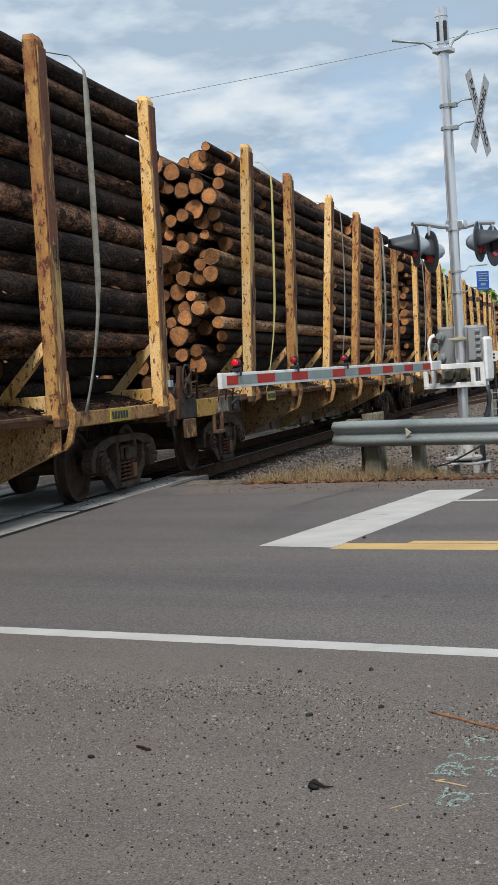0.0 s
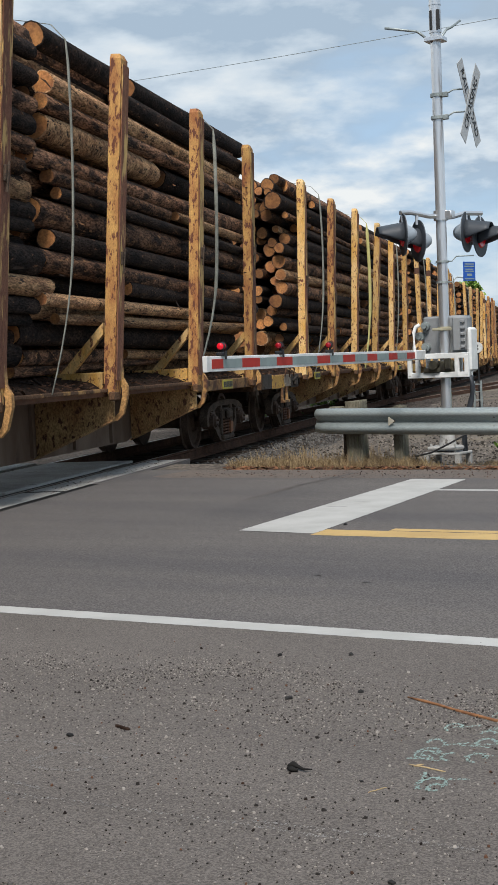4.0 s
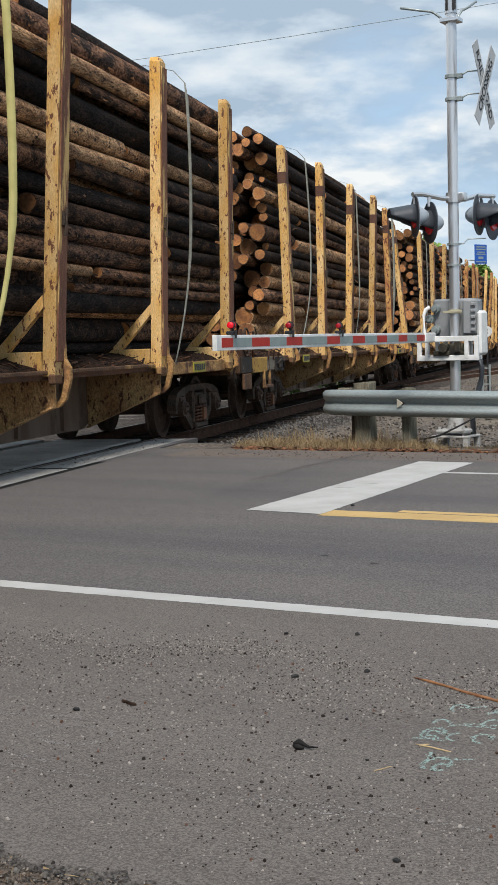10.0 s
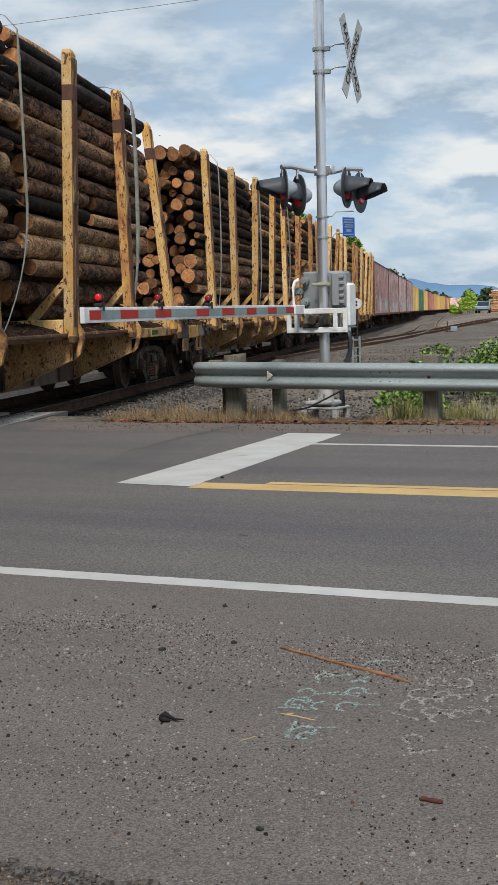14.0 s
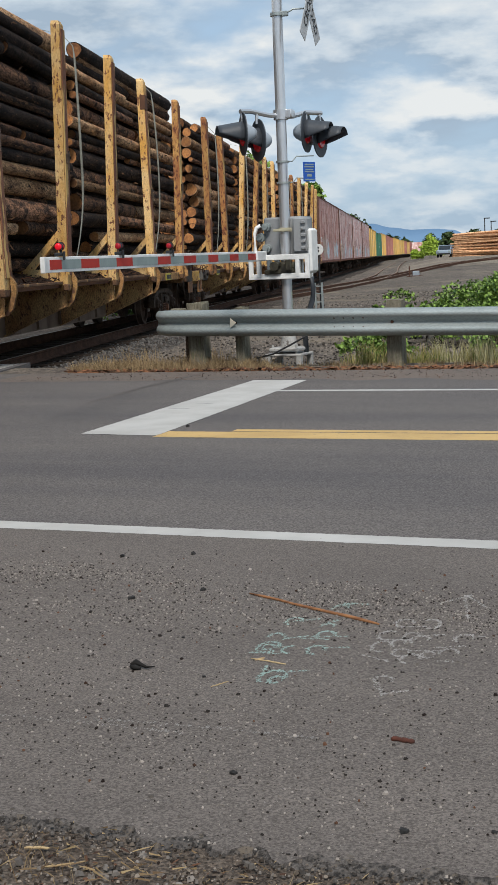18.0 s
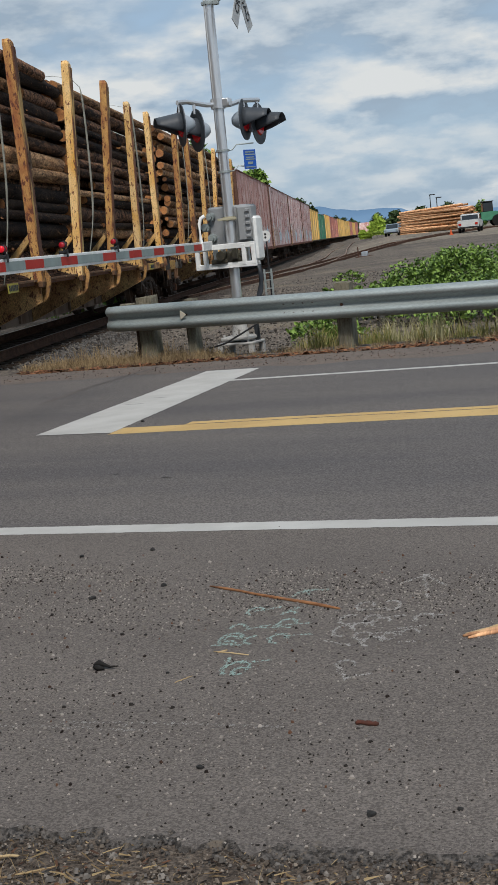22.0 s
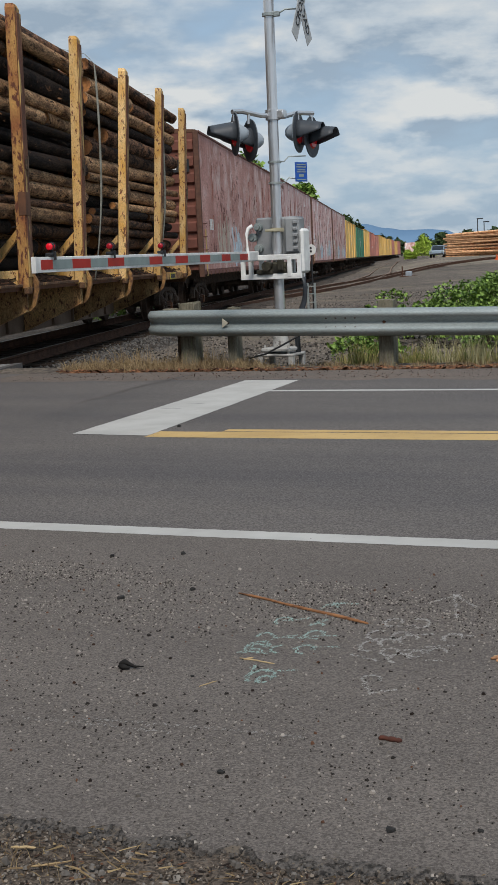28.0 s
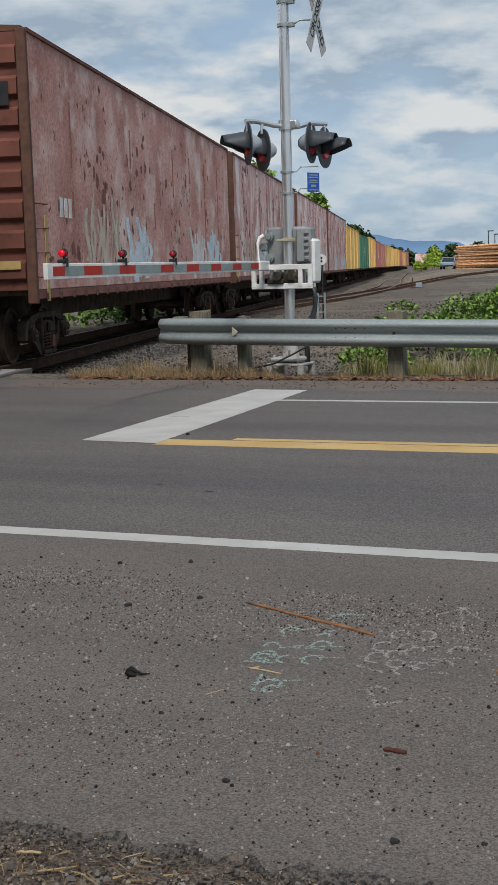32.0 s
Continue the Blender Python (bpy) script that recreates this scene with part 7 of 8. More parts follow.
make_stick(-0.88, 4.145, -0.72, 4.31, 0.006, 176, "pale orange wood splinter on the asphalt", M["straw"])
make_stick(-2.86, 3.975, -2.78, 3.945, 0.008, 76, "small dark twig on the asphalt", M["debris"])
make_stick(-1.677, 3.629, -1.644, 3.693, 0.0022, 77, "thin pale twig on the asphalt", M["straw"])
make_stick(-1.6, 2.47, -1.54, 2.485, 0.004, 78, "pale wood chip on the gravel verge", M["straw"])
make_stick(-1.5, 2.4, -1.43, 2.45, 0.003, 79, "pale dry twig on the gravel verge", M["straw"])


def spray(name, strokes, material, label, seed, w=0.012, gap=0.45):
    """Faded sprayed marks: strokes broken into many small ragged dabs just above the asphalt."""
    rnd = random.Random(seed)
    V, F = [], []
    for k, (x, y, rx, ry, a0, a1, rot) in enumerate(strokes):
        n = max(8, int((rx + ry) * abs(a1 - a0) / 2 / 0.0011))
        for i in range(n):
            if rnd.random() < gap:
                continue
            a = a0 + (a1 - a0) * (i + rnd.random()) / n
            px, py = rx * math.cos(a), ry * math.sin(a)
            cx = x + px * math.cos(rot) - py * math.sin(rot) + rnd.gauss(0, w * 0.5)
            cy = y + px * math.sin(rot) + py * math.cos(rot) + rnd.gauss(0, w * 0.5)
            r_, b0 = 0.0008 + 0.0034 * rnd.random() ** 1.8, len(V)
            z = 0.0012 + 0.0012 * rnd.random()
            for q in range(6):
                th = 6.283 * q / 6
                V.append((cx + 0.8 * r_ * math.cos(th) * rnd.uniform(0.6, 1.2), cy + 1.9 * r_ * math.sin(th) * rnd.uniform(0.6, 1.2), z))
            F.append([b0 + q for q in range(6)])
    return tagged(add_mesh(name, V, F, material), label, "paint mark", kind="structure")


def loop(x, y, r, turn=5.6, rot=0.0):
    return (x, y, r, r * 1.7, rot, rot + turn, 0.1)


def dash(x, y, half, rot):
    return (x, y, half, 0.002, 0.3, 2.84, rot)


spray("spray_mark", [dash(-1.6, 4.63, 0.06, 1.0), dash(-1.56, 4.67, 0.05, 0.2), loop(-1.6, 4.61, 0.025, 3.0), loop(-1.7, 4.39, 0.028, 4.5), dash(-1.66, 4.42, 0.05, 0.6), dash(-1.57, 4.4, 0.05, 1.2), loop(-1.56, 4.36, 0.02, 3), loop(-1.53, 4.25, 0.03, 4), dash(-1.5, 4.24, 0.06, 0.3), dash(-1.55, 4.2, 0.05, 0.1), loop(-1.668, 4.07, 0.036), loop(-1.668, 4.07, 0.018), loop(-1.69, 4.19, 0.025, 3.4), dash(-1.62, 4.2, 0.04, 0.7), loop(-1.585, 4.06, 0.025, 3.5, 1.5), loop(-1.5, 4.08, 0.028, 5), dash(-1.44, 4.12, 0.04, 0.2), dash(-1.58, 3.83, 0.05, 1.8), loop(-1.53, 3.77, 0.04, 4), loop(-1.51, 3.75, 0.02), dash(-1.49, 3.84, 0.05, 0.4), dash(-1.66, 4.0, 0.05, 0.1)], M["spray_teal"], "faded teal survey paint marks on the asphalt", 82, 0.008, 0.1)
spray("spray_mark", [loop(-1.31, 4.46, 0.03, 4.6), dash(-1.28, 4.42, 0.04, 0.3), loop(-1.22, 4.47, 0.035, 3.4, -1), dash(-1.22, 4.43, 0.03, 2.2), loop(-1.32, 4.3, 0.032, 4.4, 1), loop(-1.3, 4.17, 0.035, 5), loop(-1.24, 4.31, 0.026), loop(-1.2, 4.27, 0.03, 4), dash(-1.18, 4.33, 0.05, 0.5), loop(-1.06, 4.32, 0.032, 3.8), dash(-1.04, 4.36, 0.04, 0.1), dash(-1.28, 4.04, 0.06, 2.7), loop(-1.22, 4.12, 0.025), loop(-1.17, 4.06, 0.03, 4.4), dash(-1.14, 4.16, 0.05, 0.2), loop(-1.07, 4.15, 0.03, 3.6), dash(-1.08, 4.22, 0.05, 0.4), loop(-1.13, 4.12, 0.02), dash(-1.06, 4.06, 0.03, 0.2), loop(-1.26, 4.22, 0.024, 4)], M["spray_white"], "faded white survey paint marks on the asphalt", 84, 0.008, 0.15)
spray("spray_arrow", [dash(-1.155, 4.73, 0.17, 1.85), dash(-1.22, 4.82, 0.085, 1.05), dash(-1.14, 4.81, 0.09, 2.2), dash(-1.18, 3.76, 0.075, 2.05), dash(-1.12, 3.73, 0.045, 0.6), loop(-1.19, 3.82, 0.03, 3)], M["spray_white"], "faded white survey arrow on the asphalt", 85, 0.008, 0.1)
spray("paint_scuff", [(-2.2, 3.2, 0.75, 0.03, 0.6, 2.6, 0.04), (-3.1, 3.62, 0.3, 0.06, 0.3, 2.4, 0.3), (-2.75, 3.55, 0.13, 0.1, 0.0, 5.8, 0.2), (-2.85, 3.28, 0.2, 0.02, 0.3, 2.8, -0.05), (-1.55, 3.28, 0.35, 0.02, 0.3, 2.8, 0.05)], M["scuff"], "faint pale chalk scuff on the asphalt", 86, 0.012, 0.5)

# loose stones that roughen the yard behind the guardrail


def yard_place(r):
    y = 16.6 + 34 * r.random() ** 1.7
    x = -0.24 * y - 3.2 + r.uniform(-2.5, 7.0) * (0.6 + 0.02 * y)
    return (x, y, ground_z(x, y) + 0.004)


flakes("yard_gravel", 17000, yard_place, (0.012, 0.045), 591, M["yard_isl"], "dark grey and brown gravel stones on the yard", "gravel", False)


# a faint tyre mark across the far lane, scuffs on the stop line and small dark marks in the near lane
M["tyre_mark"] = mat("tyre_mark", (0.088, 0.078, 0.073), (0.118, 0.105, 0.099), 6, 0.92, bump=0.1, bump_scale=110, fine=0.3)
M["line_scuff"] = mat("line_scuff", (0.3, 0.3, 0.29), (0.44, 0.44, 0.42), 9, 0.8, bump=0.1)


def ground_mark(name, pts, half, z, material, label, seed):
    rnd = random.Random(seed)
    bm = bmesh.new()
    path = []
    for (x0, y0), (x1, y1) in zip(pts, pts[1:]):
        path += [(x0 + (x1 - x0) * i / 10, y0 + (y1 - y0) * i / 10) for i in range(10)]
    path.append(pts[-1])
    n = len(path)
    flat = abs(pts[-1][0] - pts[0][0]) > abs(pts[-1][1] - pts[0][1])
    rows = []
    for i, (x, y) in enumerate(path):
        h = half * min(1.0, 4 * i / n + 0.15, 4 * (n - 1 - i) / n + 0.15) * rnd.uniform(0.7, 1.2)
        rows.append([bm.verts.new((x - (0 if flat else h), y - (h if flat else 0), z)), bm.verts.new((x + (0 if flat else h), y + (h if flat else 0), z))])
    for a, b in zip(rows, rows[1:]):
        bm.faces.new((a[0], a[1], b[1], b[0]))
    bmesh.ops.recalc_face_normals(bm, faces=bm.faces)
    tagged(part(name, bm, material), label, "road mark", kind="structure")


ground_mark("tyre_mark", [(-6.54, 11.2), (-6.69, 12.6), (-6.72, 14.3)], 0.045, 0.0022, M["tyre_mark"], "faint dark tyre mark on the asphalt", 91)
ground_mark("line_scuff", [(-5.42, 10.77), (-5.21, 10.78)], 0.03, 0.0044, M["line_scuff"], "grey scuff on the white stop line", 92)
ground_mark("line_scuff", [(-5.34, 11.17), (-5.16, 11.16)], 0.035, 0.0044, M["line_scuff"], "grey scuff on the white stop line", 93)
ground_mark("tar_spot", [(-3.75, 7.28), (-3.69, 7.285)], 0.008, 0.0025, M["tar"], "small dark tar spot on the asphalt", 94)
ground_mark("tar_spot", [(-3.345, 7.12), (-3.265, 7.115)], 0.009, 0.0025, M["tar"], "small dark tar spot on the asphalt", 95)
make_stone(-4.66, 9.6, 0.045, 96, "small dark stone lying beside the stop line", M["dark_stone"])

# ---- the yard and the distance ----


def side_track(name, pts, label):
    """Low rusty rails along points (s, a) right of the main line."""
    t_ = thing(name, label, "railway track")
    tagged(t_, kind="structure")
    for off in (-0.75, 0.75):
        bm = bmesh.new()
        prev = None
        for s, a in pts:
            c = trk(s, a + off)
            zz = max(ground_z(c.x, c.y), -0.3) + 0.05
            ring = [bm.verts.new(trk(s, a + off + u, zz + v)) for u, v in ((-0.04, -0.1), (0.04, -0.1), (0.04, 0.1), (-0.04, 0.1))]
            if prev:
                for i in range(4):
                    f = bm.faces.new((prev[i], prev[(i + 1) % 4], ring[(i + 1) % 4], ring[i]))
                    f.material_index = 1 if i == 2 else 0
            prev = ring
        bmesh.ops.recalc_face_normals(bm, faces=bm.faces)
        part("rail", bm, [M["rail_rust"], M["rail_brown"]], t_)


M["rail_brown"] = mat("rail_brown", (0.3, 0.2, 0.14), (0.2, 0.13, 0.09), 2, 0.6, metal=0.3)
side_track("siding_track", [(44, -0.3), (56, -1.6), (66, -3.1), (78, -4.4), (92, -6.6), (106, -9.6), (122, -14.5), (140, -21)], "rusty siding track curving away from the main line")
side_track("siding_track", [(78, -4.4), (95, -4.9), (130, -4.6), (200, -4.2), (420, -4.2)], "rusty siding track beside the main line")
side_track("siding_track", [(96, -26.0), (112, -27.5), (140, -30.0)], "rusty siding track in the yard")

# pale, dusty lot of the yard
M["yard_dust"] = mat("yard_dust", (0.23, 0.195, 0.152), (0.145, 0.122, 0.096), 0.16, 0.95, bump=0.5, bump_scale=6, fine=0.45, spot=(0.14, 0.132, 0.08), spot_scale=0.25, spot_at=0.56, spot_soft=0.12)
bm_ = bmesh.new()
rows_ = []
for j_ in range(40):
    y_ = 98 + 4.6 * j_
    edge_ = 1.5 * noise.noise(Vector((j_ * 0.4, 3.1, 0.0)))
    lo_x, hi_x = -0.292 * y_ - 1.5 + edge_, 12 + edge_
    rows_.append([bm_.verts.new((lo_x + (hi_x - lo_x) * q_ / 12, y_, ground_z(lo_x + (hi_x - lo_x) * q_ / 12, y_) + 0.012)) for q_ in range(13)])
for a_, b_ in zip(rows_, rows_[1:]):
    for q_ in range(12):
        bm_.faces.new((a_[q_], a_[q_ + 1], b_[q_ + 1], b_[q_]))
tagged(part("yard", bm_, M["yard_dust"]), "pale dusty gravel lot of the rail yard", "ground", kind="structure")

# small white switch stand
g_ = ground_z(-22.8, 78)
st_ = thing("switch_stand", "small white and rusty switch stand on the gravel", "switch stand", at=pose(-22.8, 78, g_))
bm_ = bmesh.new()
box(bm_, -0.18, 0.18, -0.14, 0.14, 0.0, 0.3, 0.03)
part("case", bm_, M["lamp_grey"], st_)
bm_ = bmesh.new()
box(bm_, -0.5, 0.5, -0.3, 0.3, -0.05, 0.04, 0.02)
rod(bm_, (-0.4, 0, 0), (-0.4, 0, 0.6), 0.04, seg=8)
part("base", bm_, M["rail_rust"], st_)

# parked freight car on the siding
hp_ = thing("parked_freight_car", "faded pinkish grey freight car standing on the siding far off", "railway car", at=track_pose(395, -3.4, 0.0))
bm_ = bmesh.new()
prism(bm_, [(0, 1.6), (0, 4.3), (14, 4.3), (14, 1.6), (12, 1.0), (2, 1.0)], -1.5, 1.5)
part("body", bm_, M["boxcar_pale"], hp_)
bm_ = bmesh.new()
box(bm_, 0.2, 13.8, -1.2, 1.2, 0.7, 1.05, 0.02)
part("underframe", bm_, M["truck_steel"], hp_)
make_truck(hp_, 1.6)
make_truck(hp_, 12.4)


def make_vehicle(name, label, x, y, turn, body, dims, pickup=False):
    """A road vehicle with a shaped body, glazing, lamps and wheels."""
    L_, W, H = dims
    v = thing(name, label, "car", at=pose(x, y, ground_z(x, y), 0, 0, turn))
    bm = bmesh.new()
    if pickup:
        prism(bm, [(-L_ / 2, 0.45), (-L_ / 2, 1.05), (-0.2, 1.08), (L_ / 2 - 0.2, 1.0), (L_ / 2, 0.8), (L_ / 2, 0.4)], -W / 2, W / 2)
        prism(bm, [(-0.3, 1.06), (-0.15, H - 0.02), (0.9, H), (1.45, 1.06)], -W / 2 + 0.1, W / 2 - 0.1)
    else:
        prism(bm, [(-L_ / 2, 0.35), (-L_ / 2, 0.95), (L_ / 2 - 0.1, 0.9), (L_ / 2, 0.7), (L_ / 2, 0.35)], -W / 2, W / 2)
        prism(bm, [(-L_ / 2 + 0.1, 0.94), (-L_ / 2 + 0.5, H), (0.5, H), (1.2, 0.92)], -W / 2 + 0.1, W / 2 - 0.1)
    bmesh.ops.bevel(bm, geom=bm.edges[:], offset=0.05, segments=2, affect="EDGES")
    smooth(part("body", bm, body, v), 30)
    bm = bmesh.new()
    if pickup:
        prism(bm, [(-0.33, 1.12), (-0.2, H - 0.12), (-0.16, H - 0.12), (-0.29, 1.12)], -W / 2 + 0.2, W / 2 - 0.2)
        prism(bm, [(-0.1, 1.14), (0.0, H - 0.1), (0.8, H - 0.1), (1.2, 1.14)], -W / 2 + 0.085, W / 2 - 0.085)
    else:
        prism(bm, [(0.54, H - 0.08), (0.58, H - 0.06), (1.24, 0.98), (1.16, 0.98)], -W / 2 + 0.2, W / 2 - 0.2)
        prism(bm, [(-L_ / 2 + 0.3, 1.0), (-L_ / 2 + 0.6, H - 0.1), (0.45, H - 0.1), (1.0, 1.0)], -W / 2 + 0.085, W / 2 - 0.085)
    part("windows", bm, M["glass_dark"], v)
    for sx in (-1, 1):
        for sy in (-1, 1):
            bm = bmesh.new()
            rod(bm, (sx * L_ * 0.31, sy * (W / 2 - 0.2), 0.34), (sx * L_ * 0.31, sy * (W / 2 + 0.01), 0.34), 0.34, seg=18)
            part("wheel", bm, M["rubber"], v)
    for sy in (-1, 1):
        bm = bmesh.new()
        xx = -L_ / 2 if pickup else L_ / 2
        box(bm, xx - 0.04, xx + 0.04, sy * (W / 2 - 0.2) - 0.12, sy * (W / 2 - 0.2) + 0.12, 0.62, 0.82, 0.02)
        part("lamp", bm, M["red_sheet"] if pickup else M["white_sheet"], v)
    bm = bmesh.new()
    xx = -L_ / 2 - 0.05 if pickup else L_ / 2 + 0.03
    box(bm, xx - 0.06, xx + 0.06, -W / 2 + 0.1, W / 2 - 0.1, 0.38, 0.52, 0.02)
    part("bumper", bm, M["black"], v)


make_vehicle("parked_car", "dark blue-grey car parked on the gravel yard", -44.4, 165, -82, M["car_blue"], (4.4, 1.8, 1.5))
make_vehicle("pickup_truck", "white pickup truck parked on the gravel yard", -24.75, 118, 97, M["car_white"], (5.0, 1.8, 1.6), True)
bm_ = bmesh.new()
rod(bm_, (0, 0, 0.03), (0, 0, 0.5), 0.13, 0.03, seg=14)
box(bm_, -0.18, 0.18, -0.18, 0.18, 0, 0.035, 0.01)
tagged(part("traffic_cone", bm_, M["cone"], at=pose(-25.4, 113, ground_z(-25.4, 113))), "small orange traffic cone on the yard", "cone")


def make_pile(x0=-43.2, y0=166, high=2.7, seed=91):
    """A long stack of barkless logs in the yard."""
    rnd = random.Random(seed)
    p = thing("log_pile", "long stacked pile of orange-brown logs in the yard", "logs", at=pose(x0, y0, ground_z(x0, y0), 0, 0, -28))
    me = LOGS_YARD
    z, row = 0.0, 0
    while z < high:
        r = rnd.uniform(0.08, 0.15)
        for k in range(4):
            a = rnd.uniform(-0.6, 0.3) + row * 0.03
            b = 11.5 + rnd.uniform(-0.4, 0.8) - row * 0.06
            m4 = Matrix.Translation((a, -1.0 + k * 0.5, z + r)) @ pose(0, 0, 0, rnd.uniform(0, 360), rnd.gauss(0, 0.8), rnd.gauss(0, 0.8)) @ Matrix.Diagonal((b - a, r, r, 1))
            share("log", rnd.choice(me), p, m4)
        z += r * 1.55
        row += 1


LOGS_YARD = log_meshes("log", 5, 92, M["pile_wood"])
make_pile()
make_pile(-30.6, 168, 2.0, 94)


def make_loader(x, y, turn):
    """A green wheel loader: body, cab, engine cover, boom and wheels."""
    g = ground_z(x, y)
    v = thing("wheel_loader", "green wheel loader with a dark cab beside the log pile", "loader", at=pose(x, y, g, 0, 0, turn))
    bm = bmesh.new()
    prism(bm, [(-0.9, 0.7), (-0.9, 1.7), (1.0, 1.75), (1.2, 1.1), (1.2, 0.7)], -0.9, 0.9)
    bmesh.ops.bevel(bm, geom=bm.edges[:], offset=0.06, segments=2, affect="EDGES")
    part("body", bm, M["load_green"], v)
    bm = bmesh.new()
    box(bm, -0.6, 0.6, -0.65, 0.65, 1.7, 2.85, 0.08)
    part("cab", bm, M["glass_dark"], v)
    bm = bmesh.new()
    box(bm, -0.7, 0.7, -0.75, 0.75, 2.85, 2.97, 0.04)
    part("cab_roof", bm, M["black"], v)
    bm = bmesh.new()
    box(bm, -2.5, -0.9, -0.75, 0.75, 0.8, 1.6, 0.12)
    part("engine_cover", bm, M["black"], v)
    bm = bmesh.new()
    tube(bm, [(1.0, 0, 1.5), (2.0, 0, 1.7), (2.9, 0, 0.8)], 0.13, 8)
    part("boom", bm, M["load_green"], v)
    for sx in (-1.7, 1.0):
        for sy in (-1, 1):
            bm = bmesh.new()
            rod(bm, (sx, sy * 0.75, 0.65), (sx, sy * 1.15, 0.65), 0.65, seg=20)
            part("wheel", bm, M["rubber"], v)


make_loader(-31.9, 162, 20)


def make_lamp_post(x, y, h):
    g = ground_z(x, y)
    s = thing("yard_light", "tall thin dark light pole in the yard", "street lamp", at=pose(x, y, g))
    bm = bmesh.new()
    rod(bm, (0, 0, 0), (0, 0, h), 0.1, 0.06, seg=8)
    part("pole", bm, M["black"], s)
    bm = bmesh.new()
    box(bm, -0.1, 0.75, -0.14, 0.14, h - 0.06, h + 0.08, 0.02)
    part("lamp_head", bm, M["black"], s)


make_lamp_post(-46.6, 195, 5.2)
make_lamp_post(-45.65, 195, 4.7)


def make_tree(x, y, h, w, seed, label, material, leaf, count, ground=None, low=0.28):
    """A tapered trunk with limbs and a broken crown of leaf clumps."""
    rnd = random.Random(seed)
    g = ground_z(x, y) if ground is None else ground
    t_ = thing("tree", label, "tree", at=pose(x, y, g))
    bm = bmesh.new()
    tube(bm, [(0, 0, -0.1), (0.05 * w, 0, h * 0.3), (-0.04 * w, 0.03 * w, h * 0.6), (0, 0, h * 0.9)], [0.05 * w, 0.04 * w, 0.025 * w, 0.01 * w], 8)
    lumps = []
    for k in range(11):
        a, u = rnd.uniform(0, 6.28), rnd.uniform(low, 0.92)
        rr = w * 0.5 * math.sin(math.pi * min(1, u * 0.85 + 0.1)) * rnd.uniform(0.35, 0.85)
        p = Vector((rr * math.cos(a), rr * math.sin(a), h * u))
        tube(bm, [(0, 0, h * u * 0.7), tuple(p * 0.6 + Vector((0, 0, h * u * 0.35))), tuple(p)], [0.018 * w, 0.012 * w, 0.005 * w], 5)
        s = w * rnd.uniform(0.16, 0.27)
        lumps.append((p.x, p.y, p.z, s, s, s * rnd.uniform(0.7, 1.1)))
    part("trunk", bm, M["tie"], t_)
    V, F = leaf_cloud(rnd, lumps, count, leaf)
    tagged(add_mesh("crown", V, F, material, t_), kind="stuff")


make_bush(-56.2, 200, [(0, 0, 0.7, 1.7, 1.3, 0.75), (-0.3, 0, 1.5, 1.25, 1.1, 0.8), (0.25, 0, 2.2, 0.85, 0.8, 0.75), (-0.05, 0, 2.9, 0.45, 0.45, 0.55), (1.5, 0, 0.6, 0.7, 0.7, 0.6)], 5200, 0.2, 101, "bright yellow-green shrub at the end of the yard", M["leafb_isl"], "shrub", 12)
make_bush(-58.3, 200, [(0, 0, 0.5, 0.9, 0.8, 0.55), (-0.4, 0, 1.0, 0.6, 0.6, 0.5)], 2200, 0.2, 102, "bright yellow-green shrub at the end of the yard", M["leafb_isl"], "shrub", 8)
make_tree(-57.0, 137, 13.2, 8.0, 103, "broad green tree behind the train", M["leaf_isl"], 0.5, 4200, -0.4)
make_tree(-52.0, 137, 10.2, 5.0, 104, "green tree behind the train", M["leaf_isl"], 0.5, 2200, -0.4)
make_tree(-92.0, 265, 10.0, 8.0, 105, "dark green tree behind the train", M["leafd_isl"], 0.7, 2400, -0.4)
make_tree(-101.0, 290, 9.0, 8.0, 106, "dark green tree behind the train", M["leafd_isl"], 0.7, 2200, -0.4)
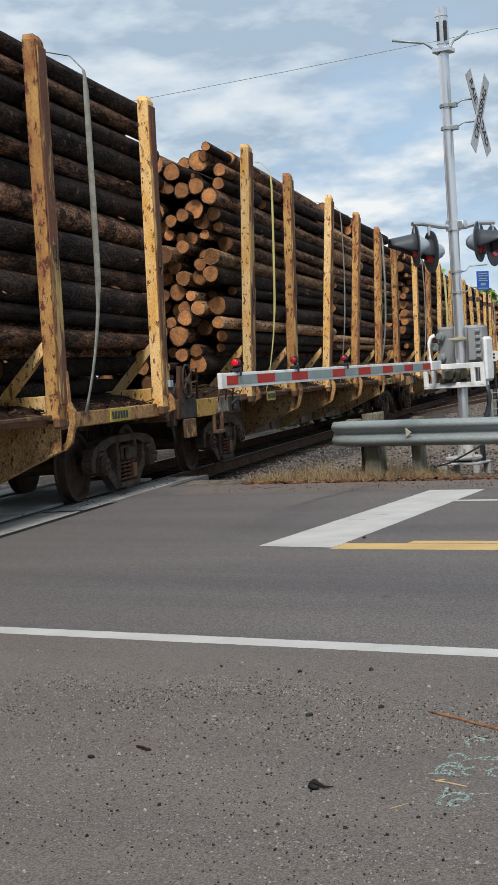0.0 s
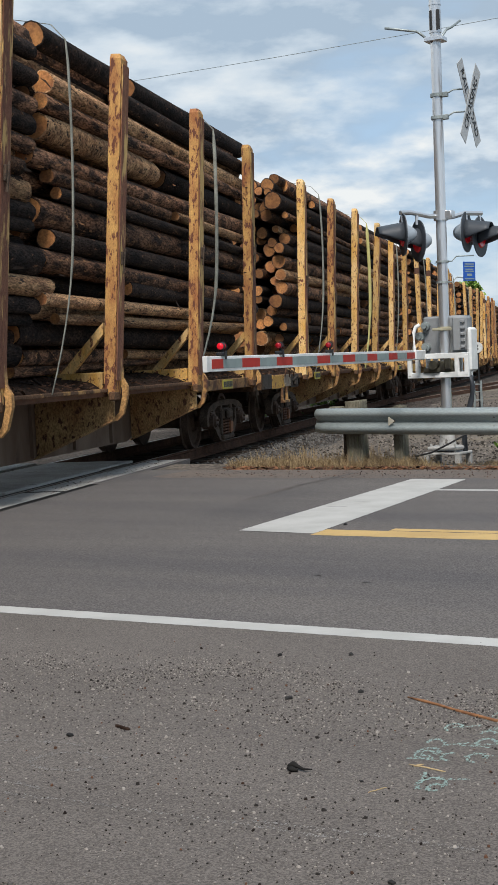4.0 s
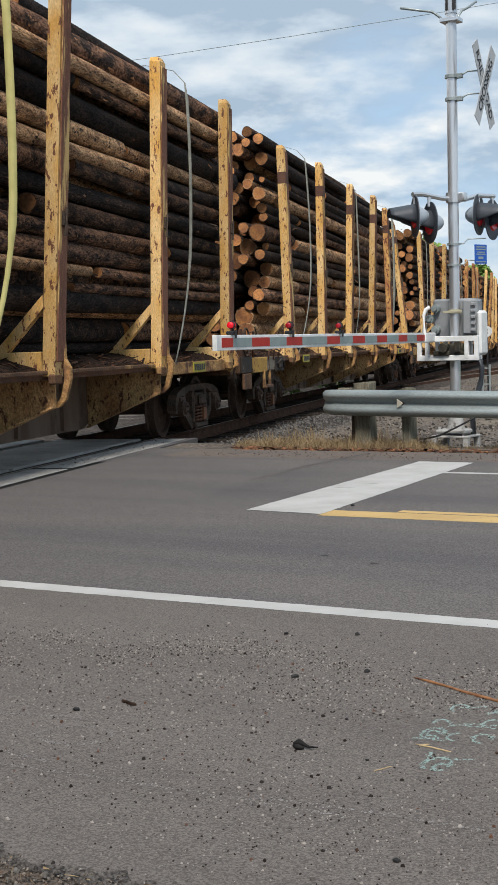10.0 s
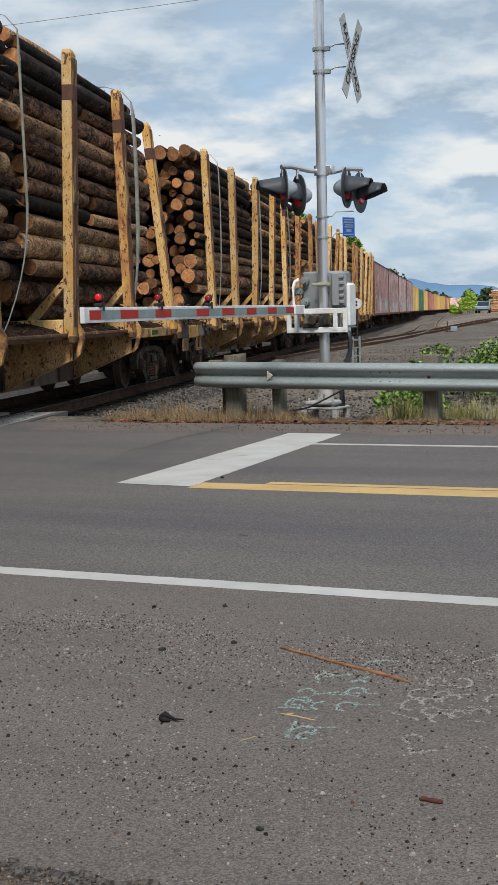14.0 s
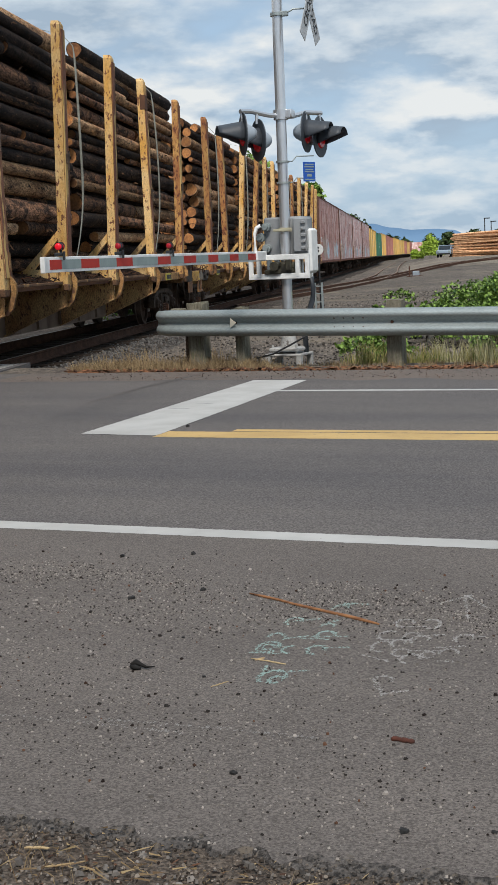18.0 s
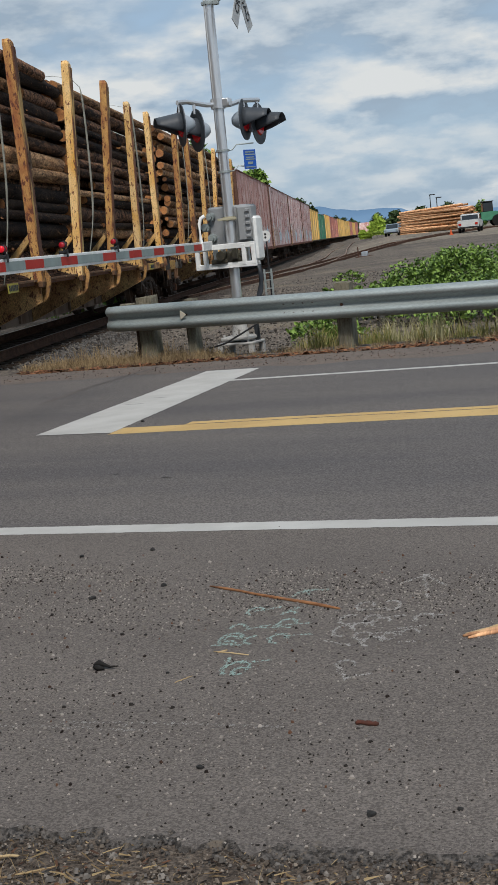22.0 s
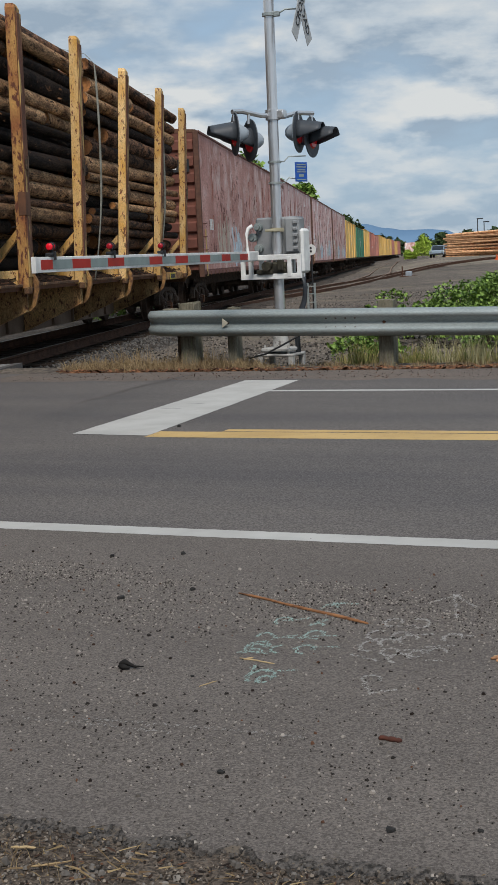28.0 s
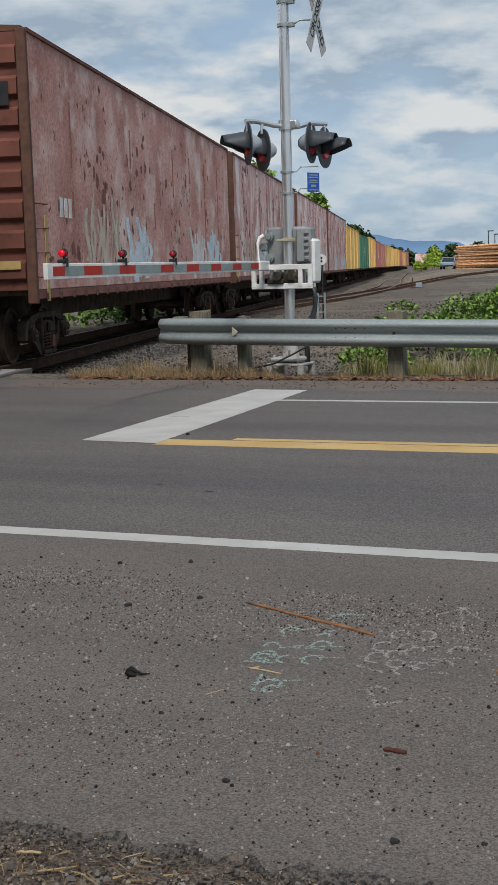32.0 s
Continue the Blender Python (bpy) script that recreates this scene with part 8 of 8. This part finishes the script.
make_tree(-37.0, 184, 3.0, 3.0, 107, "green bushy tree beside the log pile", M["leaf_isl"], 0.26, 3000, low=0.05)
for k_ in range(9):
    r_ = random.Random(200 + k_)
    make_tree(-128 + 4.6 * k_ + r_.uniform(-1, 1), 420 + r_.uniform(-12, 12), r_.uniform(4.6, 8.2), r_.uniform(6, 8), 110 + k_, "distant dark green tree on the skyline", M["leafd_isl"], 1.1, 420, 0)


def make_hills():
    """Ridges far off; their blue is distance haze put into the material."""
    for name, y, base, amp, x0, x1, seed in (("far_ridge", 3600, 46, 34, -2600, 900, 1), ("near_ridge", 3000, 30, 20, -2400, 900, 2)):
        bm = bmesh.new()
        n = 220
        prev = None
        for i in range(n):
            x = x0 + (x1 - x0) * i / (n - 1)
            h = base + amp * (noise.noise(Vector((x * 0.004 * (1 + 0.3 * seed), seed * 7.3, 0.3))) + 0.5 * noise.noise(Vector((x * 0.013, seed * 3.1, 0.9))))
            line = ((-2600, 70), (-1400, 80), (-1234, 90), (-1170, 76), (-1110, 67), (-1050, 65), (-990, 61), (-950, 46), (-850, 38), (-600, 30), (900, 28))
            h = 0.12 * (h - base)
            for (xa, ha), (xb, hb) in zip(line, line[1:]):
                if xa <= x <= xb:
                    u = (x - xa) / (xb - xa)
                    h += (ha + (hb - ha) * u * u * (3 - 2 * u)) * (1.0 if seed == 1 else 0.5)
            row = [bm.verts.new((x, y, -20)), bm.verts.new((x, y + 60, h * 0.6)), bm.verts.new((x, y + 160, h)), bm.verts.new((x, y + 400, -20))]
            if prev:
                for k in range(3):
                    bm.faces.new((prev[k], row[k], row[k + 1], prev[k + 1])).smooth = True
            prev = row
        bmesh.ops.recalc_face_normals(bm, faces=bm.faces)
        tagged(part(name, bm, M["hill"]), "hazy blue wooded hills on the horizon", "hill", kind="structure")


make_hills()


def motions():
    """The train rolls along the track towards the crossing and past it."""
    for ob, place in TRAIN:
        walk(ob, [(t, track_pose(place - run_of_train(t), 0, RAIL_Z)) for t in range(0, 33, 4)])


motions()
